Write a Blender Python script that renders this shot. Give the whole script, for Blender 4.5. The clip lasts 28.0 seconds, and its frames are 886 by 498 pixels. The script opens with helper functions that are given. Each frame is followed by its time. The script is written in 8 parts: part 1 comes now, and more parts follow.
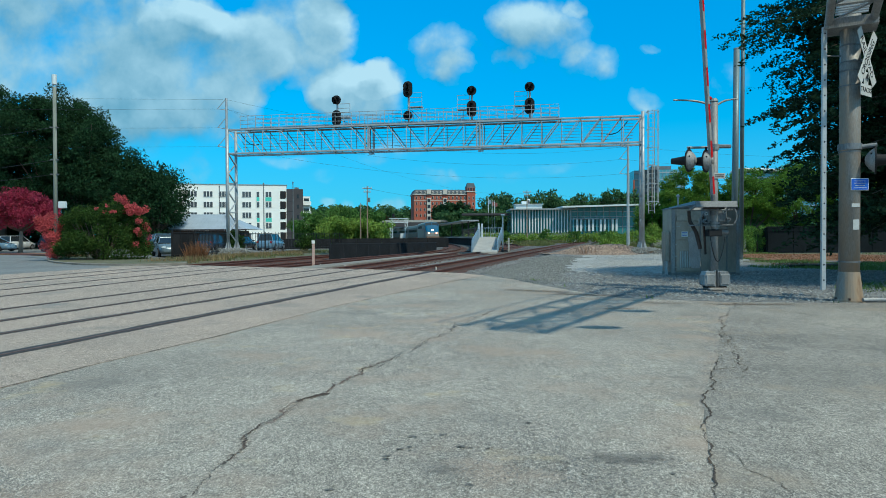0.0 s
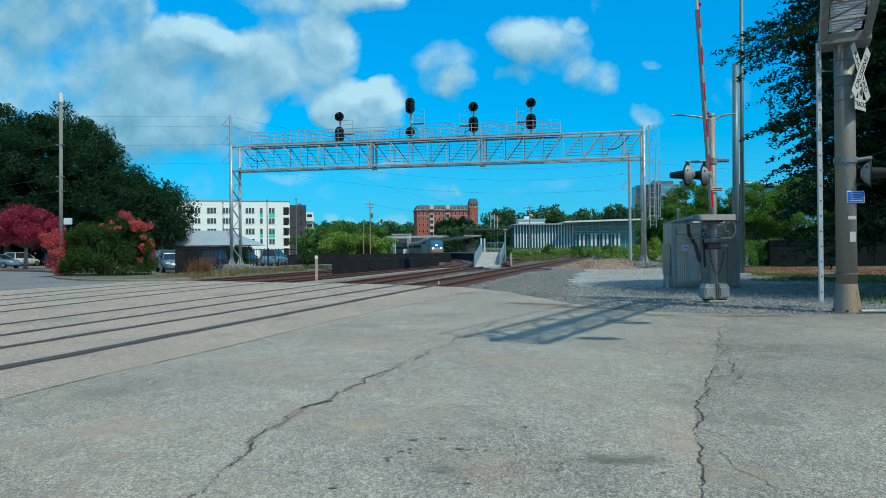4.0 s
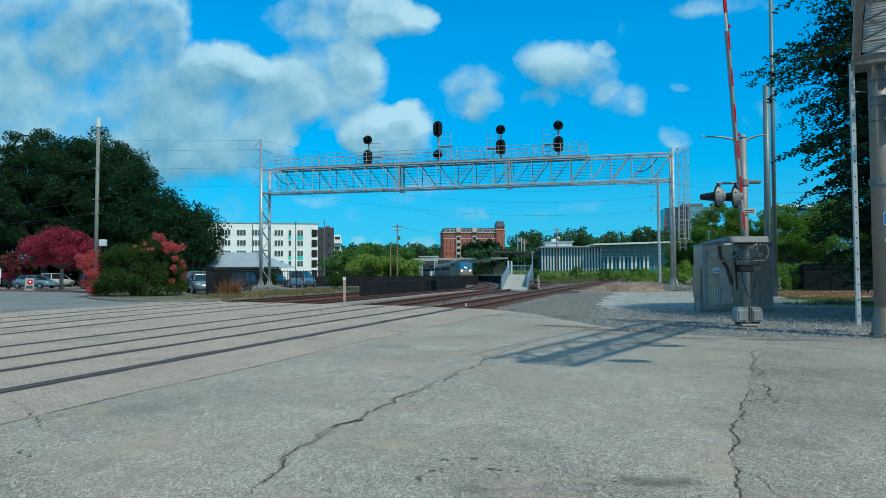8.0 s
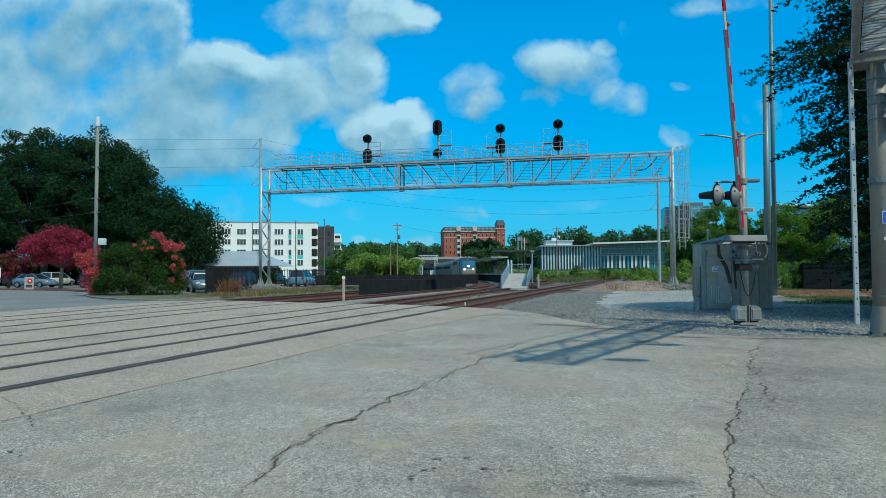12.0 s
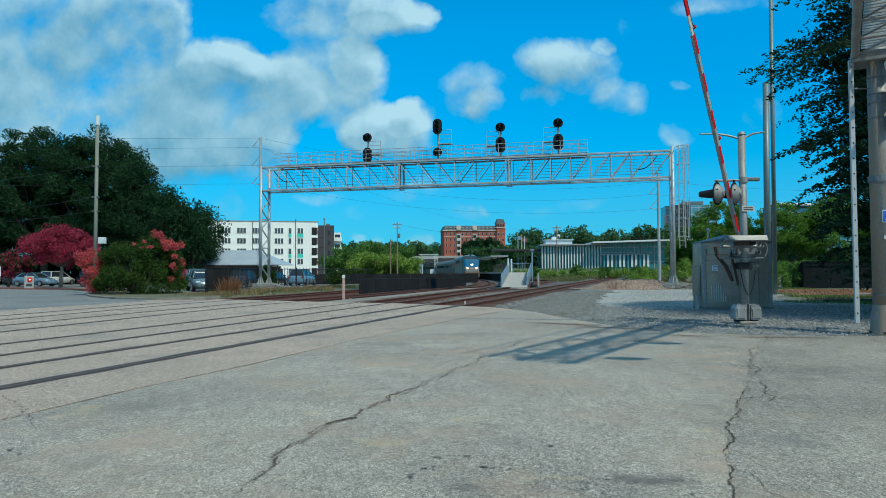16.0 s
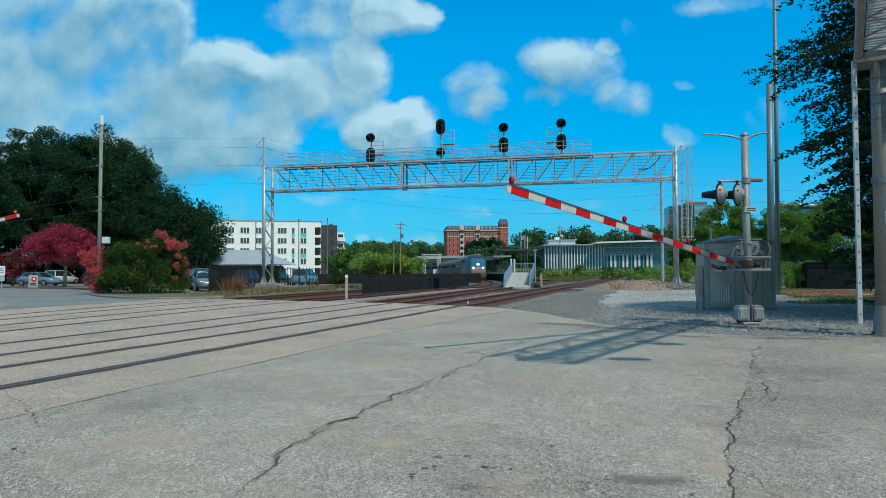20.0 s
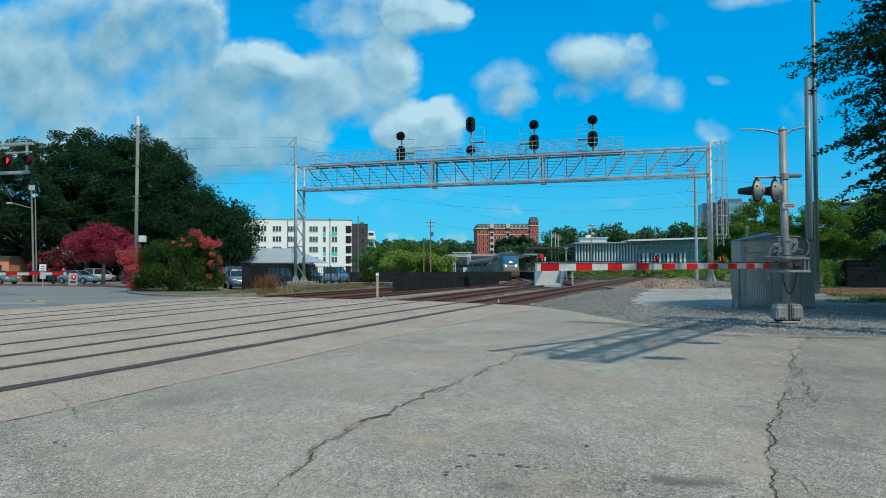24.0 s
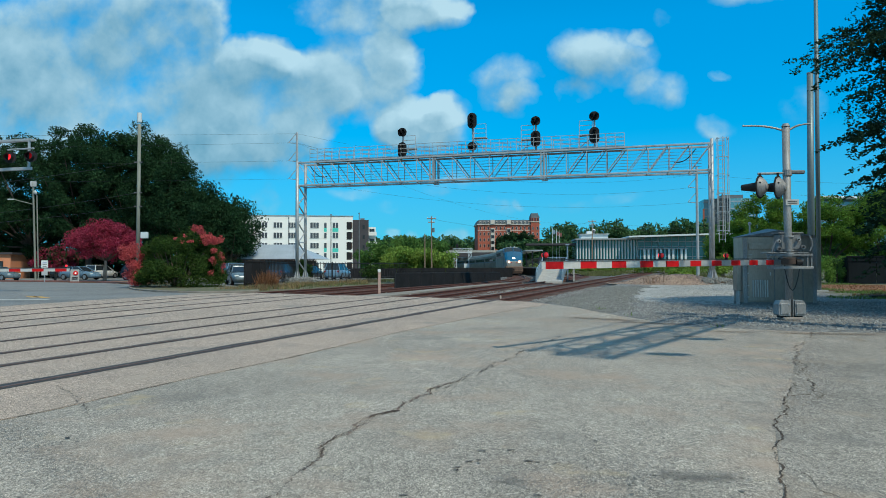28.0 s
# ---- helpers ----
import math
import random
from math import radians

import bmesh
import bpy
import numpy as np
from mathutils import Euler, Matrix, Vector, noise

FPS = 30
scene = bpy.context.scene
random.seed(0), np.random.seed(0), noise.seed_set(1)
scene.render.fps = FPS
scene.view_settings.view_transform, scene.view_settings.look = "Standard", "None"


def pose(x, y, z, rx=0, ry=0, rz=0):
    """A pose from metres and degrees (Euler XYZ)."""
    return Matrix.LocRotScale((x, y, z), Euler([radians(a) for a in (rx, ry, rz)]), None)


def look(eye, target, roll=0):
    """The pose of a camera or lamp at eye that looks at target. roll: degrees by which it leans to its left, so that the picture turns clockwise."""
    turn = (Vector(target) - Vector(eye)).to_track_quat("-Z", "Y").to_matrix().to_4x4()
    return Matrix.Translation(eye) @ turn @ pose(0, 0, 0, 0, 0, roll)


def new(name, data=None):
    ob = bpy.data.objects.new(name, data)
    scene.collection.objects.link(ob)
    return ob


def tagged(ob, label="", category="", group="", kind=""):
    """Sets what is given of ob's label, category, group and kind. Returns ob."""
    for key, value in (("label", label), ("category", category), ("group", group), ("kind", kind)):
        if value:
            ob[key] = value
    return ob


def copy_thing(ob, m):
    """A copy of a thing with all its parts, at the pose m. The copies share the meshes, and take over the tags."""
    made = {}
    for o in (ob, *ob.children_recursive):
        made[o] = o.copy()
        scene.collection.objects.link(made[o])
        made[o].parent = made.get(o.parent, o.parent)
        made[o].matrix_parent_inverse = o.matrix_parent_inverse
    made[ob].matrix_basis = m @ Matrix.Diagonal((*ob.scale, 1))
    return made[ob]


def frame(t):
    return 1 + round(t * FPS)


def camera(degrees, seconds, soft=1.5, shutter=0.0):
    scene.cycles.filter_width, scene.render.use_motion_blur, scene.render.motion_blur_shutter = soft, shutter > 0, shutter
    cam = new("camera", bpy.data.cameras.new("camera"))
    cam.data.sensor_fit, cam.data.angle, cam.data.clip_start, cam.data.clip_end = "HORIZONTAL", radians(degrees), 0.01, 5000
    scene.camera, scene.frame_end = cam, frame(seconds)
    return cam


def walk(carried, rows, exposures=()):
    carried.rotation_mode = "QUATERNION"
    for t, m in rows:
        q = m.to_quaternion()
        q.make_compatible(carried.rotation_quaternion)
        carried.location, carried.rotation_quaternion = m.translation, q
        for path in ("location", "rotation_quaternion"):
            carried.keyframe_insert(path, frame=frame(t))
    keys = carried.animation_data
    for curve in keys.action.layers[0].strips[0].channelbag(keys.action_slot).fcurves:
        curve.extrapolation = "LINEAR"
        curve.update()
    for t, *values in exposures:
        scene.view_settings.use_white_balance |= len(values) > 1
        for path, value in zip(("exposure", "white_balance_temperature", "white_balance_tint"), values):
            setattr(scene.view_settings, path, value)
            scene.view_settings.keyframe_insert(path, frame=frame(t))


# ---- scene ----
cam = camera(65.5, 28.0, soft=0.9)
PATH = [
    (0, (0.017, 0.215, 1.332), (0.102, 2.213, 1.295), -0.3),
    (0.5, (0.019, 0.221, 1.335), (0.104, 2.219, 1.295), -0.3),
    (1, (0.029, 0.223, 1.332), (0.114, 2.221, 1.284), -0.3),
    (1.5, (0.059, 0.208, 1.337), (0.144, 2.206, 1.287), -0.3),
    (2, (0.074, 0.18, 1.321), (0.16, 2.178, 1.267), -0.3),
    (2.5, (0.081, 0.155, 1.311), (0.167, 2.152, 1.241), -0.2),
    (3, (0.07, 0.102, 1.313), (0.148, 2.1, 1.266), -0.4),
    (3.5, (0.054, 0.054, 1.305), (0.131, 2.052, 1.287), -0.5),
    (5.5, (-0.016, 0.012, 1.275), (0.04, 2.01, 1.343), -0.3),
    (6, (-0.027, 0.017, 1.275), (0.003, 2.016, 1.351), -0.3),
    (6.5, (-0.021, 0.019, 1.273), (-0.013, 2.017, 1.347), -0.3),
    (7, (-0.015, 0.011, 1.273), (-0.016, 2.01, 1.348), -0.2),
    (7.5, (-0.008, 0.006, 1.276), (-0.009, 2.005, 1.35), -0.3),
    (8, (0.0, 0.0, 1.27), (0.0, 1.999, 1.344), -0.3),
    (8.5, (0.01, 0.001, 1.269), (0.009, 2.0, 1.342), -0.3),
    (9, (0.017, 0.0, 1.269), (0.016, 1.999, 1.343), -0.3),
    (9.5, (0.029, 0.025, 1.263), (0.029, 2.024, 1.336), -0.3),
    (10, (0.036, 0.03, 1.261), (0.034, 2.029, 1.334), -0.3),
    (10.5, (0.056, 0.038, 1.263), (0.055, 2.037, 1.336), -0.3),
    (11, (0.059, 0.033, 1.266), (0.058, 2.032, 1.338), -0.3),
    (11.5, (0.052, 0.032, 1.263), (0.051, 2.031, 1.335), -0.3),
    (12, (0.052, 0.028, 1.266), (0.051, 2.027, 1.337), -0.3),
    (12.5, (0.054, 0.031, 1.264), (0.054, 2.03, 1.335), -0.3),
    (14.5, (0.061, 0.033, 1.263), (0.06, 2.032, 1.334), -0.3),
    (15, (0.057, 0.035, 1.264), (0.055, 2.034, 1.333), -0.3),
    (15.5, (0.057, 0.038, 1.264), (0.055, 2.037, 1.334), -0.3),
    (16, (0.054, 0.034, 1.261), (0.053, 2.033, 1.329), -0.3),
    (16.5, (0.057, 0.039, 1.263), (0.055, 2.038, 1.333), -0.3),
    (17, (0.054, 0.032, 1.265), (0.052, 2.031, 1.334), -0.3),
    (17.5, (0.054, 0.036, 1.264), (0.052, 2.035, 1.332), -0.3),
    (18, (0.055, 0.039, 1.263), (0.053, 2.038, 1.332), -0.3),
    (18.5, (0.06, 0.032, 1.267), (0.056, 2.031, 1.335), -0.3),
    (19, (0.064, 0.02, 1.267), (0.056, 2.019, 1.335), -0.2),
    (19.5, (0.067, 0.026, 1.265), (0.06, 2.024, 1.332), -0.2),
    (20, (0.065, 0.013, 1.265), (0.055, 2.012, 1.333), -0.2),
    (20.5, (0.06, 0.025, 1.266), (0.029, 2.024, 1.334), -0.2),
    (21, (0.051, 0.025, 1.264), (-0.014, 2.023, 1.332), -0.2),
    (21.5, (0.043, 0.019, 1.264), (-0.045, 2.016, 1.332), -0.2),
    (23.5, (0.039, 0.034, 1.26), (-0.059, 2.031, 1.323), -0.2),
    (24, (0.043, 0.045, 1.258), (-0.054, 2.041, 1.321), -0.2),
    (24.5, (0.045, 0.04, 1.259), (-0.052, 2.037, 1.315), -0.2),
    (25, (0.048, 0.036, 1.262), (-0.049, 2.033, 1.317), -0.2),
    (25.5, (0.043, 0.034, 1.261), (-0.056, 2.031, 1.316), -0.2),
    (26, (0.035, 0.042, 1.26), (-0.064, 2.039, 1.315), -0.2),
    (26.5, (0.017, 0.034, 1.261), (-0.081, 2.031, 1.317), -0.2),
    (27, (0.003, 0.03, 1.262), (-0.097, 2.026, 1.317), -0.2),
    (27.5, (-0.012, 0.021, 1.259), (-0.111, 2.018, 1.313), -0.2),
    (28, (-0.019, 0.013, 1.262), (-0.118, 2.009, 1.314), -0.2),
]
walk(cam, [(t, look(eye, target, roll)) for t, eye, target, roll in PATH],
     exposures=[(0, -0.02, 6100, -2), (4, -0.03, 6080, -2), (8, -0.09, 6000, -3), (14.5, -0.09, 6080, -3), (20, -0.06, 6300, 1), (28, -0.07, 6400, 3)])

# ---- world and sun ----
SUN_TO = Vector((0.50, -0.60, 1.0)).normalized()
world = bpy.data.worlds.new("world")
scene.world = world
world.use_nodes = True


def build_sky():
    """Clear blue sky with fair-weather cumulus."""
    nt = world.node_tree
    N, L = nt.nodes, nt.links
    N.clear()
    out = N.new("ShaderNodeOutputWorld")
    bg = N.new("ShaderNodeBackground")
    bg.inputs["Strength"].default_value = 0.105
    sky = N.new("ShaderNodeTexSky")
    sky.sky_type, sky.sun_disc = "NISHITA", False
    sky.sun_elevation = math.asin(SUN_TO.z)
    sky.sun_rotation = math.atan2(SUN_TO.x, SUN_TO.y)
    sky.air_density, sky.dust_density, sky.ozone_density = 0.75, 0.0, 2.0
    tc = N.new("ShaderNodeTexCoord")
    sep = N.new("ShaderNodeSeparateXYZ")
    L.new(tc.outputs["Generated"], sep.inputs[0])

    def m(op, a, b=None, clamp=False):
        n = N.new("ShaderNodeMath")
        n.operation, n.use_clamp = op, clamp
        for i, v in enumerate((a, b)):
            if v is None:
                continue
            if isinstance(v, (int, float)):
                n.inputs[i].default_value = v
            else:
                L.new(v, n.inputs[i])
        return n.outputs[0]

    # the northern half of the sky on a plane: u to the side, v upwards
    yy = m("MAXIMUM", sep.outputs[1], 0.05)
    comb = N.new("ShaderNodeCombineXYZ")
    L.new(m("DIVIDE", sep.outputs[0], yy), comb.inputs[0])
    L.new(m("DIVIDE", sep.outputs[2], yy), comb.inputs[1])

    def noise_tex(scale, detail, rough, vec, w=0.0):
        n = N.new("ShaderNodeTexNoise")
        n.noise_dimensions = "4D"
        n.inputs["W"].default_value = w
        n.inputs["Scale"].default_value, n.inputs["Detail"].default_value = scale, detail
        n.inputs["Roughness"].default_value = rough
        L.new(vec, n.inputs["Vector"])
        return n

    # cumulus: centre u, v, half width, half height, weight
    puffs = [(-0.56, 0.34, 0.21, 0.115, 1.5), (-0.44, 0.352, 0.08, 0.09, 1.3), (-0.60, 0.25, 0.20, 0.09, 1.2), (-0.312, 0.322, 0.052, 0.034, 1.1),
             (-0.325, 0.285, 0.085, 0.055, 1.2), (-0.175, 0.285, 0.092, 0.075, 1.05), (-0.125, 0.315, 0.045, 0.045, 0.7), (-0.275, 0.258, 0.095, 0.07, 1.1),
             (-0.15, 0.39, 0.13, 0.045, 1.0), (-0.075, 0.375, 0.06, 0.04, 1.0), (-0.395, 0.22, 0.16, 0.08, 1.1), (-0.30, 0.18, 0.075, 0.06, 0.6),
             (-0.44, 0.16, 0.12, 0.05, 0.5), (-0.077, 0.208, 0.076, 0.046, 1.1), (-0.045, 0.233, 0.044, 0.028, 1.0), (-0.12, 0.203, 0.036, 0.032, 0.9),
             (0.042, 0.273, 0.062, 0.040, 0.8), (0.068, 0.243, 0.040, 0.026, 0.6), (0.175, 0.294, 0.084, 0.055, 0.85), (0.155, 0.31, 0.05, 0.038, 0.5),
             (0.26, 0.246, 0.056, 0.039, 0.75), (0.227, 0.332, 0.018, 0.015, 0.55), (0.138, 0.246, 0.034, 0.022, 0.5), (0.338, 0.199, 0.034, 0.021, 0.55),
             (0.36, 0.273, 0.018, 0.011, 0.45), (0.258, 0.357, 0.018, 0.02, 0.35), (0.43, 0.39, 0.12, 0.022, 0.5), (0.455, 0.222, 0.04, 0.036, 0.45),
             (0.022, 0.087, 0.038, 0.016, 0.55), (0.058, 0.096, 0.022, 0.014, 0.6), (0.132, 0.094, 0.028, 0.016, 0.5), (-0.05, 0.112, 0.05, 0.014, 0.42),
             (-0.17, 0.112, 0.055, 0.013, 0.38), (-0.315, 0.095, 0.026, 0.03, 0.5), (-0.118, 0.09, 0.028, 0.014, 0.38), (-0.087, 0.047, 0.016, 0.012, 0.6),
             (-0.122, 0.049, 0.015, 0.010, 0.6), (-0.032, 0.054, 0.016, 0.012, 0.6), (0.60, 0.30, 0.09, 0.05, 0.6), (-0.78, 0.20, 0.16, 0.12, 0.9),
             (0.19, 0.10, 0.05, 0.012, 0.3), (-0.01, 0.125, 0.06, 0.012, 0.3)]

    def density(shift):
        """Cloud thickness at the plane's point moved by shift: soft puffs, broken by turbulence."""
        at = N.new("ShaderNodeVectorMath")
        at.operation = "ADD"
        L.new(comb.outputs[0], at.inputs[0])
        at.inputs[1].default_value = (*shift, 0)
        warp = noise_tex(7.0, 5, 0.55, at.outputs[0], 3.1)
        vm = N.new("ShaderNodeVectorMath")
        vm.operation = "MULTIPLY_ADD"
        L.new(warp.outputs["Color"], vm.inputs[0])
        vm.inputs[1].default_value = (0.11, 0.09, 0)
        L.new(at.outputs[0], vm.inputs[2])
        total = None
        for cu, cv, w, h, wt in puffs:
            b = N.new("ShaderNodeVectorMath")
            b.operation = "MULTIPLY_ADD"
            L.new(vm.outputs[0], b.inputs[0])
            b.inputs[1].default_value = (1 / w, 1 / h, 0)
            b.inputs[2].default_value = (-(cu + 0.055) / w, -(cv + 0.045) / h, 0)
            d = N.new("ShaderNodeVectorMath")
            d.operation = "DOT_PRODUCT"
            L.new(b.outputs[0], d.inputs[0])
            L.new(b.outputs[0], d.inputs[1])
            f = m("MULTIPLY", m("SUBTRACT", 1.25, d.outputs["Value"], True), wt)
            total = f if total is None else m("ADD", total, f)
        body = m("MINIMUM", total, 1.3)
        fine = noise_tex(8.5, 10, 0.55, at.outputs[0], 7.7)
        edge = m("MULTIPLY", m("SUBTRACT", fine.outputs["Fac"], 0.5), m("MULTIPLY", m("MULTIPLY", body, 2.0, True), 3.6))
        return m("ADD", body, edge)

    dens = density((0.0, 0.0))
    # thickness towards the sun: tops and right flanks are lit, undersides grey
    dens_up = density((0.012, 0.030))
    # fair-weather clouds go on unseen behind and overhead, thickened to whiten the fill light
    roof = noise_tex(2.6, 8, 0.58, tc.outputs["Generated"], 1.3)
    back = m("MULTIPLY", m("SUBTRACT", m("MULTIPLY", roof.outputs["Fac"], 3.6), 1.05, True),
             m("MAXIMUM", m("LESS_THAN", sep.outputs[1], 0.2), m("GREATER_THAN", m("DIVIDE", sep.outputs[2], yy), 0.56)))
    ramp = N.new("ShaderNodeMapRange")
    ramp.interpolation_type = "SMOOTHSTEP"
    ramp.inputs["From Min"].default_value, ramp.inputs["From Max"].default_value = 0.10, 1.30
    L.new(m("MAXIMUM", dens, back), ramp.inputs["Value"])
    mask = m("MULTIPLY", ramp.outputs[0], 0.93)
    relief = m("ADD", m("MULTIPLY", m("SUBTRACT", dens, dens_up), 0.46), 0.47)
    broad = noise_tex(4.0, 3, 0.5, comb.outputs[0], 5.5)
    relief = m("ADD", relief, m("MULTIPLY", m("SUBTRACT", broad.outputs["Fac"], 0.5), 0.9), True)
    bright = m("MAXIMUM", relief, m("MULTIPLY", back, 0.8))
    cloud = N.new("ShaderNodeMix")
    cloud.data_type = "RGBA"
    L.new(bright, cloud.inputs["Factor"])
    cloud.inputs["A"].default_value = (0.82, 2.75, 4.2, 1)
    cloud.inputs["B"].default_value = (5.3, 7.4, 8.6, 1)
    # deep saturated blue of the clear part
    hs = N.new("ShaderNodeHueSaturation")
    hs.inputs["Hue"].default_value, hs.inputs["Saturation"].default_value, hs.inputs["Value"].default_value = 0.5, 1.45, 1.0
    deep = N.new("ShaderNodeMix")
    deep.data_type, deep.blend_type = "RGBA", "MULTIPLY"
    deep.inputs["Factor"].default_value = 1.0
    deep.inputs["B"].default_value = (0.32, 1.36, 1.66, 1)
    L.new(sky.outputs[0], deep.inputs["A"])
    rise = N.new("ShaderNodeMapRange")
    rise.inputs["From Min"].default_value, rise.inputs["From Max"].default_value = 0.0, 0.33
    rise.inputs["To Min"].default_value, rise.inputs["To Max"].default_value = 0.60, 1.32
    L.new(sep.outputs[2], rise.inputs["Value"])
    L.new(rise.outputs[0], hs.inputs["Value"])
    L.new(deep.outputs["Result"], hs.inputs["Color"])
    mix = N.new("ShaderNodeMix")
    mix.data_type = "RGBA"
    L.new(mask, mix.inputs["Factor"])
    haze = N.new("ShaderNodeMix")
    haze.data_type = "RGBA"
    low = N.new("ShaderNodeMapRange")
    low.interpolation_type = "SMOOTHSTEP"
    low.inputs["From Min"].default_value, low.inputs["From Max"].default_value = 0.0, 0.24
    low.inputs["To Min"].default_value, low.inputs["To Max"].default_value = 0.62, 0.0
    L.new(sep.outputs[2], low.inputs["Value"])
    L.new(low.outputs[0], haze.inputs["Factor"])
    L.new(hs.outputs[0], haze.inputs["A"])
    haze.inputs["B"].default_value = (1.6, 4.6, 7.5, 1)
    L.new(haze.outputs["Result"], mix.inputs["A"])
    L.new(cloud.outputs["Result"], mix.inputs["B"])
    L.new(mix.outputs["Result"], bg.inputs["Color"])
    L.new(bg.outputs[0], out.inputs[0])


build_sky()
sun_data = bpy.data.lights.new("sun", "SUN")
sun_data.energy, sun_data.angle, sun_data.color = 3.5, radians(1.0), (1.0, 0.91, 0.74)
sun = new("sun", sun_data)
sun.matrix_world = look(SUN_TO * 60, (0, 0, 0))

# ---- materials ----


def material(name, a, b=None, rough=0.7, metal=0.0, scale=3.0, fine=60.0, bump=0.15, island=0.0, spots=None, stretch=(1, 1, 1),
             emit=0.0, fine_mix=0.25, thin=0.0, obj_random=0.0, spec=0.5, speckle=(), grain_axis=(1, 1, 1)):
    """Two-scale noise between colours a and b, fine grain, relief; spots: a third colour in patches."""
    b = b or tuple(c * 0.72 for c in a)
    mt = bpy.data.materials.new(name)
    mt.use_nodes = True
    nt = mt.node_tree
    N, L = nt.nodes, nt.links
    p = N["Principled BSDF"]
    p.inputs["Metallic"].default_value = metal
    p.inputs["Specular IOR Level"].default_value = spec
    tc = N.new("ShaderNodeTexCoord")
    mp = N.new("ShaderNodeMapping")
    mp.inputs["Scale"].default_value = stretch
    L.new(tc.outputs["Object"], mp.inputs["Vector"])

    def noise_node(sc, detail):
        n = N.new("ShaderNodeTexNoise")
        n.inputs["Scale"].default_value, n.inputs["Detail"].default_value = sc, detail
        n.inputs["Roughness"].default_value = 0.6
        L.new(mp.outputs[0], n.inputs["Vector"])
        return n.outputs["Fac"]

    def blend(f, ca, cb, kind="MIX"):
        x = N.new("ShaderNodeMix")
        x.data_type, x.blend_type = "RGBA", kind
        for key, v in (("Factor", f), ("A", ca), ("B", cb)):
            if isinstance(v, tuple):
                x.inputs[key].default_value = (*v, 1)
            elif isinstance(v, float):
                x.inputs[key].default_value = v
            else:
                L.new(v, x.inputs[key])
        return x.outputs["Result"]

    def span(v, lo, hi, a0=0.0, a1=1.0):
        r = N.new("ShaderNodeMapRange")
        for key, val in (("From Min", lo), ("From Max", hi), ("To Min", a0), ("To Max", a1)):
            r.inputs[key].default_value = val
        L.new(v, r.inputs["Value"])
        return r.outputs[0]

    big, small = noise_node(scale, 5), noise_node(fine, 4)
    col = blend(span(big, 0.32, 0.68), a, b)
    grain = span(small, 0.3, 0.7, 1 - fine_mix, 1 + fine_mix)
    hs = N.new("ShaderNodeHueSaturation")
    L.new(col, hs.inputs["Color"])
    L.new(grain, hs.inputs["Value"])
    col = hs.outputs[0]
    for sc, amount in speckle:
        vo = N.new("ShaderNodeTexVoronoi")
        vo.inputs["Scale"].default_value = sc
        mg = N.new("ShaderNodeMapping")
        mg.inputs["Scale"].default_value = grain_axis
        L.new(mp.outputs[0], mg.inputs["Vector"])
        L.new(mg.outputs[0], vo.inputs["Vector"])
        bw = N.new("ShaderNodeSeparateColor")
        L.new(vo.outputs["Color"], bw.inputs[0])
        h3 = N.new("ShaderNodeHueSaturation")
        L.new(col, h3.inputs["Color"])
        L.new(span(bw.outputs[0], 0, 1, 1 - amount, 1 + amount), h3.inputs["Value"])
        col = h3.outputs[0]
    for colour, sc, lo, hi in (() if not spots else [spots] if not isinstance(spots, list) else spots):
        col = blend(span(noise_node(sc, 6), lo, hi), col, colour)
    if island or obj_random:
        if island:
            g = N.new("ShaderNodeNewGeometry")
            rnd = g.outputs["Random Per Island"]
        else:
            g = N.new("ShaderNodeObjectInfo")
            rnd = g.outputs["Random"]
        amount = island or obj_random
        h2 = N.new("ShaderNodeHueSaturation")
        L.new(col, h2.inputs["Color"])
        L.new(span(rnd, 0, 1, 1 - amount, 1 + amount), h2.inputs["Value"])
        col = h2.outputs[0]
    L.new(col, p.inputs["Base Color"])
    L.new(span(big, 0.2, 0.8, max(0.02, rough - 0.12), min(1, rough + 0.12)), p.inputs["Roughness"])
    if emit:
        L.new(col, p.inputs["Emission Color"])
        p.inputs["Emission Strength"].default_value = emit
    if bump:
        bm_ = N.new("ShaderNodeBump")
        bm_.inputs["Strength"].default_value, bm_.inputs["Distance"].default_value = bump, 0.02
        L.new(small, bm_.inputs["Height"])
        L.new(bm_.outputs[0], p.inputs["Normal"])
    if thin:
        tr = N.new("ShaderNodeBsdfTranslucent")
        L.new(col, tr.inputs["Color"])
        ms = N.new("ShaderNodeMixShader")
        ms.inputs[0].default_value = thin
        L.new(p.outputs[0], ms.inputs[1])
        L.new(tr.outputs[0], ms.inputs[2])
        L.new(ms.outputs[0], N["Material Output"].inputs["Surface"])
    return mt


def glass(name, tint, rough=0.05):
    """Dark reflective glazing."""
    mt = bpy.data.materials.new(name)
    mt.use_nodes = True
    p = mt.node_tree.nodes["Principled BSDF"]
    p.inputs["Base Color"].default_value = (*tint, 1)
    p.inputs["Roughness"].default_value = rough
    p.inputs["Metallic"].default_value = 0.0
    p.inputs["IOR"].default_value = 1.6
    return mt


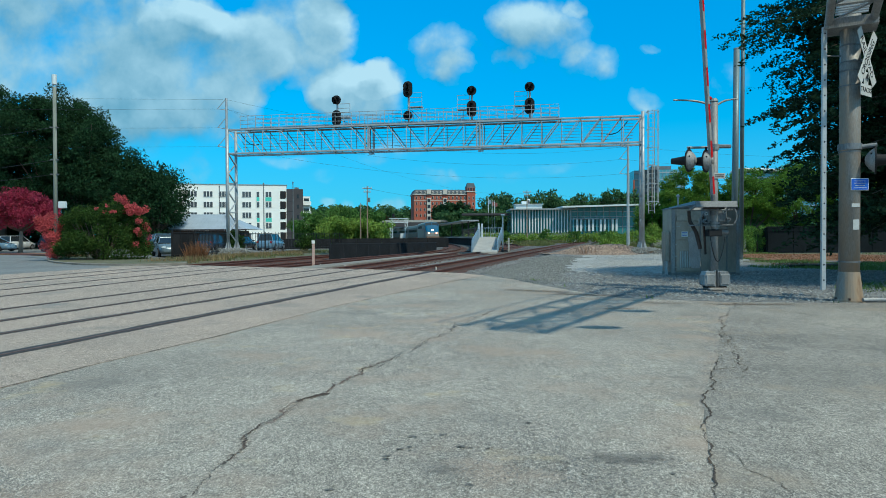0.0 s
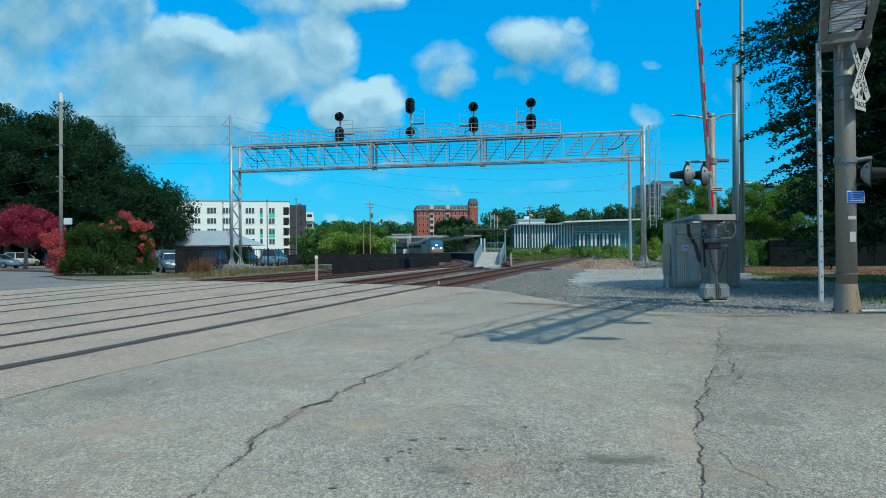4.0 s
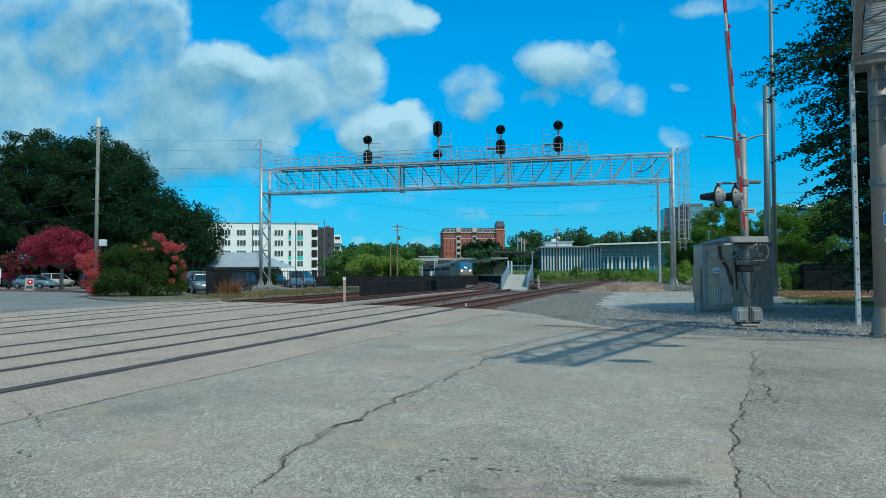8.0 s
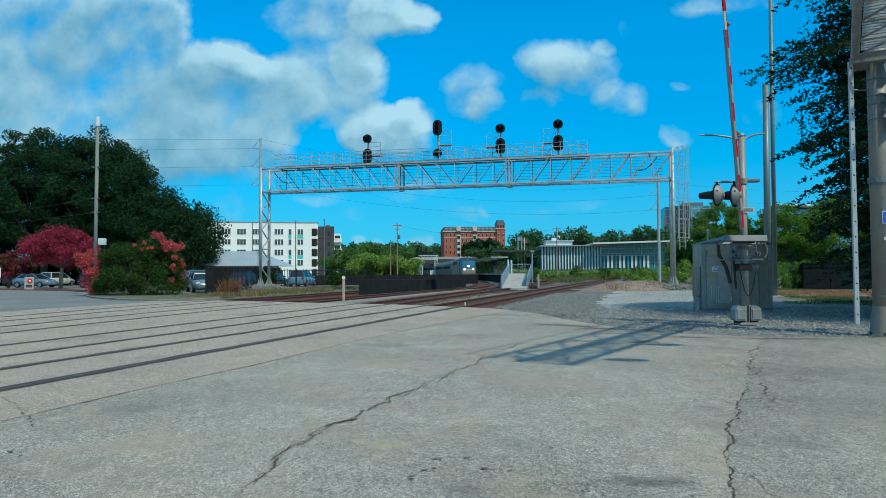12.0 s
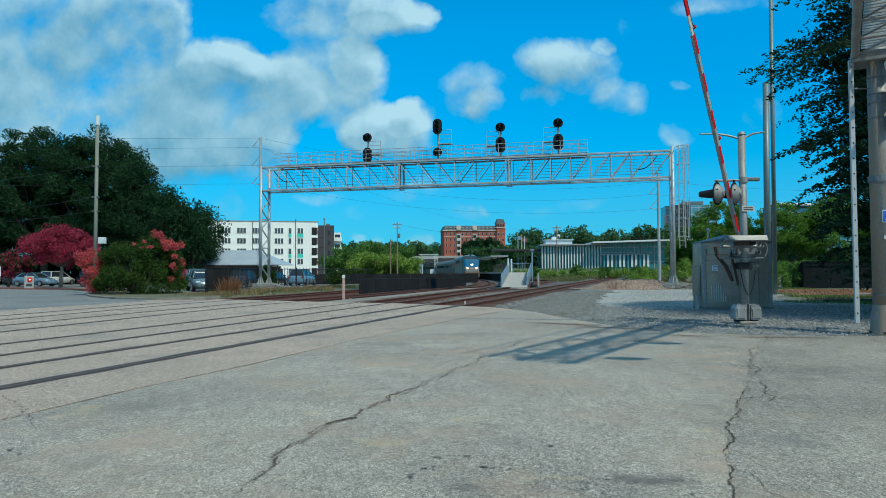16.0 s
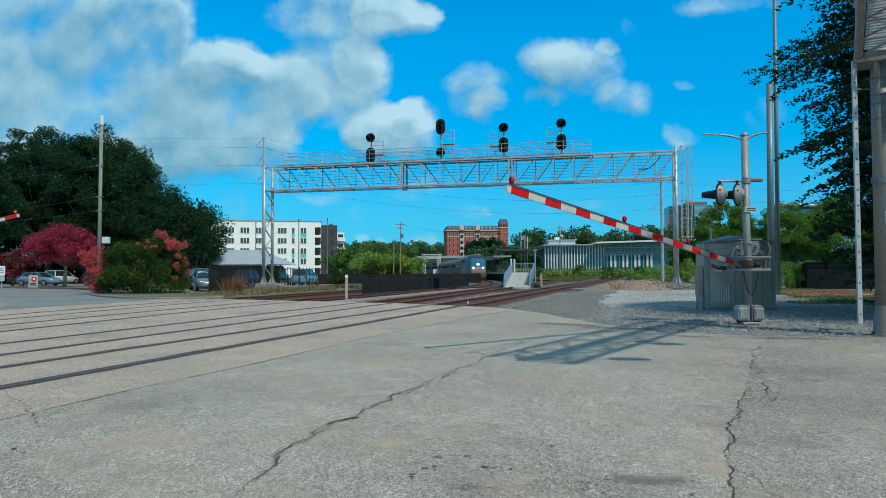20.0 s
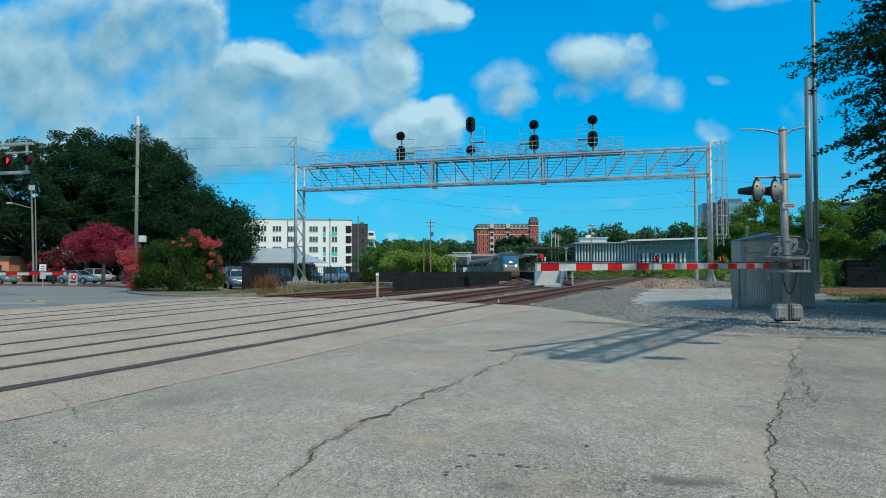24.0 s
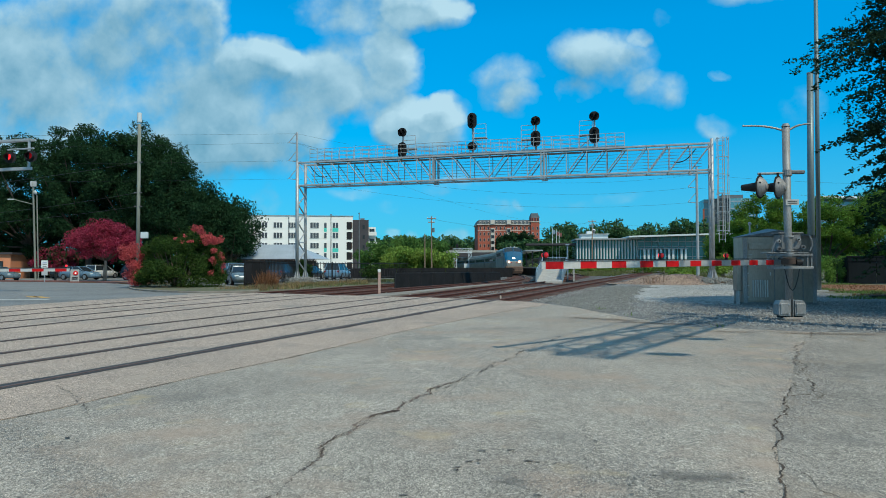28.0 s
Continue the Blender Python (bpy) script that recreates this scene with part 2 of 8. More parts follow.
ASPHALT = material("worn_asphalt", (0.362, 0.318, 0.266), (0.232, 0.207, 0.178), 0.9, scale=0.35, fine=30, bump=0.5, fine_mix=0.18,
                   spots=[((0.41, 0.30, 0.225), 0.7, 0.50, 0.78), ((0.46, 0.35, 0.20), 1.3, 0.60, 0.80), ((0.15, 0.143, 0.132), 0.55, 0.56, 0.80), ((0.12, 0.118, 0.11), 4.0, 0.71, 0.80)],
                   speckle=((165, 0.56), (290, 0.46), (48, 0.17), (9, 0.07)), spec=0.45, grain_axis=(1, 0.5, 1))
CROSSING = material("crossing_asphalt", (0.40, 0.308, 0.245), (0.31, 0.252, 0.208), 0.9, scale=0.4, fine=30, bump=0.4, fine_mix=0.16,
                    spots=[((0.20, 0.188, 0.17), 0.6, 0.56, 0.74), ((0.38, 0.31, 0.25), 1.1, 0.58, 0.8)], speckle=((165, 0.5), (290, 0.42), (48, 0.15)), spec=0.45, grain_axis=(1, 0.5, 1))
ASPHALT_RIGHT = material("darker_asphalt", (0.318, 0.279, 0.234), (0.20, 0.178, 0.153), 0.9, scale=0.35, fine=30, bump=0.5, fine_mix=0.18,
                       spots=[((0.30, 0.235, 0.175), 0.8, 0.56, 0.74), ((0.125, 0.12, 0.112), 0.6, 0.58, 0.78)],
                       speckle=((165, 0.56), (290, 0.46), (48, 0.17), (9, 0.07)), spec=0.45, grain_axis=(1, 0.5, 1))
ASPHALT_BLUE = material("blue_grey_asphalt", (0.205, 0.205, 0.20), (0.15, 0.152, 0.15), 0.9, scale=0.25, fine=25, bump=0.4, fine_mix=0.15, speckle=((120, 0.3),), spec=0.45, spots=[((0.24, 0.22, 0.195), 0.5, 0.55, 0.75)])
STAINED_BED = material("rust_stained_ballast", (0.105, 0.048, 0.034), (0.06, 0.032, 0.026), 0.95, scale=1.5, fine=16, bump=1.0, fine_mix=0.5, speckle=((16, 0.5),), spec=0.15)
CRACK = material("crack_fill", (0.045, 0.036, 0.03), (0.10, 0.065, 0.045), 0.95, scale=3, fine=40)
ASPHALT_PIT = material("worn_pit", (0.165, 0.152, 0.137), (0.12, 0.112, 0.102), 0.95, scale=20, fine=90, fine_mix=0.5)
ASPHALT_DARK = material("dark_asphalt_grain", (0.185, 0.178, 0.165), (0.145, 0.14, 0.132), 0.9, scale=3, fine=40)
CRACK_EDGE = material("crumbled_crack_edge", (0.21, 0.135, 0.105), (0.15, 0.12, 0.10), 0.95, scale=6, fine=50)
SOIL_STAIN = material("washed_soil_stain", (0.15, 0.095, 0.065), (0.20, 0.15, 0.11), 0.95, scale=8, fine=60, fine_mix=0.4)
TAN_SOIL = material("tan_stony_soil", (0.34, 0.245, 0.185), (0.24, 0.175, 0.13), 0.95, scale=1.2, fine=10, bump=1.0, fine_mix=0.5, speckle=((14, 0.35), (30, 0.25)), spec=0.15)
RUBBER = material("flangeway_rubber", (0.022, 0.021, 0.021), (0.045, 0.04, 0.037), 0.7, scale=4, fine=60)
RAILHEAD = material("worn_rail_head", (0.14, 0.085, 0.07), (0.09, 0.055, 0.047), 0.7, 0.1, scale=6, fine=90, bump=0.05)
RUST = material("rusty_rail", (0.125, 0.04, 0.028), (0.075, 0.03, 0.024), 0.9, scale=5, fine=50)
TIE = material("creosoted_tie", (0.085, 0.05, 0.04), (0.05, 0.035, 0.03), 0.9, scale=4, fine=30, obj_random=0.3)
BALLAST = material("ballast", (0.15, 0.145, 0.14), (0.085, 0.08, 0.077), 0.95, scale=1.2, fine=16, bump=1.0, fine_mix=0.55,
                   spots=((0.085, 0.055, 0.042), 0.35, 0.50, 0.68), speckle=((14, 0.45), (30, 0.3)), spec=0.2)
STONE = material("crushed_stone", (0.27, 0.266, 0.256), (0.165, 0.163, 0.158), 0.9, scale=6, fine=30, island=0.32)
GRAVEL = material("grey_gravel", (0.22, 0.216, 0.208), (0.14, 0.138, 0.134), 0.95, scale=0.7, fine=16, bump=1.0, fine_mix=0.4, speckle=((14, 0.4), (30, 0.3), (4, 0.12)), spec=0.2)
BANK_STONE = material("dark_crushed_stone", (0.22, 0.22, 0.205), (0.13, 0.13, 0.123), 0.9, scale=6, fine=30, island=0.35)
PALE_STONE = material("pale_crushed_stone", (0.36, 0.35, 0.33), (0.25, 0.243, 0.23), 0.9, scale=6, fine=30, island=0.4)
WARM_DITCH = material("lit_ditch_light", (1.0, 0.50, 0.30), (1.0, 0.55, 0.35), 0.2, scale=9, fine=60, bump=0, emit=2.6)
LIGHTGRAVEL = material("pale_gravel", (0.355, 0.345, 0.325), (0.265, 0.26, 0.247), 0.95, scale=0.5, fine=14, bump=0.9, fine_mix=0.4, speckle=((12, 0.3), (28, 0.25)))
DIRT = material("ground_soil", (0.15, 0.125, 0.08), (0.085, 0.095, 0.045), 0.95, scale=0.18, fine=9, bump=0.8, fine_mix=0.4,
                spots=((0.20, 0.16, 0.11), 0.3, 0.55, 0.75))
MULCH = material("pine_mulch", (0.27, 0.115, 0.05), (0.14, 0.07, 0.035), 0.95, scale=2, fine=14, bump=1.0, fine_mix=0.5)
GRASS = material("grass_blades", (0.10, 0.135, 0.033), (0.17, 0.15, 0.06), 0.8, scale=0.3, fine=4, bump=0, island=0.45, thin=0.3)
STRAW = material("dry_straw", (0.27, 0.19, 0.09), (0.19, 0.12, 0.06), 0.9, scale=0.4, fine=4, bump=0, island=0.4, thin=0.2)
BRUSH = material("dry_pinkish_brush", (0.27, 0.17, 0.12), (0.19, 0.12, 0.08), 0.9, scale=0.4, fine=4, bump=0, island=0.4, thin=0.2)
GREEN_GRASS = material("green_grass", (0.10, 0.17, 0.035), (0.14, 0.20, 0.05), 0.8, scale=0.3, fine=4, bump=0, island=0.4, thin=0.3)
GALV = material("galvanised_steel", (0.50, 0.505, 0.51), (0.38, 0.385, 0.395), 0.5, 0.4, scale=2.5, fine=45, bump=0.05, fine_mix=0.12)
GALV_WORN = material("weathered_galvanised_steel", (0.33, 0.33, 0.33), (0.22, 0.222, 0.228), 0.6, 0.35, scale=1.6, fine=40, bump=0.08,
                     spots=((0.24, 0.13, 0.06), 0.9, 0.60, 0.80), stretch=(1.6, 1.6, 0.35))
GALV_DARK = material("dull_galvanised_steel", (0.20, 0.205, 0.215), (0.14, 0.145, 0.15), 0.55, 0.4, scale=1.4, fine=35, bump=0.06,
                     stretch=(1, 1, 0.3))
CABINET = material("brushed_aluminium_cabinet", (0.35, 0.315, 0.275), (0.19, 0.174, 0.155), 0.36, 0.55, scale=0.8, fine=20, bump=0.05,
                   stretch=(1, 1, 0.35), fine_mix=0.12)
POLE_STEEL = material("blue_grey_pole_steel", (0.185, 0.245, 0.265), (0.13, 0.175, 0.19), 0.5, 0.35, scale=1.2, fine=40, bump=0.04, stretch=(1.5, 1.5, 0.3))
MAST_STEEL = material("rust_stained_mast_steel", (0.27, 0.265, 0.255), (0.17, 0.168, 0.165), 0.6, 0.3, scale=1.6, fine=40, bump=0.08,
                      spots=[((0.36, 0.25, 0.16), 0.8, 0.40, 0.62), ((0.20, 0.10, 0.05), 1.6, 0.58, 0.72)], stretch=(1.6, 1.6, 0.35))
BLACK = material("black_paint", (0.013, 0.013, 0.015), (0.022, 0.022, 0.024), 0.6, spec=0.25, scale=3, fine=40, bump=0.05)
SCREEN = material("black_fence_fabric", (0.013, 0.014, 0.016), (0.024, 0.025, 0.028), 0.9, scale=1.4, fine=30, bump=0.2, stretch=(1, 1, 0.5), spec=0.08)
RED_REFLECT = material("red_reflective_tape", (0.60, 0.008, 0.012), (0.48, 0.007, 0.010), 0.55, spec=0.2, scale=4, fine=60, bump=0.03, fine_mix=0.1)
WHITE_REFLECT = material("white_reflective_tape", (0.58, 0.57, 0.545), (0.45, 0.44, 0.42), 0.45, scale=3, fine=50, bump=0.03, fine_mix=0.1)
RED_LENS = material("red_lens", (0.42, 0.01, 0.015), (0.30, 0.008, 0.012), 0.2, scale=9, fine=60, bump=0, emit=0.35)
RED_DULL = material("unlit_red_lamp", (0.25, 0.012, 0.014), (0.18, 0.01, 0.012), 0.3, scale=9, fine=60, bump=0)
RED_LIT = material("lit_red_lens", (0.9, 0.02, 0.03), (0.9, 0.03, 0.04), 0.2, scale=9, fine=60, bump=0, emit=1.5)
WARM_LIT = material("lit_headlamp", (1.0, 0.86, 0.72), (1.0, 0.9, 0.8), 0.2, scale=9, fine=60, bump=0, emit=4.5)
WHITE = material("white_paint", (0.80, 0.79, 0.76), (0.72, 0.71, 0.69), 0.6, scale=0.6, fine=20, bump=0.04, fine_mix=0.05)
PLATE = material("weathered_white_plate", (0.50, 0.50, 0.49), (0.42, 0.42, 0.41), 0.6, scale=5, fine=40, bump=0, fine_mix=0.1)
PLATE_GREY = material("dusty_grey_board", (0.33, 0.33, 0.32), (0.25, 0.25, 0.245), 0.7, scale=4, fine=40, bump=0, fine_mix=0.1)
BLUE_SIGN = material("blue_sign_face", (0.02, 0.11, 0.55), (0.018, 0.09, 0.46), 0.4, scale=4, fine=40, bump=0, fine_mix=0.05)
CONCRETE = material("concrete", (0.42, 0.40, 0.37), (0.33, 0.315, 0.295), 0.9, scale=1.2, fine=40, bump=0.2,
                    spots=((0.26, 0.24, 0.21), 1.5, 0.58, 0.75))
KERB = material("kerb_concrete", (0.34, 0.31, 0.28), (0.26, 0.23, 0.21), 0.9, scale=1.5, fine=40, bump=0.2)
WORN_KERB = material("worn_dirty_kerb", (0.27, 0.235, 0.20), (0.17, 0.145, 0.12), 0.9, scale=1.2, fine=30, bump=0.3)
RED_KERB = material("brick_red_edging", (0.26, 0.10, 0.085), (0.19, 0.09, 0.075), 0.9, scale=1.5, fine=40, bump=0.2)
WOODPOLE = material("weathered_utility_pole", (0.31, 0.215, 0.15), (0.21, 0.15, 0.11), 0.9, scale=3, fine=30, bump=0.3, stretch=(3, 3, 0.3))
PALEPOLE = material("grey_green_pole", (0.24, 0.25, 0.21), (0.18, 0.19, 0.16), 0.8, scale=2, fine=30, bump=0.1, stretch=(3, 3, 0.3))
PALE_BARK = material("pale_smooth_bark", (0.32, 0.25, 0.19), (0.22, 0.17, 0.13), 0.85, scale=4, fine=25, bump=0.2, stretch=(2, 2, 0.5))
BARK = material("bark", (0.13, 0.095, 0.07), (0.075, 0.058, 0.045), 0.95, scale=5, fine=25, bump=0.8, stretch=(2, 2, 0.5))
WIRE = material("wire", (0.03, 0.03, 0.032), None, 0.6, scale=3, bump=0)
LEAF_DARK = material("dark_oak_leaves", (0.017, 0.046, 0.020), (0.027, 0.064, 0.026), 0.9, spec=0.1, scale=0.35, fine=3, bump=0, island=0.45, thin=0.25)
# far foliage, lightened in its colour to stand for distance haze
LEAF_FAR = material("hazed_distant_leaves", (0.05, 0.115, 0.045), (0.08, 0.15, 0.06), 0.9, spec=0.1, scale=0.12, fine=3, bump=0, island=0.35, thin=0.25)
LEAF_CEDAR = material("dark_fir_leaves", (0.020, 0.045, 0.022), (0.033, 0.062, 0.028), 0.9, spec=0.1, scale=0.4, fine=3, bump=0, island=0.5, thin=0.2)
LEAF_MAPLE = material("bright_maple_leaves", (0.085, 0.19, 0.028), (0.155, 0.265, 0.042), 0.8, spec=0.2, scale=0.5, fine=3, bump=0, island=0.5, thin=0.45)
LEAF_MID = material("green_leaves", (0.12, 0.235, 0.045), (0.19, 0.31, 0.065), 0.85, spec=0.15, scale=0.35, fine=3, bump=0, island=0.45, thin=0.4)
LEAF_WOOD = material("wood_edge_leaves", (0.065, 0.15, 0.035), (0.11, 0.205, 0.05), 0.85, spec=0.12, scale=0.25, fine=3, bump=0, island=0.45, thin=0.3)
LEAF_LIGHT = material("yellow_green_leaves", (0.15, 0.25, 0.045), (0.22, 0.31, 0.06), 0.85, spec=0.15, scale=0.4, fine=3, bump=0, island=0.4, thin=0.3)
LEAF_SHRUB = material("shrub_leaves", (0.026, 0.062, 0.012), (0.05, 0.085, 0.017), 0.85, spec=0.15, scale=0.6, fine=3, bump=0, island=0.45, thin=0.25)
BLOOM_RED = material("crimson_blossom", (0.37, 0.022, 0.065), (0.22, 0.016, 0.042), 0.7, scale=0.5, fine=3, bump=0, island=0.4, thin=0.3)
BLOOM_DULL = material("dull_red_foliage", (0.16, 0.035, 0.03), (0.10, 0.05, 0.03), 0.85, scale=0.3, fine=3, bump=0, island=0.4, thin=0.25)
BLOOM_CORAL = material("coral_blossom", (0.58, 0.10, 0.10), (0.45, 0.06, 0.075), 0.7, scale=0.6, fine=3, bump=0, island=0.35, thin=0.3)
STUCCO = material("white_stucco", (0.90, 0.885, 0.85), (0.87, 0.855, 0.82), 0.8, scale=0.15, fine=6, bump=0.03, fine_mix=0.03)
GREY_CLAD = material("charcoal_cladding", (0.058, 0.052, 0.058), (0.045, 0.041, 0.046), 0.7, scale=0.4, fine=8, bump=0.04)
TEAL = material("turquoise_panel", (0.10, 0.62, 0.52), (0.09, 0.56, 0.47), 0.6, scale=1, fine=9, bump=0, fine_mix=0.05)
BRICK = material("red_brick", (0.42, 0.105, 0.062), (0.33, 0.085, 0.055), 0.9, scale=0.4, fine=3.0, bump=0.1, fine_mix=0.15)
STONE_TRIM = material("cream_stone_trim", (0.60, 0.55, 0.49), (0.52, 0.48, 0.43), 0.8, scale=0.6, fine=6, bump=0.03, fine_mix=0.08)
SLATE = material("grey_slate_roof", (0.085, 0.105, 0.125), (0.06, 0.075, 0.09), 0.75, scale=0.8, fine=5, bump=0.1)
METALROOF = material("pale_metal_roof", (0.42, 0.46, 0.50), (0.34, 0.38, 0.42), 0.5, 0.2, scale=0.4, fine=8, bump=0.05, fine_mix=0.08)
FIN = material("pale_metal_fin", (0.70, 0.74, 0.74), (0.62, 0.66, 0.67), 0.5, 0.1, scale=0.4, fine=6, bump=0, fine_mix=0.05)
ROOF_EDGE = material("grey_roof_edge", (0.36, 0.38, 0.39), (0.28, 0.30, 0.31), 0.6, 0.2, scale=0.4, fine=6, bump=0)
SHEDWALL = material("brown_shed_wall", (0.09, 0.055, 0.042), (0.06, 0.04, 0.033), 0.85, scale=0.6, fine=9, bump=0.1)
ORANGE_WALL = material("orange_stucco", (0.68, 0.27, 0.14), (0.58, 0.23, 0.12), 0.85, scale=0.5, fine=9, bump=0.05)
BLUEGREY = material("blue_grey_steel_panel", (0.27, 0.36, 0.43), (0.22, 0.30, 0.37), 0.5, 0.3, scale=1, fine=15, bump=0.03, fine_mix=0.06)
GLASS_DARK = glass("dark_window_glass", (0.02, 0.026, 0.032))
GLASS_BLUE = glass("blue_curtain_glass", (0.10, 0.33, 0.41), 0.3)
GLASS_GREY = glass("grey_apartment_glass", (0.075, 0.085, 0.10), 0.15)
GLASS_NAVY = glass("deep_blue_glass", (0.03, 0.085, 0.125), 0.2)
GLASS_GREEN = glass("green_station_glass", (0.035, 0.18, 0.185), 0.22)
TYRE = material("tyre_rubber", (0.018, 0.018, 0.02), None, 0.85, scale=8, fine=60)
RIM = material("alloy_rim", (0.45, 0.46, 0.48), None, 0.35, 0.8, scale=8, fine=60, bump=0)
STAINLESS = material("stainless_train_side", (0.15, 0.15, 0.125), (0.10, 0.102, 0.088), 0.55, 0.0, scale=0.5, fine=6, bump=0.04, stretch=(1, 1, 4))
TRAIN_BLUE = material("blue_locomotive_paint", (0.007, 0.10, 0.20), (0.006, 0.08, 0.165), 0.45, spec=0.3, scale=0.8, fine=12, bump=0, fine_mix=0.06)
TRAIN_RED = material("red_stripe_paint", (0.45, 0.03, 0.035), None, 0.4, scale=1, fine=12, bump=0)
TRAIN_WHITE = material("silver_locomotive_paint", (0.27, 0.267, 0.245), (0.20, 0.197, 0.185), 0.5, 0.0, scale=0.8, fine=12, bump=0, fine_mix=0.08)
TRAIN_BROWN = material("dusty_brown_pilot", (0.17, 0.105, 0.075), (0.09, 0.06, 0.045), 0.85, scale=2, fine=20)
RIPRAP = material("tan_riprap", (0.36, 0.255, 0.205), (0.24, 0.175, 0.145), 0.9, scale=3, fine=20, island=0.35)
TRAIN_DARK = material("dark_underframe", (0.05, 0.036, 0.03), (0.085, 0.052, 0.04), 0.85, scale=2, fine=20)
YELLOW_LINE = material("yellow_road_paint", (0.55, 0.31, 0.05), (0.42, 0.27, 0.09), 0.8, scale=4, fine=50)
WHITE_LINE = material("white_road_paint", (0.55, 0.54, 0.51), (0.40, 0.39, 0.37), 0.8, scale=4, fine=50)
PINK_STAKE = material("faded_pink_fibreglass", (0.55, 0.36, 0.30), (0.48, 0.31, 0.26), 0.7, scale=3, fine=30, bump=0)
DARKBOX = material("charcoal_panel", (0.012, 0.016, 0.019), (0.009, 0.012, 0.014), 0.8, spec=0.1, scale=0.6, fine=10, bump=0.05)

# ---- mesh helpers ----


def thing(name, label, category, at=(0, 0, 0), turn=0.0, group="", kind=""):
    ob = new(name)
    ob.empty_display_size = 0.2
    ob.matrix_world = pose(*at, 0, 0, turn)
    return tagged(ob, label, category, group, kind)


def part(name, bm, mt, parent=None, label="", smooth=False):
    me = bpy.data.meshes.new(name)
    bm.normal_update()
    bm.to_mesh(me)
    bm.free()
    return part_mesh(name, me, mt, parent, label, smooth)


def part_mesh(name, me, mt, parent=None, label="", smooth=False):
    if not me.materials:
        for x in (mt if isinstance(mt, (list, tuple)) else [mt]):
            me.materials.append(x)
    if smooth:
        me.shade_smooth()
    ob = new(name, me)
    if parent is not None:
        ob.parent = parent
    if label:
        ob["label"] = label
    return ob


def box(bm, c, s, rz=0.0, bevel=0.0, m=None, ry=0.0, rx=0.0):
    mm = pose(*c, rx, ry, rz) @ Matrix.Diagonal((*s, 1))
    if m is not None:
        mm = m @ mm
    r = bmesh.ops.create_cube(bm, size=1.0, matrix=mm)
    if bevel:
        es = list({e for v in r["verts"] for e in v.link_edges})
        bmesh.ops.bevel(bm, geom=es, offset=bevel, segments=1, affect="EDGES", clamp_overlap=True)
    return bm


def tube(bm, a, b, r0, r1=None, seg=10, caps=True):
    a, b = Vector(a), Vector(b)
    d = b - a
    q = d.to_track_quat("Z", "Y").to_matrix().to_4x4()
    bmesh.ops.create_cone(bm, cap_ends=caps, segments=seg, radius1=r0, radius2=r0 if r1 is None else r1, depth=d.length,
                          matrix=Matrix.Translation((a + b) / 2) @ q)
    return bm


def pipe(bm, pts, r, seg=8):
    """One bent pipe through the points."""
    pts = [Vector(p) for p in pts]
    rings = []
    for i, p in enumerate(pts):
        d = (pts[min(i + 1, len(pts) - 1)] - pts[max(i - 1, 0)]).normalized()
        q = d.to_track_quat("Z", "Y").to_matrix()
        rr = r[i] if isinstance(r, (list, tuple)) else r
        rings.append([bm.verts.new(p + q @ Vector((rr * math.cos(2 * math.pi * k / seg), rr * math.sin(2 * math.pi * k / seg), 0))) for k in range(seg)])
    for a, b in zip(rings, rings[1:]):
        best = min(range(seg), key=lambda o: (b[o].co - a[0].co).length)
        for k in range(seg):
            bm.faces.new((a[k], a[(k + 1) % seg], b[(k + 1 + best) % seg], b[(k + best) % seg]))
    bm.faces.new(rings[0][::-1])
    bm.faces.new(rings[-1])
    bmesh.ops.recalc_face_normals(bm, faces=bm.faces[:])
    return bm


def ball(bm, c, r, s=(1, 1, 1), sub=2):
    bmesh.ops.create_icosphere(bm, subdivisions=sub, radius=r, matrix=Matrix.Translation(c) @ Matrix.Diagonal((*s, 1)))
    return bm


def prism(bm, pts, z0, z1, m=None):
    """A flat outline lifted from z0 to z1."""
    lo = [bm.verts.new((m @ Vector((x, y, z0))) if m else (x, y, z0)) for x, y in pts]
    hi = [bm.verts.new((m @ Vector((x, y, z1))) if m else (x, y, z1)) for x, y in pts]
    bm.faces.new(hi)
    bm.faces.new(lo[::-1])
    n = len(pts)
    for i in range(n):
        bm.faces.new((lo[i], lo[(i + 1) % n], hi[(i + 1) % n], hi[i]))
    return bm


def B():
    return bmesh.new()


def mesh_from(name, verts, faces, mt, parent=None, label="", smooth=False):
    me = bpy.data.meshes.new(name)
    me.from_pydata([tuple(v) for v in verts], [], [tuple(f) for f in faces])
    me.update()
    return part_mesh(name, me, mt, parent, label, smooth)


def smooth_path(ctrl, step):
    """Points along a smooth curve through the control points, evenly spaced."""
    pts = [Vector((x, y, 0)) for x, y in ctrl]
    pts = [pts[0] * 2 - pts[1]] + pts + [pts[-1] * 2 - pts[-2]]
    fine = []
    for i in range(1, len(pts) - 2):
        p0, p1, p2, p3 = pts[i - 1:i + 3]
        for k in range(40):
            t = k / 40
            fine.append(0.5 * (2 * p1 + (p2 - p0) * t + (2 * p0 - 5 * p1 + 4 * p2 - p3) * t * t + (3 * p1 - p0 - 3 * p2 + p3) * t ** 3))
    fine.append(pts[-2])
    out, run = [fine[0]], 0.0
    for a, b in zip(fine, fine[1:]):
        seg = (b - a).length
        while run + seg >= step:
            f = (step - run) / seg
            a = a.lerp(b, f)
            out.append(a.copy())
            seg, run = (b - a).length, 0.0
        run += seg
    return out


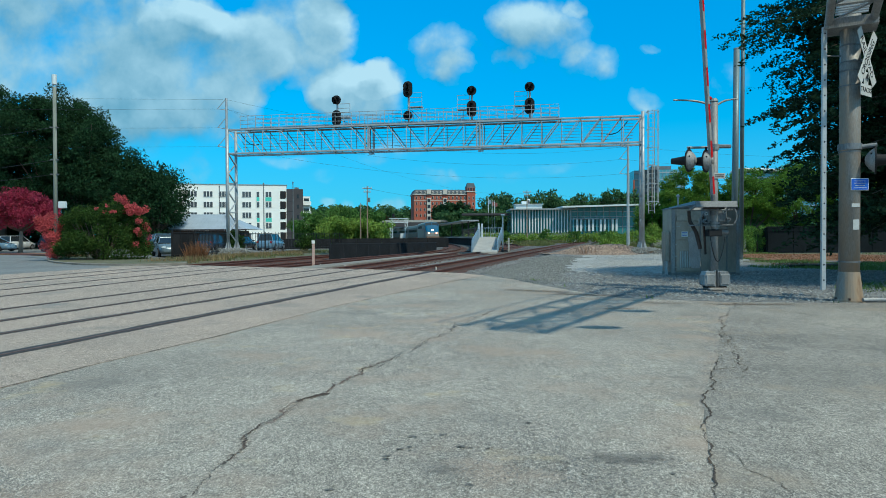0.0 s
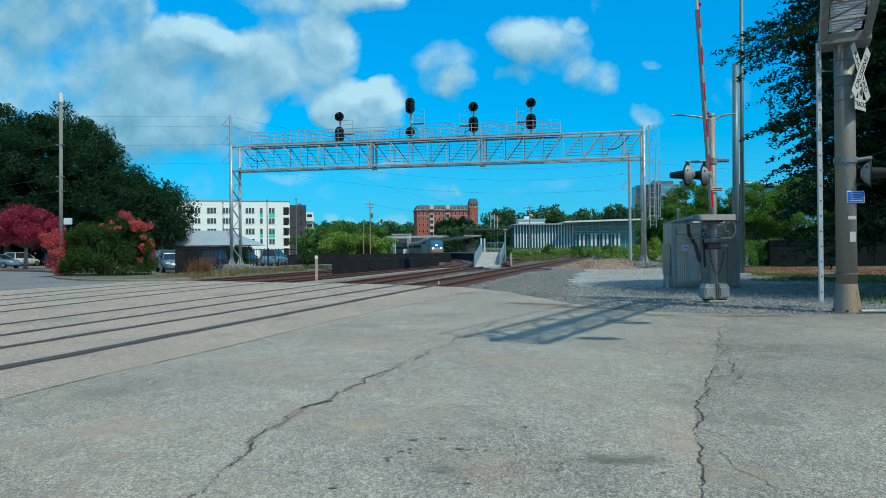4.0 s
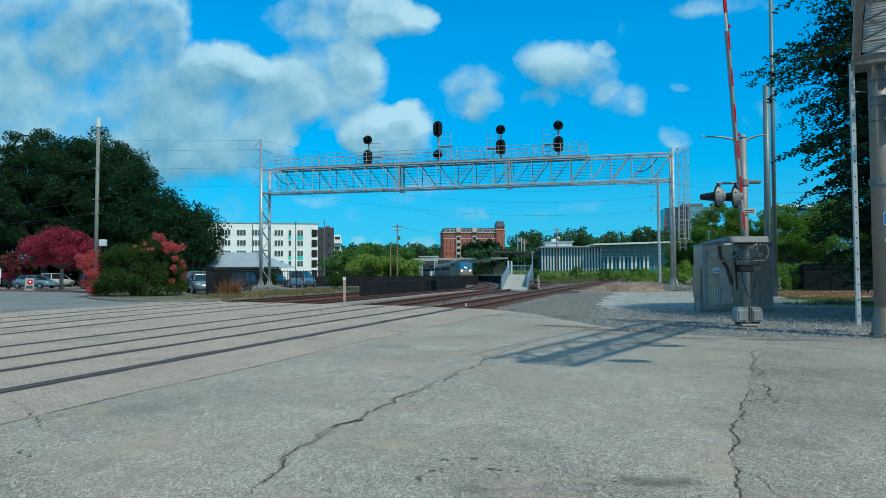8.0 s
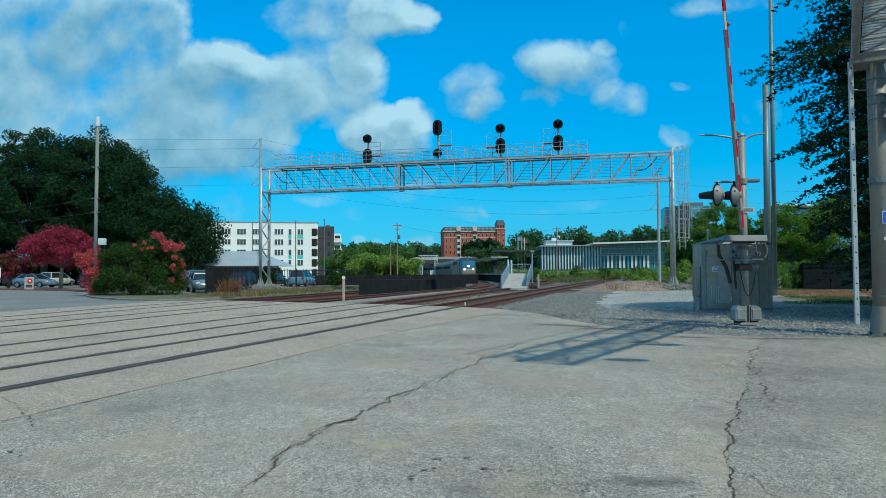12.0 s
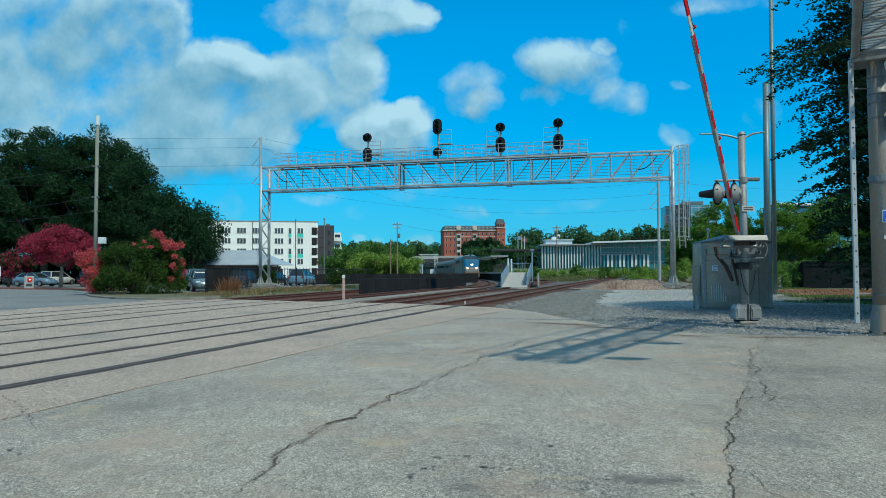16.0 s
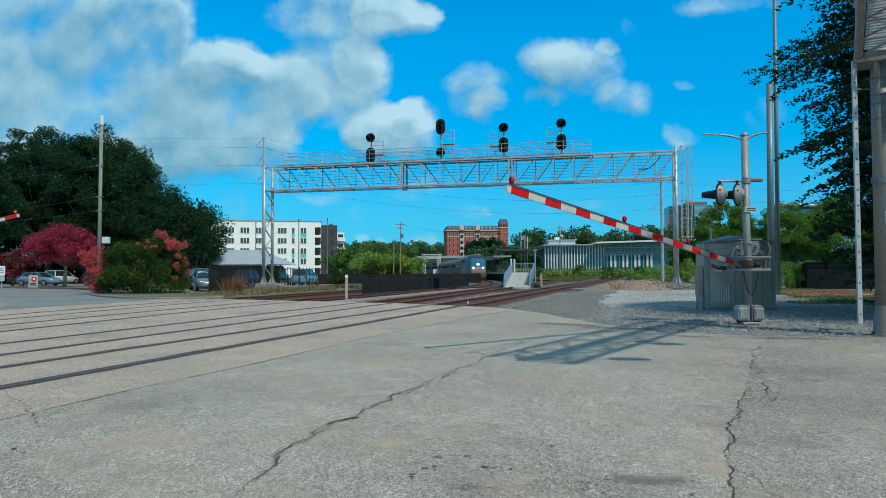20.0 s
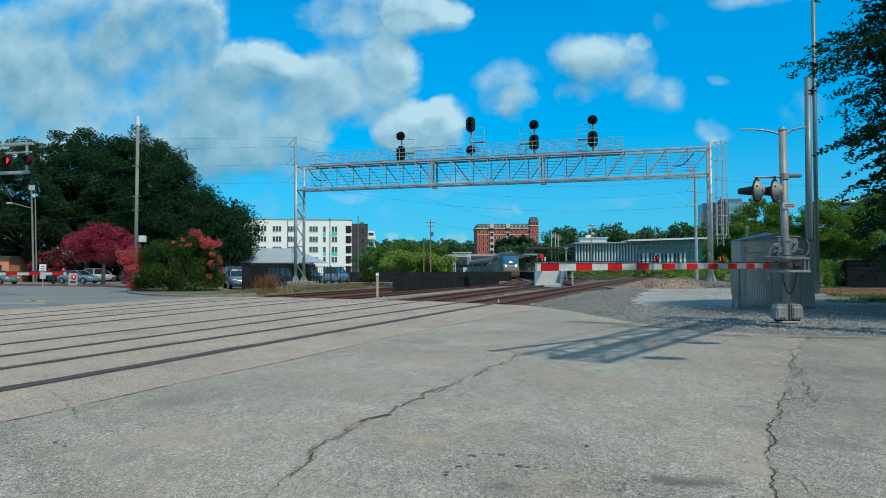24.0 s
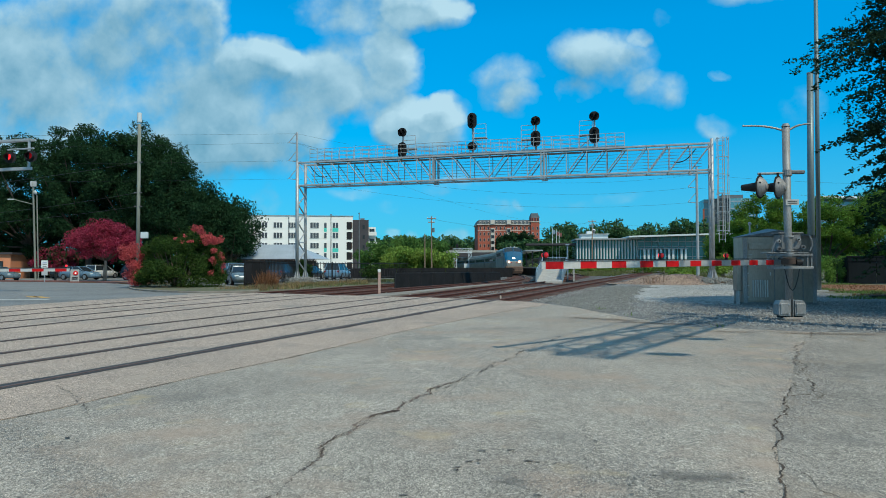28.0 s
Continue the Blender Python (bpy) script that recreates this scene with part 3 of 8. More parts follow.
def sweep(bm, path, outline, side=0.0, z=0.0):
    """Carry an outline (across, up) along a level path."""
    rings = []
    for i, p in enumerate(path):
        d = (path[min(i + 1, len(path) - 1)] - path[max(i - 1, 0)]).normalized()
        n = Vector((d.y, -d.x, 0))
        rings.append([bm.verts.new(p + n * (side + u) + Vector((0, 0, z + v))) for u, v in outline])
    k = len(outline)
    for r0, r1 in zip(rings, rings[1:]):
        for j in range(k):
            bm.faces.new((r0[j], r1[j], r1[(j + 1) % k], r0[(j + 1) % k]))
    bm.faces.new(rings[0])
    bm.faces.new(rings[-1][::-1])
    return bm


def leaf_cloud(name, spots, count, size, mt, seed, parent=None, label="", squash=1.0, flat=0.0):
    """Many small leaves round spots (x, y, z, radius), each a folded rhomb."""
    rng = np.random.default_rng(seed)
    s = np.array(spots, float)
    w = s[:, 3] ** 2
    which = rng.choice(len(s), count, p=w / w.sum())
    d = rng.normal(size=(count, 3))
    d /= np.linalg.norm(d, axis=1)[:, None]
    rad = s[which, 3] * rng.random(count) ** 0.45
    c = s[which, :3] + d * rad[:, None] * np.array([1, 1, squash])
    a = rng.normal(size=(count, 3))
    a[:, 2] *= 1 - flat
    a /= np.linalg.norm(a, axis=1)[:, None]
    b = np.cross(a, rng.normal(size=(count, 3)))
    b /= np.linalg.norm(b, axis=1)[:, None] + 1e-9
    ln = size * (0.6 + 0.8 * rng.random(count))[:, None]
    v = np.stack([c - a * ln, c + b * ln * 0.45, c + a * ln, c - b * ln * 0.45], 1).reshape(-1, 3)
    f = np.arange(count * 4).reshape(-1, 4)
    me = bpy.data.meshes.new(name)
    me.vertices.add(len(v))
    me.vertices.foreach_set("co", v.ravel())
    me.loops.add(count * 4)
    me.loops.foreach_set("vertex_index", f.ravel())
    me.polygons.add(count)
    me.polygons.foreach_set("loop_start", np.arange(count) * 4)
    me.polygons.foreach_set("loop_total", np.full(count, 4))
    me.update()
    return part_mesh(name, me, mt, parent, label)


def crown_spots(rng, c, rx, ry, rz, n, r):
    """Uneven clumps over an ellipsoid's outer half."""
    out = []
    while len(out) < n:
        d = Vector((rng.gauss(0, 1), rng.gauss(0, 1), rng.gauss(0, 1))).normalized()
        k = 0.52 + 0.56 * rng.random() ** 0.8 * (0.75 + 0.45 * noise.noise(d * 2.6 + Vector(c)))
        if d.z < -0.55 and rng.random() < 0.7:
            continue
        out.append((c[0] + d.x * rx * k, c[1] + d.y * ry * k, c[2] + d.z * rz * k, r * rng.uniform(0.6, 1.25)))
    return out


def broadleaf(name, label, at, height, rx, rz, leaves, size, mt, seed, clumps=60, cr=1.1, trunk=0.35, fork=0.35, category="tree", ry=None, crown_mt2=None, bark=None):
    """A tree: tapered trunk, limbs to its clumps, a lumpy crown of small leaves."""
    rng = random.Random(seed)
    t = thing(name, label, category, at)
    top = height * fork
    bm = B()
    tube(bm, (0, 0, -0.1), (0.1, 0, top), trunk, trunk * 0.7, 10)
    part("trunk", bm, bark or BARK, t, smooth=True)
    cz = height - rz
    spots = crown_spots(rng, (0, 0, cz), rx, ry or rx, rz, clumps, cr)
    for s in spots[::max(1, len(spots) // (14 if height > 4.5 else 5))]:
        mid = (s[0] * 0.55 + rng.uniform(-0.1, 0.1) * rx, s[1] * 0.55, (top + s[2]) / 2)
        part("limb", pipe(B(), [(0.1, 0, top * 0.97), (mid[0] * 0.5 + 0.05, mid[1] * 0.5, top * 0.6 + mid[2] * 0.4), mid, (s[0], s[1], s[2])],
                          [trunk * 0.42, trunk * 0.3, trunk * 0.2, trunk * 0.06], 6), BARK, t)
    leaf_cloud("crown", spots, leaves, size, mt, seed, t, squash=0.8)
    if crown_mt2:
        leaf_cloud("blossom", [s for s in spots if s[2] > cz - rz * 0.25], int(leaves * 0.8), size, crown_mt2, seed + 1, t, squash=0.8)
    return t

# ---- ground, road, tracks ----
# centre lines of the four tracks, nearest first
TRACKS = [
    [(-14.0, -20), (-7.95, 0), (1.05, 30), (13.05, 70), (28.05, 120), (58.05, 220)],
    [(-15.7, -20), (-10.44, 0), (-2.58, 30), (5.28, 60), (11.3, 83), (14.2, 97), (15.2, 112), (14.2, 130), (10.5, 155), (3, 190)],
    [(-16.6, -20), (-13.0, 2), (-10.6, 14.2), (-8.9, 23.5), (-6.9, 31.5), (-2.5, 45.5), (1.2, 57), (4.0, 72), (5.3, 90), (5.75, 110), (5.3, 125),
     (4.1, 145), (2.2, 170), (-0.8, 200), (-6.5, 240), (-15, 290)],
    [(-17.5, -20), (-15.3, 2), (-13.6, 14), (-12.0, 26), (-10.6, 33), (-6.8, 48), (-4.0, 58), (-1.5, 70), (0.2, 88), (0.8, 110), (0.3, 130), (-2.0, 155), (-9, 200)],
]
PATHS = [smooth_path(c, 0.6) for c in TRACKS]


def track_x(i, y):
    p = PATHS[i]
    k = min(range(len(p)), key=lambda j: abs(p[j].y - y))
    return p[k].x


ROAD_EDGE = [(60, 11.6), (8.4, 13.2), (6.25, 13.55), (4.4, 14.7), (3.6, 17.8), (3.05, 21.3), (2.3, 23.6), (1.7, 25.0), (-2.0, 28.5), (-6.1, 30.8),
             (-9.0, 32.7), (-11.0, 34.0), (-12.7, 33.5), (-14.5, 33.8), (-16.9, 35.3), (-20.0, 39.0), (-22.6, 44.0), (-24.6, 49.5), (-31.0, 56.3),
             (-40, 61.5), (-95, 82), (-95, -70), (60, -70)]


def build_ground():
    """The ground sheet out to the horizon, lower under the tracks."""
    xs = [-3000, -1200, -500, -250, -150, -100] + [-70 + 2.0 * i for i in range(66)] + [80, 120, 200, 400, 900, 3000]
    ys = [-3000, -900, -300, -120, -70, -40, -20, 0, 10, 16] + [18 + 1.5 * i for i in range(110)] + [200, 230, 270, 330, 420, 600, 1200, 4000]
    lines = [[p for p in P[::4]] for P in PATHS]
    verts, faces = [], []
    for y in ys:
        for x in xs:
            z = -0.03 + 0.02 * noise.noise(Vector((x * 0.3, y * 0.3, 0)))
            if 10 < y < 300 and -60 < x < 80:
                d = min(min((p.x - x) ** 2 + (p.y - y) ** 2 for p in l) for l in lines) ** 0.5
                z -= 0.42 * max(0.0, min(1.0, (4.2 - d) / 1.6))
            if y < 14 or x < -13 and y < 33:
                z = min(z, -0.06)
            verts.append((x, y, z))
    n = len(xs)
    for j in range(len(ys) - 1):
        for i in range(n - 1):
            a = j * n + i
            faces.append((a, a + 1, a + n + 1, a + n))
    g = mesh_from("ground", verts, faces, DIRT, smooth=True)
    tagged(g, "bare soil and thin dry grass round the railway", "ground", kind="structure")


def build_ballast():
    rng = random.Random(3)
    rows, cols = [], 30
    y = 17.0
    while y < 230:
        x1, x0 = track_x(0, y) + 3.4, track_x(3, y) - 2.4
        rows.append([(x0 + (x1 - x0) * c / cols, y, -0.172 + 0.02 * rng.uniform(-1, 1) + (0.15 if c == cols else 0.07 if c == cols - 1 else -0.10 if c == 0 else 0)) for c in range(cols + 1)])
        y += 0.9 if y < 70 else 3.0
    verts = [v for r in rows for v in r]
    n = cols + 1
    faces = [(j * n + i, j * n + i + 1, (j + 1) * n + i + 1, (j + 1) * n + i) for j in range(len(rows) - 1) for i in range(cols)]
    tagged(mesh_from("ballast_bed", verts, faces, BALLAST), "grey crushed stone ballast stained brown along the rails", "ballast", kind="structure")


def build_road():
    bm = prism(B(), ROAD_EDGE, -0.30, 0.0)
    bmesh.ops.recalc_face_normals(bm, faces=bm.faces[:])
    r = part("road", bm, ASPHALT)
    tagged(r, "wide worn light grey asphalt road with cracks", "road", kind="structure")
    # the darker surface right of the long joint
    joint = [(0.2, 0.4), (1.3, 3.1), (1.68, 3.95), (1.82, 4.34), (2.09, 5.03), (2.4, 5.8), (2.94, 6.83), (3.25, 7.41), (4.26, 9.57), (5.2, 11.35), (6.09, 12.97), (6.3, 13.4)]
    bm = prism(B(), joint + [(8.4, 13.14), (60, 11.5), (60, -60), (-24, -60)], -0.05, 0.003)
    bmesh.ops.recalc_face_normals(bm, faces=bm.faces[:])
    tagged(part("older_road_surface", bm, ASPHALT_RIGHT), "darker grey asphalt right of a long joint", "road", kind="structure")
    # the blue-grey cross street beyond the rails
    bm = prism(B(), [(-17.1, 14), (-15.3, 26), (-13.7, 32), (-14.5, 33.7), (-16.9, 35.2), (-20, 38.9), (-22.6, 43.9), (-24.6, 49.4), (-31, 56.2), (-40, 61.4), (-94.9, 81.9), (-94.9, -60), (-23, -60), (-20.1, -2)], -0.05, 0.003)
    bmesh.ops.recalc_face_normals(bm, faces=bm.faces[:])
    tagged(part("cross_street", bm, ASPHALT_BLUE), "blue-grey asphalt street beyond the crossing", "road", kind="structure")
    # the newer strip round the rails, one course higher
    strip = [(-6.4, -2), (-5.1, 3.0), (-3.81, 5.97), (-3.33, 7.64), (-2.62, 9.61), (-1.49, 13.5), (1.2, 20.6), (2.4, 23.3), (1.68, 24.95), (-2.0, 28.45),
             (-6.1, 30.75), (-9.0, 32.65), (-11.0, 33.9), (-13.6, 32.0), (-15.2, 26), (-17, 14), (-20, -2)]
    bm = prism(B(), strip, -0.05, 0.006)
    bmesh.ops.recalc_face_normals(bm, faces=bm.faces[:])
    tagged(part("crossing_surface", bm, CROSSING), "pinkish grey asphalt laid between the crossing rails", "road", kind="structure")


def ribbon(name, ctrl, width, seed, mt, label, z=0.006, jag=0.030, levels=7):
    """A jagged crack: a narrow uneven strip through the control points."""
    rng = random.Random(seed)
    pts = [Vector((x, y, 0)) for x, y in ctrl]
    for _ in range(levels):
        nxt = [pts[0]]
        for a, b in zip(pts, pts[1:]):
            d = b - a
            if d.length < 0.011:
                nxt.append(b)
                continue
            n = Vector((-d.y, d.x, 0))
            nxt += [(a + b) / 2 + n * rng.uniform(-jag, jag) * 2, b]
        pts = nxt
        jag = max(jag, min(0.15, jag * 1.3))
    verts, faces = [], []
    swell = 1.0
    for i, p in enumerate(pts):
        d = (pts[min(i + 1, len(pts) - 1)] - pts[max(i - 1, 0)]).normalized()
        n = Vector((-d.y, d.x, 0))
        swell = max(0.3, min(1.8, swell + rng.uniform(-0.28, 0.28)))
        w = width * swell * rng.uniform(0.5, 1.2)
        if i in (0, len(pts) - 1):
            w *= 0.2
        verts += [(p.x + n.x * w, p.y + n.y * w, z), (p.x - n.x * w * rng.random(), p.y - n.y * w * rng.random(), z)]
    for i in range(len(pts) - 1):
        faces.append((2 * i, 2 * i + 1, 2 * i + 3, 2 * i + 2))
    return tagged(mesh_from(name, verts, faces, mt), label, "crack", kind="structure")


def build_cracks():
    lab = "jagged dark crack in the worn asphalt"
    main = [(-1.5, 3.1), (-1.16, 3.99), (-1.1, 4.33), (-1.06, 4.56), (-1.12, 4.83), (-1.08, 5.06), (-0.97, 5.4), (-0.9, 5.86), (-0.75, 6.08), (-0.64, 6.53), (-0.48, 6.87),
            (-0.5, 6.97), (-0.51, 7.13), (-0.25, 7.59), (0.07, 8.45), (0.33, 9.26), (0.61, 10.23), (0.88, 11.03), (1.18, 11.78), (1.45, 12.54)]
    ribbon("road_crack", main, 0.0052, 11, CRACK, lab, jag=0.075)
    ribbon("road_crack", main[12:], 0.006, 61, CRACK, "finer far end of the jagged crack", z=0.0065, jag=0.06)
    ribbon("road_crack", main[3:14], 0.009, 51, CRACK_EDGE, "reddish crumbled edge of the crack", z=0.0045, jag=0.075)
    right = [(1.3, 3.1), (1.68, 3.95), (1.82, 4.34), (2.09, 5.03), (2.4, 5.8), (2.94, 6.83), (3.25, 7.41), (4.26, 9.57), (5.2, 11.35), (6.09, 12.97), (6.3, 13.4)]
    ribbon("road_crack", right, 0.0065, 12, CRACK, lab)
    ribbon("road_crack", [(4.15, 9.35), (4.0, 8.8), (3.66, 7.92), (3.42, 7.3), (3.21, 6.94), (2.95, 6.85)], 0.007, 13, CRACK, lab, jag=0.05)
    ribbon("road_crack", [(3.3, 7.5), (3.36, 7.1), (3.18, 6.7)], 0.005, 53, CRACK, lab, jag=0.06)
    ribbon("road_crack", [(1.89, 4.46), (1.95, 4.33), (1.93, 4.15), (1.89, 4.04), (1.95, 3.7)], 0.004, 14, CRACK, lab, jag=0.06)
    ribbon("road_crack", [(-0.93, 5.80), (-0.86, 5.93), (-0.78, 6.02), (-0.70, 6.04)], 0.030, 15, CRACK, "wide pothole-like opening of a crack", jag=0.05, z=0.007)
    ribbon("road_crack", [(-6.1, 0.0), (-5.05, 3.1), (-3.80, 5.96), (-3.32, 7.63), (-2.61, 9.60), (-1.48, 13.49), (1.21, 20.6), (2.4, 23.3)], 0.005, 16, CRACK,
           "straight paving seam beside the rails", z=0.011, jag=0.004)
    ribbon("road_crack", [(-4.56, 7.23), (-4.05, 6.67), (-3.65, 6.21), (-3.5, 5.99), (-3.24, 5.69)], 0.004, 17, CRACK, lab, z=0.011, jag=0.05)
    ribbon("road_crack", [(-2.68, 6.46), (-2.60, 6.53), (-2.55, 6.52)], 0.008, 60, CRACK, "short dark mark on the asphalt", jag=0.05)
    ribbon("road_crack", [(5.9, 9.2), (6.0, 10.2), (6.5, 11.3), (6.3, 12.2)], 0.006, 18, CRACK, lab, jag=0.08)
    ribbon("road_crack", [(7.2, 10.6), (6.6, 11.2), (6.1, 12.1)], 0.005, 58, CRACK, lab, jag=0.08)
    ribbon("road_crack", [(-2.45, 7.62), (-2.3, 7.56), (-2.2, 7.57)], 0.010, 22, CRACK, "short dark twig-like mark on the asphalt", jag=0.03)
    ribbon("road_crack", [(1.0, 12.3), (0.2, 12.6), (-0.7, 12.5), (-1.3, 12.9)], 0.004, 59, CRACK, lab, jag=0.06)
    rng = random.Random(5)
    for cx, cy, n in ((0.05, 4.5, 9), (-3.0, 4.9, 3), (1.0, 4.1, 4), (0.4, 3.8, 3), (-0.4, 4.12, 2), (0.9, 5.0, 2)):
        for _ in range(n):
            x, y = cx + rng.gauss(0, 0.2), cy + rng.gauss(0, 0.12)
            ribbon("road_pit", [(x, y), (x + rng.uniform(0.02, 0.07), y + rng.uniform(-0.02, 0.02))], rng.uniform(0.008, 0.022), rng.random(), ASPHALT_PIT,
                   "small dark worn pit in the asphalt", jag=0.2, levels=4)


def flecks(name, label, lines, count, spread, mt, seed):
    """Fine dark grains rubbed into the asphalt along lines, thinning out to the sides."""
    rng = np.random.default_rng(seed)
    segs = [(np.array(a), np.array(b)) for l in lines for a, b in zip(l, l[1:])]
    ln = np.array([np.linalg.norm(b - a) for a, b in segs])
    which = rng.choice(len(segs), count, p=ln / ln.sum())
    f = rng.random((count, 1))
    a, b = np.array([q[0] for q in segs])[which], np.array([q[1] for q in segs])[which]
    c = a + (b - a) * f + rng.normal(size=(count, 2)) * spread
    r = 0.0018 + 0.0026 * rng.random(count)
    an = rng.random(count) * 6.283
    v = []
    for k in range(4):
        v.append(np.stack([c[:, 0] + np.cos(an + k * 1.571) * r, c[:, 1] + np.sin(an + k * 1.571) * r * 1.9, np.full(count, 0.0045)], 1))
    v = np.stack(v, 1).reshape(-1, 3)
    ob = mesh_from(name, v.tolist(), np.arange(count * 4).reshape(-1, 4).tolist(), mt)
    tagged(ob, label, "stain", kind="stuff")


def build_stains():
    flecks("tyre_marks", "faint dark tyre rubber rubbed into the asphalt", [[(-4.4, 6.0), (-3.67, 5.33), (-3.08, 4.78), (-2.58, 4.33), (-1.8, 3.5)], [(-3.9, 5.4), (-3.41, 4.92), (-2.91, 4.43), (-2.0, 3.5)]],
           4200, 0.12, ASPHALT_DARK, 301)
    flecks("tyre_marks", "faint dark scuff on the asphalt", [[(0.7, 5.2), (0.8, 4.7), (0.95, 4.2), (1.1, 3.6)], [(1.28, 5.3), (1.5, 5.15), (1.75, 5.2)], [(0.2, 4.0), (0.75, 4.15), (1.1, 3.95)]], 2200, 0.14, ASPHALT_DARK, 302)
    flecks("oil_stain", "dark oily stain near the edge of the asphalt", [[(1.9, 9.5), (2.6, 9.9), (3.2, 9.6)], [(4.4, 8.4), (5.0, 8.9), (5.8, 8.7)]], 5000, 0.30, ASPHALT_DARK, 303)
    flecks("loose_grit", "brown grit washed along the edge of the asphalt", [[(3.0, 14.9), (4.4, 14.2), (6.2, 13.3), (8.2, 12.9)], [(2.4, 17.0), (3.3, 16.0)]], 9000, 0.20, CRACK_EDGE, 304)


def build_soil_stains():
    flecks("washed_soil", "brown soil washed over the edge of the asphalt", [[(2.3, 17.2), (3.0, 16.7), (3.6, 16.2)], [(3.3, 15.8), (3.9, 15.5), (4.4, 15.1)]], 16000, 0.13, SOIL_STAIN, 305)
    flecks("washed_soil", "brown soil patch on the asphalt", [[(4.5, 13.65), (4.9, 13.45), (5.2, 13.4)], [(5.7, 13.2), (6.4, 13.05), (7.2, 13.0)], [(3.5, 12.6), (4.0, 12.5)]], 9000, 0.09, SOIL_STAIN, 306)
    flecks("rubbed_soil", "reddish soil ground into the asphalt along the crack", [[(-1.12, 4.3), (-1.06, 4.56), (-1.12, 4.83), (-1.08, 5.06), (-0.97, 5.4), (-0.9, 5.86), (-0.75, 6.08)]], 420, 0.022, SOIL_STAIN, 307)
    flecks("rubbed_soil", "brown debris lying in the broken asphalt", [[(-1.42, 3.42), (-1.3, 3.62), (-1.16, 3.66)], [(-1.1, 3.5), (-1.02, 3.52)]], 3600, 0.035, SOIL_STAIN, 308)
    flecks("rubbed_soil", "pale dusty patch on the asphalt", [[(1.1, 4.3), (1.25, 4.2), (1.5, 4.25)], [(0.1, 4.1), (0.25, 4.12)]], 2200, 0.06, KERB, 309)


def build_walkway():
    pts = [(-5.6, 30.4), (-4.2, 29.8), (-2.2, 38.0), (-0.1, 46.0), (2.6, 55.5), (5.2, 58.0), (5.0, 58.6), (2.2, 56.2), (-1.0, 46.4), (-3.25, 38.2)]
    bm = prism(B(), pts, -0.3, -0.02)
    bmesh.ops.recalc_face_normals(bm, faces=bm.faces[:])
    tagged(part("walkway", bm, WORN_KERB), "pale concrete walkway between the tracks to the ramp", "walkway", kind="structure")


def in_road(p):
    """Whether a track point lies inside the paved crossing."""
    inside = False
    n = len(ROAD_EDGE)
    for i in range(n):
        (x0, y0), (x1, y1) = ROAD_EDGE[i], ROAD_EDGE[(i + 1) % n]
        if (y0 > p.y) != (y1 > p.y) and p.x < (x1 - x0) * (p.y - y0) / (y1 - y0) + x0:
            inside = not inside
    return inside


def build_tracks():
    names = ["nearest curved", "second curved", "third curved", "farthest curved"]
    tie_me = None
    for i, path in enumerate(PATHS):
        t = thing("railway_track", names[i] + " railway track with rusty rails", "railway track", group="railway tracks", kind="structure")
        far = [p for p in path if p.y < 230]
        for side in (-0.7535, 0.7535):
            # foot, web and head
            bm = sweep(B(), far, [(-0.070, -0.165), (0.070, -0.165), (0.070, -0.15), (0.012, -0.13), (0.012, -0.045), (0.036, -0.035), (0.036, 0.006),
                                  (-0.036, 0.006), (-0.036, -0.035), (-0.012, -0.045), (-0.012, -0.13), (-0.070, -0.15)], side)
            rail = part("rail", bm, RUST, t)
            bm = sweep(B(), far, [(-0.030, 0.0), (0.030, 0.0), (0.026, 0.016), (-0.026, 0.016)], side)
            part("rail_head", bm, RAILHEAD, rail)
            paved = [p for p in path if in_road(p)]
            wide = 1.45 if i == 0 and side > 0 else 1.2 if i == 0 else 1.05
            bm = sweep(B(), paved, [(-0.105 * wide, -0.02), (0.07 * wide, -0.02), (0.07 * wide, 0.0105), (-0.105 * wide, 0.0105)], side)
            fw = part("flangeway", bm, RUBBER, t)
            # asphalt broken away along the rubber
            rg = random.Random(40 + i)
            vs_, fs_ = [], []
            for j, p in enumerate(paved):
                q = paved[min(j + 1, len(paved) - 1)] - paved[max(j - 1, 0)]
                nx, ny = q.y / q.length, -q.x / q.length
                for w_ in (side - 0.105 * wide - 0.05 * rg.random() ** 3 * wide, side + 0.07 * wide + 0.05 * rg.random() ** 2 * wide):
                    vs_.append((p.x + nx * w_, p.y + ny * w_, 0.0085))
            for j in range(len(paved) - 1):
                fs_.append((2 * j, 2 * j + 1, 2 * j + 3, 2 * j + 2))
            mesh_from("worn_edge", vs_, fs_, CRACK, fw)
        beyond = [p for p in far if not in_road(p) and p.y > 12]
        part("stained_bed", sweep(B(), beyond, [(-1.5, -0.2), (1.5, -0.2), (1.35, -0.145), (-1.35, -0.145)]), STAINED_BED, t)
        if tie_me is None:
            bm = box(B(), (0, 0, 0), (2.6, 0.23, 0.16), bevel=0.015)
            tie_me = bpy.data.meshes.new("tie")
            bm.to_mesh(tie_me)
            bm.free()
        rng = random.Random(i)
        for j, p in enumerate(path[1:-1], 1):
            if in_road(p) or p.y < 0 or p.y > 82:
                continue
            d = path[j + 1] - path[j - 1]
            o = part_mesh("tie", tie_me, TIE, t)
            o.matrix_basis = pose(p.x, p.y, -0.212 + rng.uniform(-0.008, 0.006), 0, 0, math.degrees(math.atan2(-d.x, d.y)) + rng.uniform(-1, 1))


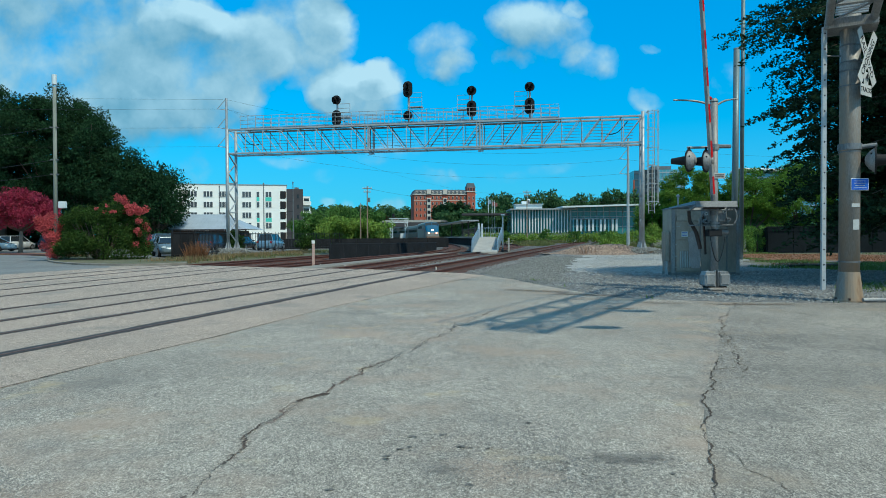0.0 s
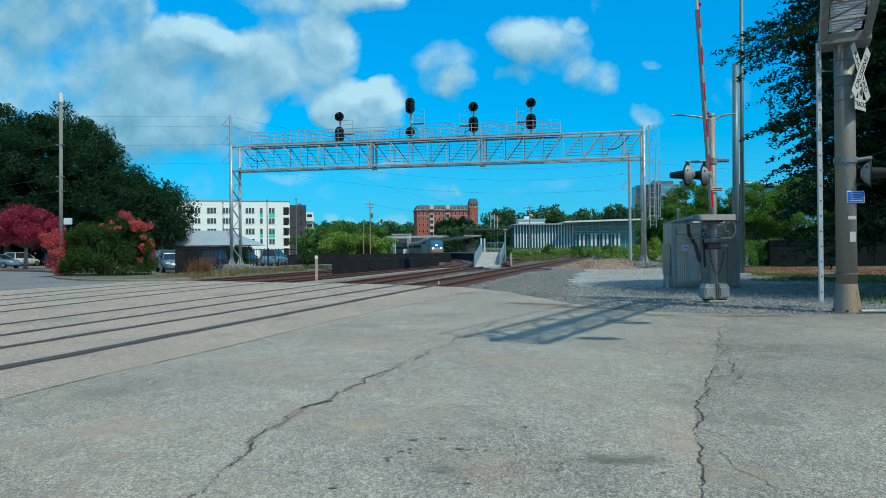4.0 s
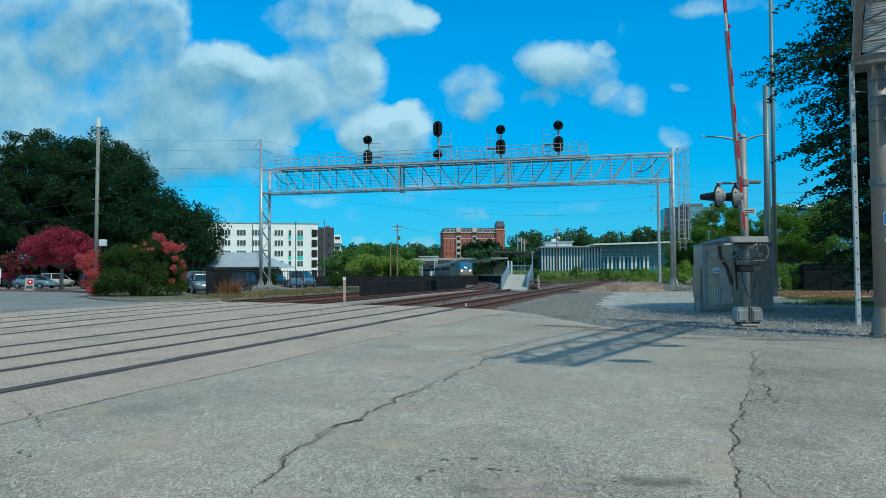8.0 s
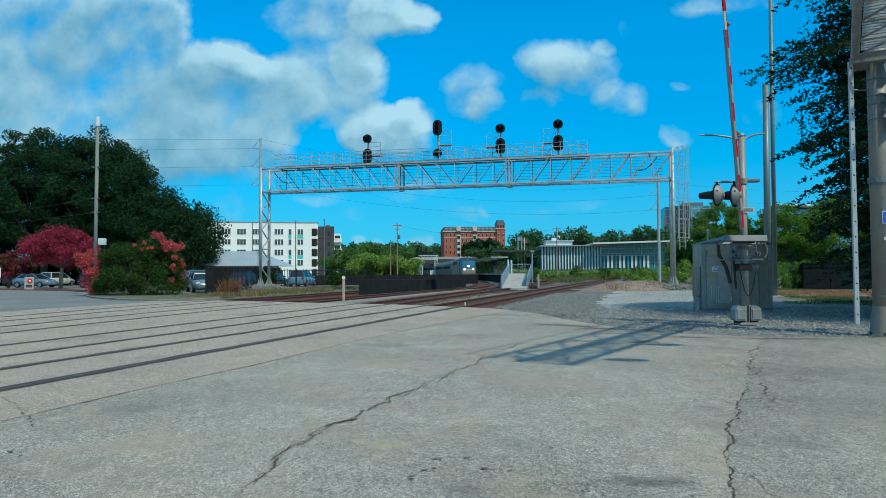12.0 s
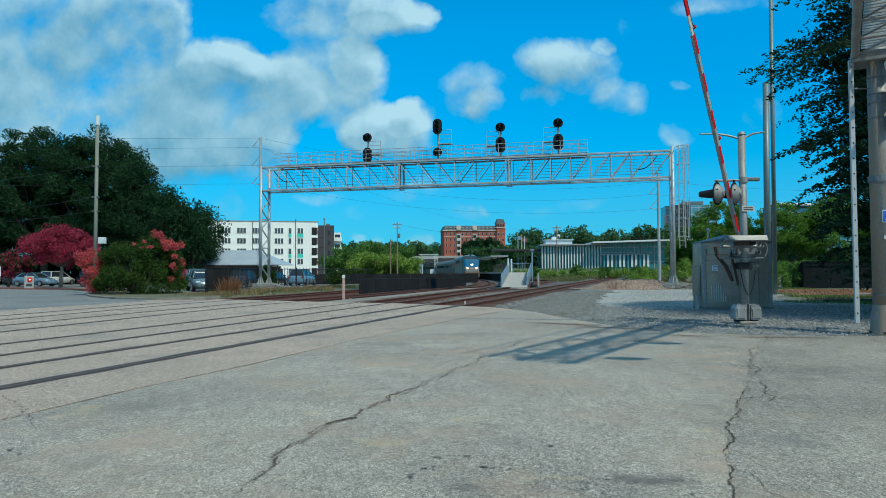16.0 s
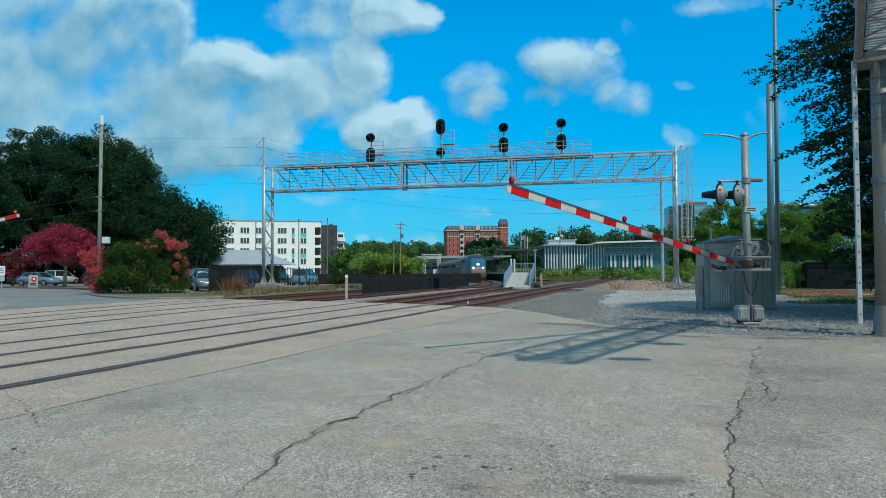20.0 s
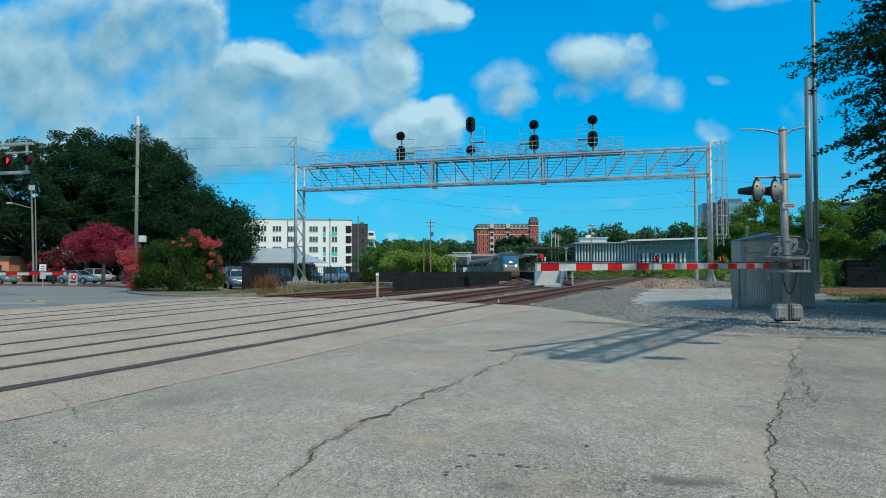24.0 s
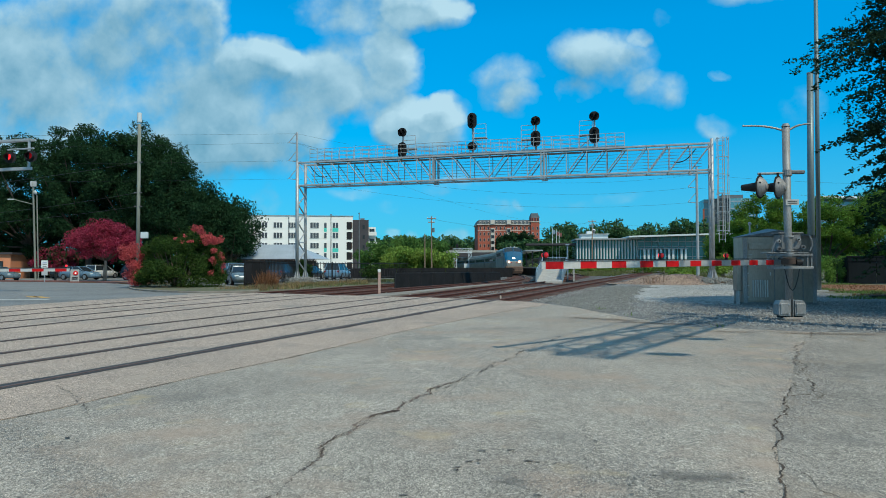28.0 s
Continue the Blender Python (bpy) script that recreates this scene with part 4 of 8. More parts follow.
def scatter_stones(name, inside, count, size, seed, label, mt, box_):
    """Loose angular stones."""
    rng = np.random.default_rng(seed)
    base = np.array([(1, 0, -0.3), (-0.5, 0.87, -0.3), (-0.5, -0.87, -0.3), (0.1, 0.05, 0.75), (0.6, 0.6, 0.2), (-0.7, 0.1, 0.35)])
    tri = np.array([(0, 1, 4), (0, 4, 3), (4, 1, 3), (1, 5, 3), (1, 2, 5), (2, 3, 5), (2, 0, 3)])
    vs, fs, k = [], [], 0
    x0, x1, y0, y1 = box_
    while k < count:
        x, y = x0 + (x1 - x0) * rng.random(), y0 + (y1 - y0) * rng.random()
        z = inside(x, y)
        if z is None:
            continue
        s = size * (0.5 + rng.random())
        a = rng.random() * 6.283
        ca, sa = math.cos(a), math.sin(a)
        v = base * s * (0.7 + 0.6 * rng.random(3))
        v = np.stack([v[:, 0] * ca - v[:, 1] * sa + x, v[:, 0] * sa + v[:, 1] * ca + y, v[:, 2] + z], 1)
        vs.append(v)
        fs.append(tri + 6 * k)
        k += 1
    ob = mesh_from(name, np.concatenate(vs).tolist(), np.concatenate(fs).tolist(), mt)
    return tagged(ob, label, "gravel", kind="stuff")


def build_gravel():
    pad = [(3.62, 17.9), (3.1, 21.3), (2.35, 23.6), (3.0, 26.0), (7.1, 40), (10.7, 52), (16.0, 69), (21, 62), (21, 56), (19, 44), (15.5, 30), (16, 24), (20, 20), (30, 17), (30, 12.7), (8.4, 13.22), (6.25, 13.6), (4.45, 14.75)]
    bm = prism(B(), pad, -0.3, -0.008)
    bmesh.ops.recalc_face_normals(bm, faces=bm.faces[:])
    tagged(part("gravel_pad", bm, GRAVEL), "grey crushed gravel round the signal cabinet", "gravel", kind="structure")
    pale, prg = [], random.Random(6)
    ring = [(6.0, 25.2), (6.9, 31), (9.0, 39), (12.4, 48.5), (15.5, 53), (19.5, 52.0), (16.8, 42), (13.6, 34), (11.2, 27.6), (8.6, 23.9), (6.7, 23.6)]
    for (x0, y0), (x1, y1) in zip(ring, ring[1:] + ring[:1]):
        for k in range(8):
            pale.append((x0 + (x1 - x0) * k / 8 + prg.uniform(-0.35, 0.35), y0 + (y1 - y0) * k / 8 + prg.uniform(-0.5, 0.5)))
    bm = prism(B(), pale, -0.05, -0.003)
    bmesh.ops.recalc_face_normals(bm, faces=bm.faces[:])
    tagged(part("pale_gravel_drive", bm, LIGHTGRAVEL), "pale dusty gravel drive beside the tracks", "gravel", kind="structure")

    def near(x, y):
        edge = 13.2 + max(0, 8.4 - x) ** 1.5 * 0.30
        return -0.005 if edge + 0.1 < y < 25 and x > 3.7 + max(0, (18 - y) * 0.16) and not (8.55 < x < 11 and 22.9 < y < 25.2) else None
    scatter_stones("loose_gravel", near, 9000, 0.030, 31, "loose grey crushed stones round the crossing gate", STONE, (3.5, 17, 13.3, 25))

    def bank(x, y):
        a = track_x(0, y)
        return -0.005 if a + 3.0 < x < a + 5.6 + 0.9 * noise.noise(Vector((x * 0.8, y * 0.5, 4))) + 0.06 * max(0, 30 - y) and x > 2.6 + max(0, 24 - y) * 0.15 else None
    scatter_stones("bank_gravel", bank, 8000, 0.034, 33, "dark grey crushed stones on the bank beside the tracks", BANK_STONE, (2.5, 17, 19, 44))

    def drive(x, y):
        c = 6.6 + (y - 25) * 0.33
        return -0.01 if abs(x - c - 1.2) < 2.6 + 0.5 * noise.noise(Vector((x, y, 0))) and not (8.55 < x < 11 and 22.9 < y < 25.2) and prg.random() < 1.2 - abs(x - c - 1.2) / 2.2 else None
    scatter_stones("pale_stones", drive, 8000, 0.030, 34, "pale dusty crushed stones on the gravel drive", PALE_STONE, (5, 19, 23.0, 50))

    def heap(x, y):
        d = ((x - 15.0) / 2.4) ** 2 + ((y - 51.4) / 3.4) ** 2
        return 0.02 + 0.62 * (1 - d) if d < 1 else None
    def bank_face(x, y):
        u, v = (x - 13.6) / 3.4, (y - 51.0) / 5.2
        d = u * u + v * v
        return -0.05 + 0.62 * (1 - d) ** 1.3 * (0.85 + 0.5 * noise.noise(Vector((x * 0.7, y * 0.6, 3)))) if d < 0.95 else None
    scatter_stones("bank_stones", bank_face, 1600, 0.055, 37, "small tan stones on the soil bank", RIPRAP, (10, 17, 46, 56))
    scatter_stones("riprap", heap, 1500, 0.075, 35, "heap of tan broken rock below the gantry leg", RIPRAP, (12.5, 18, 48.5, 55.5))

    verts, faces, n = [], [], 26
    for j in range(n + 1):
        for i in range(n + 1):
            u, v = i / n * 2 - 1, j / n * 2 - 1
            x, y = 13.6 + 3.4 * u, 51.0 + 5.2 * v
            d = min(1.0, u * u + v * v)
            verts.append((x, y, -0.06 + 0.62 * (1 - d) ** 1.3 * (0.85 + 0.5 * noise.noise(Vector((x * 0.7, y * 0.6, 3)))) + 0.05 * noise.noise(Vector((x * 3, y * 3, 1)))))
    for j in range(n):
        for i in range(n):
            a = j * (n + 1) + i
            faces.append((a, a + 1, a + n + 2, a + n + 1))
    tagged(mesh_from("soil_slope", verts, faces, TAN_SOIL, smooth=True), "low tan stony soil bank below the gantry leg", "bank", kind="structure")

    def mound(x, y):
        for cx, cy in ((-14.7, 56.7), (16.6, 49.7)):
            d = ((x - cx) / 1.7) ** 2 + ((y - cy) / 2.4) ** 2
            if d < 1:
                return -0.05 + 0.46 * (1 - d * d)
        return None
    scatter_stones("footing_stones", mound, 2200, 0.07, 36, "grey and tan stones heaped round the gantry footings", BANK_STONE, (-17, 19, 47, 59.5))

    def slope(x, y):
        a = track_x(0, y)
        return -0.16 if a - 3.8 < x < a + 3.3 and abs(x - a) > 1.4 and y > 25.5 - 0.35 * min(x, 4) else None
    scatter_stones("ballast_stones", slope, 3600, 0.04, 32, "loose ballast stones between and beside the rails", STONE, (-6, 16, 24, 48))


# ---- railway equipment ----


def build_gantry():
    """Overhead signal bridge of two lattice trusses on four legs."""
    a, b = Vector((-14.8, 56.0, 0)), Vector((16.45, 49.0, 0))
    span_ = (b - a).length
    ang = math.degrees(math.atan2(b.y - a.y, b.x - a.x))
    t = thing("signal_gantry", "galvanised lattice signal bridge spanning all the tracks", "signal gantry", tuple(a), ang)
    W, ZB, ZT = 1.45, 8.0, 9.88
    for x in (0.0, span_):
        for y in (0.0, W):
            bm = tube(B(), (x, y, 0.42), (x, y, 10.2 if x else 10.0), 0.125, 0.115, 14)
            leg = part("leg", bm, GALV, t, smooth=True)
            part("base_plate", box(B(), (x, y, 0.41), (0.66, 0.66, 0.05)), GALV, leg)
            for k in range(6):
                an = math.degrees(k * math.pi / 3)
                bm = prism(B(), [(0.13, 0.0), (0.30, 0.0), (0.13, 0.55)], -0.012, 0.012)
                g = part("gusset", bm, GALV, leg)
                g.matrix_basis = pose(x, y, 0.43, 0, 0, an) @ pose(0, 0, 0, 90, 0, 0)
        bm = box(B(), (x, W / 2, 0.10), (0.8, 2.3, 0.60), bevel=0.03)
        part("footing", bm, KERB, t, "poured concrete footing")
        # bracing between the two legs
        n = 9
        for k in range(n):
            z0, z1 = 1.0 + k * 0.78, 1.0 + (k + 1) * 0.78
            y0, y1 = (0.15, W - 0.15) if k % 2 else (W - 0.15, 0.15)
            part("brace", tube(B(), (x, y0, z0), (x, y1, z1), 0.058, seg=6), GALV, t)
            if k % 3 == 2:
                part("strut", tube(B(), (x, 0.1, z1), (x, W - 0.1, z1), 0.055, seg=6), GALV, t)
    for y in (0.0, W):
        for z in (ZB, ZT):
            part("chord", box(B(), (span_ / 2, y, z), (span_ + 0.2, 0.13, 0.14), bevel=0.02), GALV, t)
        n = 22
        step = span_ / n
        for k in range(n):
            x0, x1 = k * step + 0.1, (k + 1) * step - 0.1
            up = k < n // 2
            za, zb = (ZT - 0.1, ZB + 0.1) if up else (ZB + 0.1, ZT - 0.1)
            part("diagonal", tube(B(), (x0, y, za), (x1, y, zb), 0.04 if k % 2 else 0.028, seg=6), GALV, t)
            part("post", tube(B(), (x0, y, ZB + 0.1), (x0, y, ZT - 0.1), 0.03, seg=6), GALV, t)
        for f in (0.36, 0.63):
            for dx in (-0.12, 0.12):
                part("splice_post", box(B(), (span_ * f + dx, y, (ZB + ZT) / 2), (0.09, 0.10, ZT - ZB)), GALV, t)
            part("splice_plate", box(B(), (span_ * f, y, ZB - 0.14), (0.42, 0.2, 0.08)), GALV, t)
    for k in range(23):
        x = span_ * k / 22
        for z in (ZB, ZT):
            part("cross_member", tube(B(), (x, 0.05, z), (x, W - 0.05, z), 0.035, seg=6), GALV, t)
    # walkway and its handrails
    xw0, xw1 = 1.1, span_ * 0.815
    part("walkway", box(B(), ((xw0 + xw1) / 2, W / 2, ZT + 0.125), (xw1 - xw0, W * 0.86, 0.05)), GALV_DARK, t)
    for y in (0.06, W - 0.06):
        for z in (0.42, 0.75, 1.08):
            part("handrail", tube(B(), (xw0, y, ZT + z), (xw1, y, ZT + z), 0.02, seg=6), GALV, t)
        n = 38
        for k in range(n + 1):
            x = xw0 + (xw1 - xw0) * k / n
            part("stanchion", tube(B(), (x, y, ZT + 0.1), (x, y, ZT + 1.08), 0.02, seg=6), GALV, t)
    for k in range(6):
        part("service_cable", tube(B(), (1.0, W * 0.5, ZB + 0.35 + k * 0.22), (span_ - 0.6, W * 0.5, ZB + 0.37 + k * 0.22), 0.014, seg=5), GALV_DARK, t)
    # caged ladder at the right leg
    lx, ly = span_ + 0.62, 0.1
    lad = part("ladder", box(B(), (lx - 0.2, ly, 6.6), (0.05, 0.05, 7.4)), GALV, t)
    part("stile", box(B(), (lx + 0.2, ly, 6.6), (0.05, 0.05, 7.4)), GALV, lad)
    for k in range(22):
        part("rung", tube(B(), (lx - 0.2, ly, 3.1 + k * 0.33), (lx + 0.2, ly, 3.1 + k * 0.33), 0.014, seg=5), GALV, lad)
    cage = part("ladder_cage", box(B(), (lx + 0.42, ly - 0.55, 6.9), (0.04, 0.02, 6.6)), GALV, t)
    for dx, dy in ((0.30, -0.68), (0.0, -0.75), (-0.34, -0.6)):
        part("cage_bar", box(B(), (lx + dx, ly + dy, 6.9), (0.04, 0.02, 6.6)), GALV, cage)
    for k in range(6):
        bm = B()
        pts = [(lx - 0.36, ly), (lx - 0.36, ly - 0.6), (lx, ly - 0.76), (lx + 0.42, ly - 0.58), (lx + 0.42, ly)]
        pipe(bm, [(*p, 3.7 + k * 1.28) for p in pts], 0.022, 5)
        part("cage_hoop", bm, GALV, cage)
    # coaxial loops of cable at the ends
    for x, s in ((0.9, 1), (span_ - 1.0, -1)):
        bm = pipe(B(), [(x + s * k / 8 * 1.5, W * 0.4, ZT - 0.25 - 0.9 * k / 8 - 0.35 * math.sin(k / 8 * 3.14)) for k in range(9)], 0.035, 6)
        part("cable_loop", bm, BLACK, t)

    # the four signal masts
    def head(kind, z, parent):
        """A black backing plate with hooded lenses: round or tall."""
        hh = 0.42 if kind == "round" else 0.62
        bm = B()
        seg = 28
        ring = []
        for k in range(seg):
            an = 2 * math.pi * k / seg
            ex = 0.37 * math.cos(an)
            ez = 0.37 * math.sin(an)
            if kind == "tall":
                ez += 0.25 if ez > 0 else -0.25
            if kind == "round" and ez < -0.30:
                ez = -0.30
            ring.append((ex, ez))
        for yy, flip in ((-0.02, False), (0.02, True)):
            vs = [bm.verts.new((x, yy, z + zz)) for x, zz in ring]
            bm.faces.new(vs if not flip else vs[::-1])
        bm.verts.ensure_lookup_table()
        for k in range(seg):
            bm.faces.new((bm.verts[k], bm.verts[(k + 1) % seg], bm.verts[seg + (k + 1) % seg], bm.verts[seg + k]))
        bmesh.ops.recalc_face_normals(bm, faces=bm.faces[:])
        plate = part("signal_head", bm, BLACK, parent, "black signal head with hooded lenses")
        spots = [(0, z)] if kind == "round" else [(0, z + 0.34), (0, z), (0, z - 0.34)]
        if kind == "round":
            spots = [(-0.17, z + 0.1), (0.17, z + 0.1), (0, z - 0.17)]
        for x, zz in spots:
            bm = tube(B(), (x, -0.02, zz), (x, -0.26, zz - 0.02), 0.12, 0.12, 12, caps=False)
            part("hood", bm, BLACK, plate)
            part("lens", tube(B(), (x, -0.021, zz), (x, -0.04, zz), 0.095, seg=12), BLACK, plate)
        part("housing", box(B(), (0, 0.14, z), (0.36, 0.24, hh * 1.3), bevel=0.04), BLACK, plate)

    for f, kinds, zs, side in ((0.279, ("round", "tall"), (12.02, 10.62), 1), (0.458, ("tall", "round"), (12.62, 10.60), 1),
                               (0.612, ("round", "tall"), (12.30, 10.95), -1), (0.748, ("round", "tall"), (12.40, 10.98), -1)):
        p = a + (b - a) * f
        s = thing("railway_signal", "black two-head railway signal on a galvanised mast above the gantry", "railway signal", (p.x - 0.55 * math.sin(radians(ang)), p.y + 0.55 * math.cos(radians(ang)), 0), ang, group="gantry signals")
        part("mast", tube(B(), (0, 0.25, ZT + 0.1), (0, 0.25, max(zs) - 0.2), 0.075, seg=10), GALV, s)
        for kd, z in zip(kinds, zs):
            head(kd, z, s)
        zz = max(zs) - 1.35
        part("service_platform", box(B(), (side * 0.62, 0.3, zz), (1.0, 0.6, 0.06)), GALV, s)
        for dx in (0.15, 1.1):
            part("platform_post", tube(B(), (side * dx, 0.02, zz if dx < 1 else ZT + 0.1), (side * dx, 0.02, zz + 1.05), 0.024, seg=6), GALV, s)
        for dz in (0.35, 0.7, 1.05):
            part("platform_rail", tube(B(), (side * 0.15, 0.02, zz + dz), (side * 1.1, 0.02, zz + dz), 0.022, seg=6), GALV, s)
        part("stay", tube(B(), (0, 0.3, zz - 0.05), (side * 1.3, 0.3, ZT + 0.15), 0.03, seg=6), GALV, s)


GATE_AT = Vector((7.30, 16.6, 0))
ARM_DIR = Vector((-0.70, -0.714, 0)).normalized()
ARM_LEN = 9.14
PITCH = 0.425


def lamp_unit(parent, c, face):
    """A flashing-light unit: round black background, red lens, slim hood, conical grey back."""
    f = Vector(face).normalized()
    c = Vector(c)
    bm = tube(B(), c - f * 0.014, c + f * 0.014, 0.275, seg=32)
    plate = part("light_background", bm, BLACK, parent, "round black light background")
    part("lens", tube(B(), c + f * 0.014, c + f * 0.04, 0.105, 0.10, 20), RED_LENS, plate)
    part("hood", tube(B(), c + f * 0.012, c + f * 0.42, 0.125, 0.07, 18, caps=False), BLACK, plate)
    bm = B()
    for (d0, r0), (d1, r1) in zip(((0.014, 0.235), (0.04, 0.225), (0.10, 0.175), (0.155, 0.10)), ((0.04, 0.225), (0.10, 0.175), (0.155, 0.10), (0.175, 0.05))):
        tube(bm, c - f * d0, c - f * d1, r0, r1, 24, caps=d1 > 0.17)
    hs = part("housing", bm, GALV_WORN, plate, "conical light grey lamp housing", smooth=True)
    for k in range(3):
        an = k * 2.1 + 0.6
        e1, e2 = Vector((0, 0, 1)), f.cross(Vector((0, 0, 1))).normalized()
        p = c - f * 0.06 + (e1 * math.sin(an) + e2 * math.cos(an)) * 0.205
        part("latch", tube(B(), p, p - f * 0.03, 0.018, seg=6), BLACK, hs)


def frame_pose(deg):
    """Place of the arm's frame on its gate for an arm raised by deg."""
    a = radians(deg)
    return pose(-0.14, -0.24 - 0.16 * math.cos(a), 1.365 + 0.63 * math.sin(a), deg * 0.93, 0, 0)


def build_gate():
    """Crossing gate: mast, junction box at its foot, mechanism, light units; the arm is keyed later."""
    t = thing("crossing_gate", "galvanised railway crossing gate mast with flashing lights", "crossing gate", tuple(GATE_AT))
    part("mast", tube(B(), (0, 0, 0.02), (-0.02, 0, 4.55), 0.085, seg=18), GALV_WORN, t, smooth=True)
    part("mast_cap", tube(B(), (-0.02, 0, 4.55), (-0.02, 0, 4.62), 0.10, 0.06, 16), GALV_WORN, t)
    part("foundation", box(B(), (0.02, 0, 0.03), (0.46, 0.40, 0.06), bevel=0.015), KERB, t)
    for sx in (-1, 1):
        # cast box with chamfered shoulders, on stub feet
        bm = B()
        pts = [(0.06, 0.10), (0.285, 0.10), (0.31, 0.13), (0.31, 0.36), (0.26, 0.45), (0.06, 0.45)]
        a = [bm.verts.new((sx * x, -0.15, z)) for x, z in pts]
        b = [bm.verts.new((sx * x, 0.15, z)) for x, z in pts]
        for i in range(len(pts)):
            j = (i + 1) % len(pts)
            bm.faces.new((a[i], a[j], b[j], b[i]))
        bm.faces.new(a[::-1])
        bm.faces.new(b)
        bmesh.ops.recalc_face_normals(bm, faces=bm.faces[:])
        jb = part("junction_box", bm, GALV_WORN, t, "grey cast junction box at the foot")
        part("box_lid", box(B(), (sx * 0.18, -0.16, 0.26), (0.19, 0.025, 0.25), bevel=0.01), GALV_WORN, jb)
        for bx in (-0.09, 0.09):
            for bz in (0.15, 0.37):
                part("bolt", tube(B(), (sx * 0.18 + bx, -0.17, bz), (sx * 0.18 + bx, -0.19, bz), 0.014, seg=6), GALV, jb)
        part("foot", box(B(), (sx * 0.19, 0, 0.08), (0.12, 0.22, 0.06)), BLACK, jb)
        part("cap_screw", tube(B(), (sx * 0.17, 0, 0.45), (sx * 0.17, 0, 0.48), 0.03, seg=8), GALV_DARK, jb)
    for x in (-0.035, 0.035):
        part("strap", box(B(), (x, -0.10, 0.28), (0.02, 0.05, 0.40)), GALV_WORN, t)
    # mechanism
    bm = box(B(), (0.05, 0.17, 1.80), (0.52, 0.34, 0.44), bevel=0.03)
    mech = part("gate_mechanism", bm, GALV_DARK, t, "dull grey motor housing of the gate")
    part("cover_plate", box(B(), (0.05, -0.01, 1.82), (0.44, 0.025, 0.34), bevel=0.008), GALV_DARK, mech)
    part("top_flange", box(B(), (0.05, 0.17, 2.03), (0.58, 0.40, 0.03), bevel=0.006), GALV_DARK, mech)
    part("bottom_flange", box(B(), (-0.05, 0.12, 1.565), (0.95, 0.40, 0.03), bevel=0.006), GALV_DARK, mech)
    for x, z, r in ((-0.25, 1.66, 0.055), (-0.25, 1.84, 0.04), (0.20, 1.88, 0.035), (0.30, 1.70, 0.05)):
        part("shaft_end", tube(B(), (x, -0.10, z), (x, 0.0, z), r, seg=14), GALV_DARK if r > 0.045 else GALV, mech)
        part("shaft_nut", tube(B(), (x, -0.12, z), (x, -0.10, z), r * 0.5, seg=6), BLACK, mech)
    bm = pipe(B(), [(-0.40 + 0.07 * (1 - math.cos(k / 8 * math.pi)) if k < 9 else -0.26, -0.05, 1.58 + 0.30 * math.sin(min(k, 8) / 8 * math.pi / 2)) for k in range(9)], 0.02, 8)
    part("guard_bar", bm, GALV_DARK, mech)
    bm = pipe(B(), [(0.46 + 0.06 * math.sin(k / 8 * math.pi), -0.05, 1.60 + 0.36 * k / 8) for k in range(9)], 0.022, 8)
    part("guard_bar", bm, GALV_DARK, mech)
    for z in (1.93, 1.60, 1.53):
        part("clamp", tube(B(), (0, 0, z), (0, 0, z + 0.04), 0.115, seg=16), GALV_WORN, t)
    # rectangular frame that carries the arm, lifted and tipped with it
    fr = part("arm_frame", box(B(), (0, 0, -0.145), (1.02, 0.06, 0.06), bevel=0.006), GALV_WORN, t, "galvanised frame that carries the arm")
    part("frame_rail", box(B(), (0, 0.03, 0.145), (1.0, 0.15, 0.05), bevel=0.006), GALV_DARK, fr)
    for x in (-0.49, -0.20, 0.38, 0.47):
        part("frame_post", box(B(), (x, 0, 0), (0.035, 0.04, 0.25)), GALV_DARK, fr)
    part("frame_clamp", box(B(), (-0.06, 0.02, 0.0), (0.34, 0.10, 0.14), bevel=0.01), TRAIN_DARK, fr)
    part("frame_coil", tube(B(), (0.14, 0.03, -0.02), (0.26, 0.03, -0.02), 0.07, seg=12), BLACK, fr)
    fr.matrix_basis = frame_pose(81)
    part("drive_block", box(B(), (-0.02, 0.02, 1.38), (0.34, 0.24, 0.17), bevel=0.02), BLACK, t)
    part("drive_motor", tube(B(), (0.16, 0.1, 1.40), (0.36, 0.1, 1.40), 0.08, seg=14), GALV_DARK, t)
    bm = pipe(B(), [(-0.16 + 0.36 * k / 14, -0.12, 1.30 - 0.02 * k / 14 - 0.60 * math.sin(k / 14 * math.pi) ** 0.8) for k in range(15)], 0.010, 6)
    part("cable", bm, BLACK, t, "hanging black cable loop")
    # light bracket and units
    part("light_bracket", tube(B(), (-0.70, -0.05, 3.43), (0.10, 0.0, 3.45), 0.028, seg=10), GALV_WORN, t)
    part("bracket_hub", tube(B(), (0, 0, 3.38), (0, 0, 3.52), 0.105, seg=14), GALV_WORN, t)
    part("bracket_box", box(B(), (0.24, 0.02, 3.47), (0.32, 0.12, 0.085), bevel=0.02), GALV_DARK, t)
    face = (-0.75, 0.66, 0.03)
    for c in ((-0.66, -0.06, 3.12), (-0.27, -0.12, 3.10)):
        part("light_stem", tube(B(), (c[0], c[1], 3.44), (c[0], c[1], 3.32), 0.03, seg=8), BLACK, t)
        lamp_unit(t, c, face)
    # curved whiskers at the top
    for s, lx in ((-1, 1.02), (1, 0.55)):
        bm = pipe(B(), [(s * lx * k / 8, 0, 4.42 + 0.16 * (1 - (1 - k / 8) ** 3) + (0.03 * k / 8 if s > 0 else 0)) for k in range(9)], [0.026] * 5 + [0.02] * 4, 8)
        part("bracket_arm", bm, GALV_WORN, t)
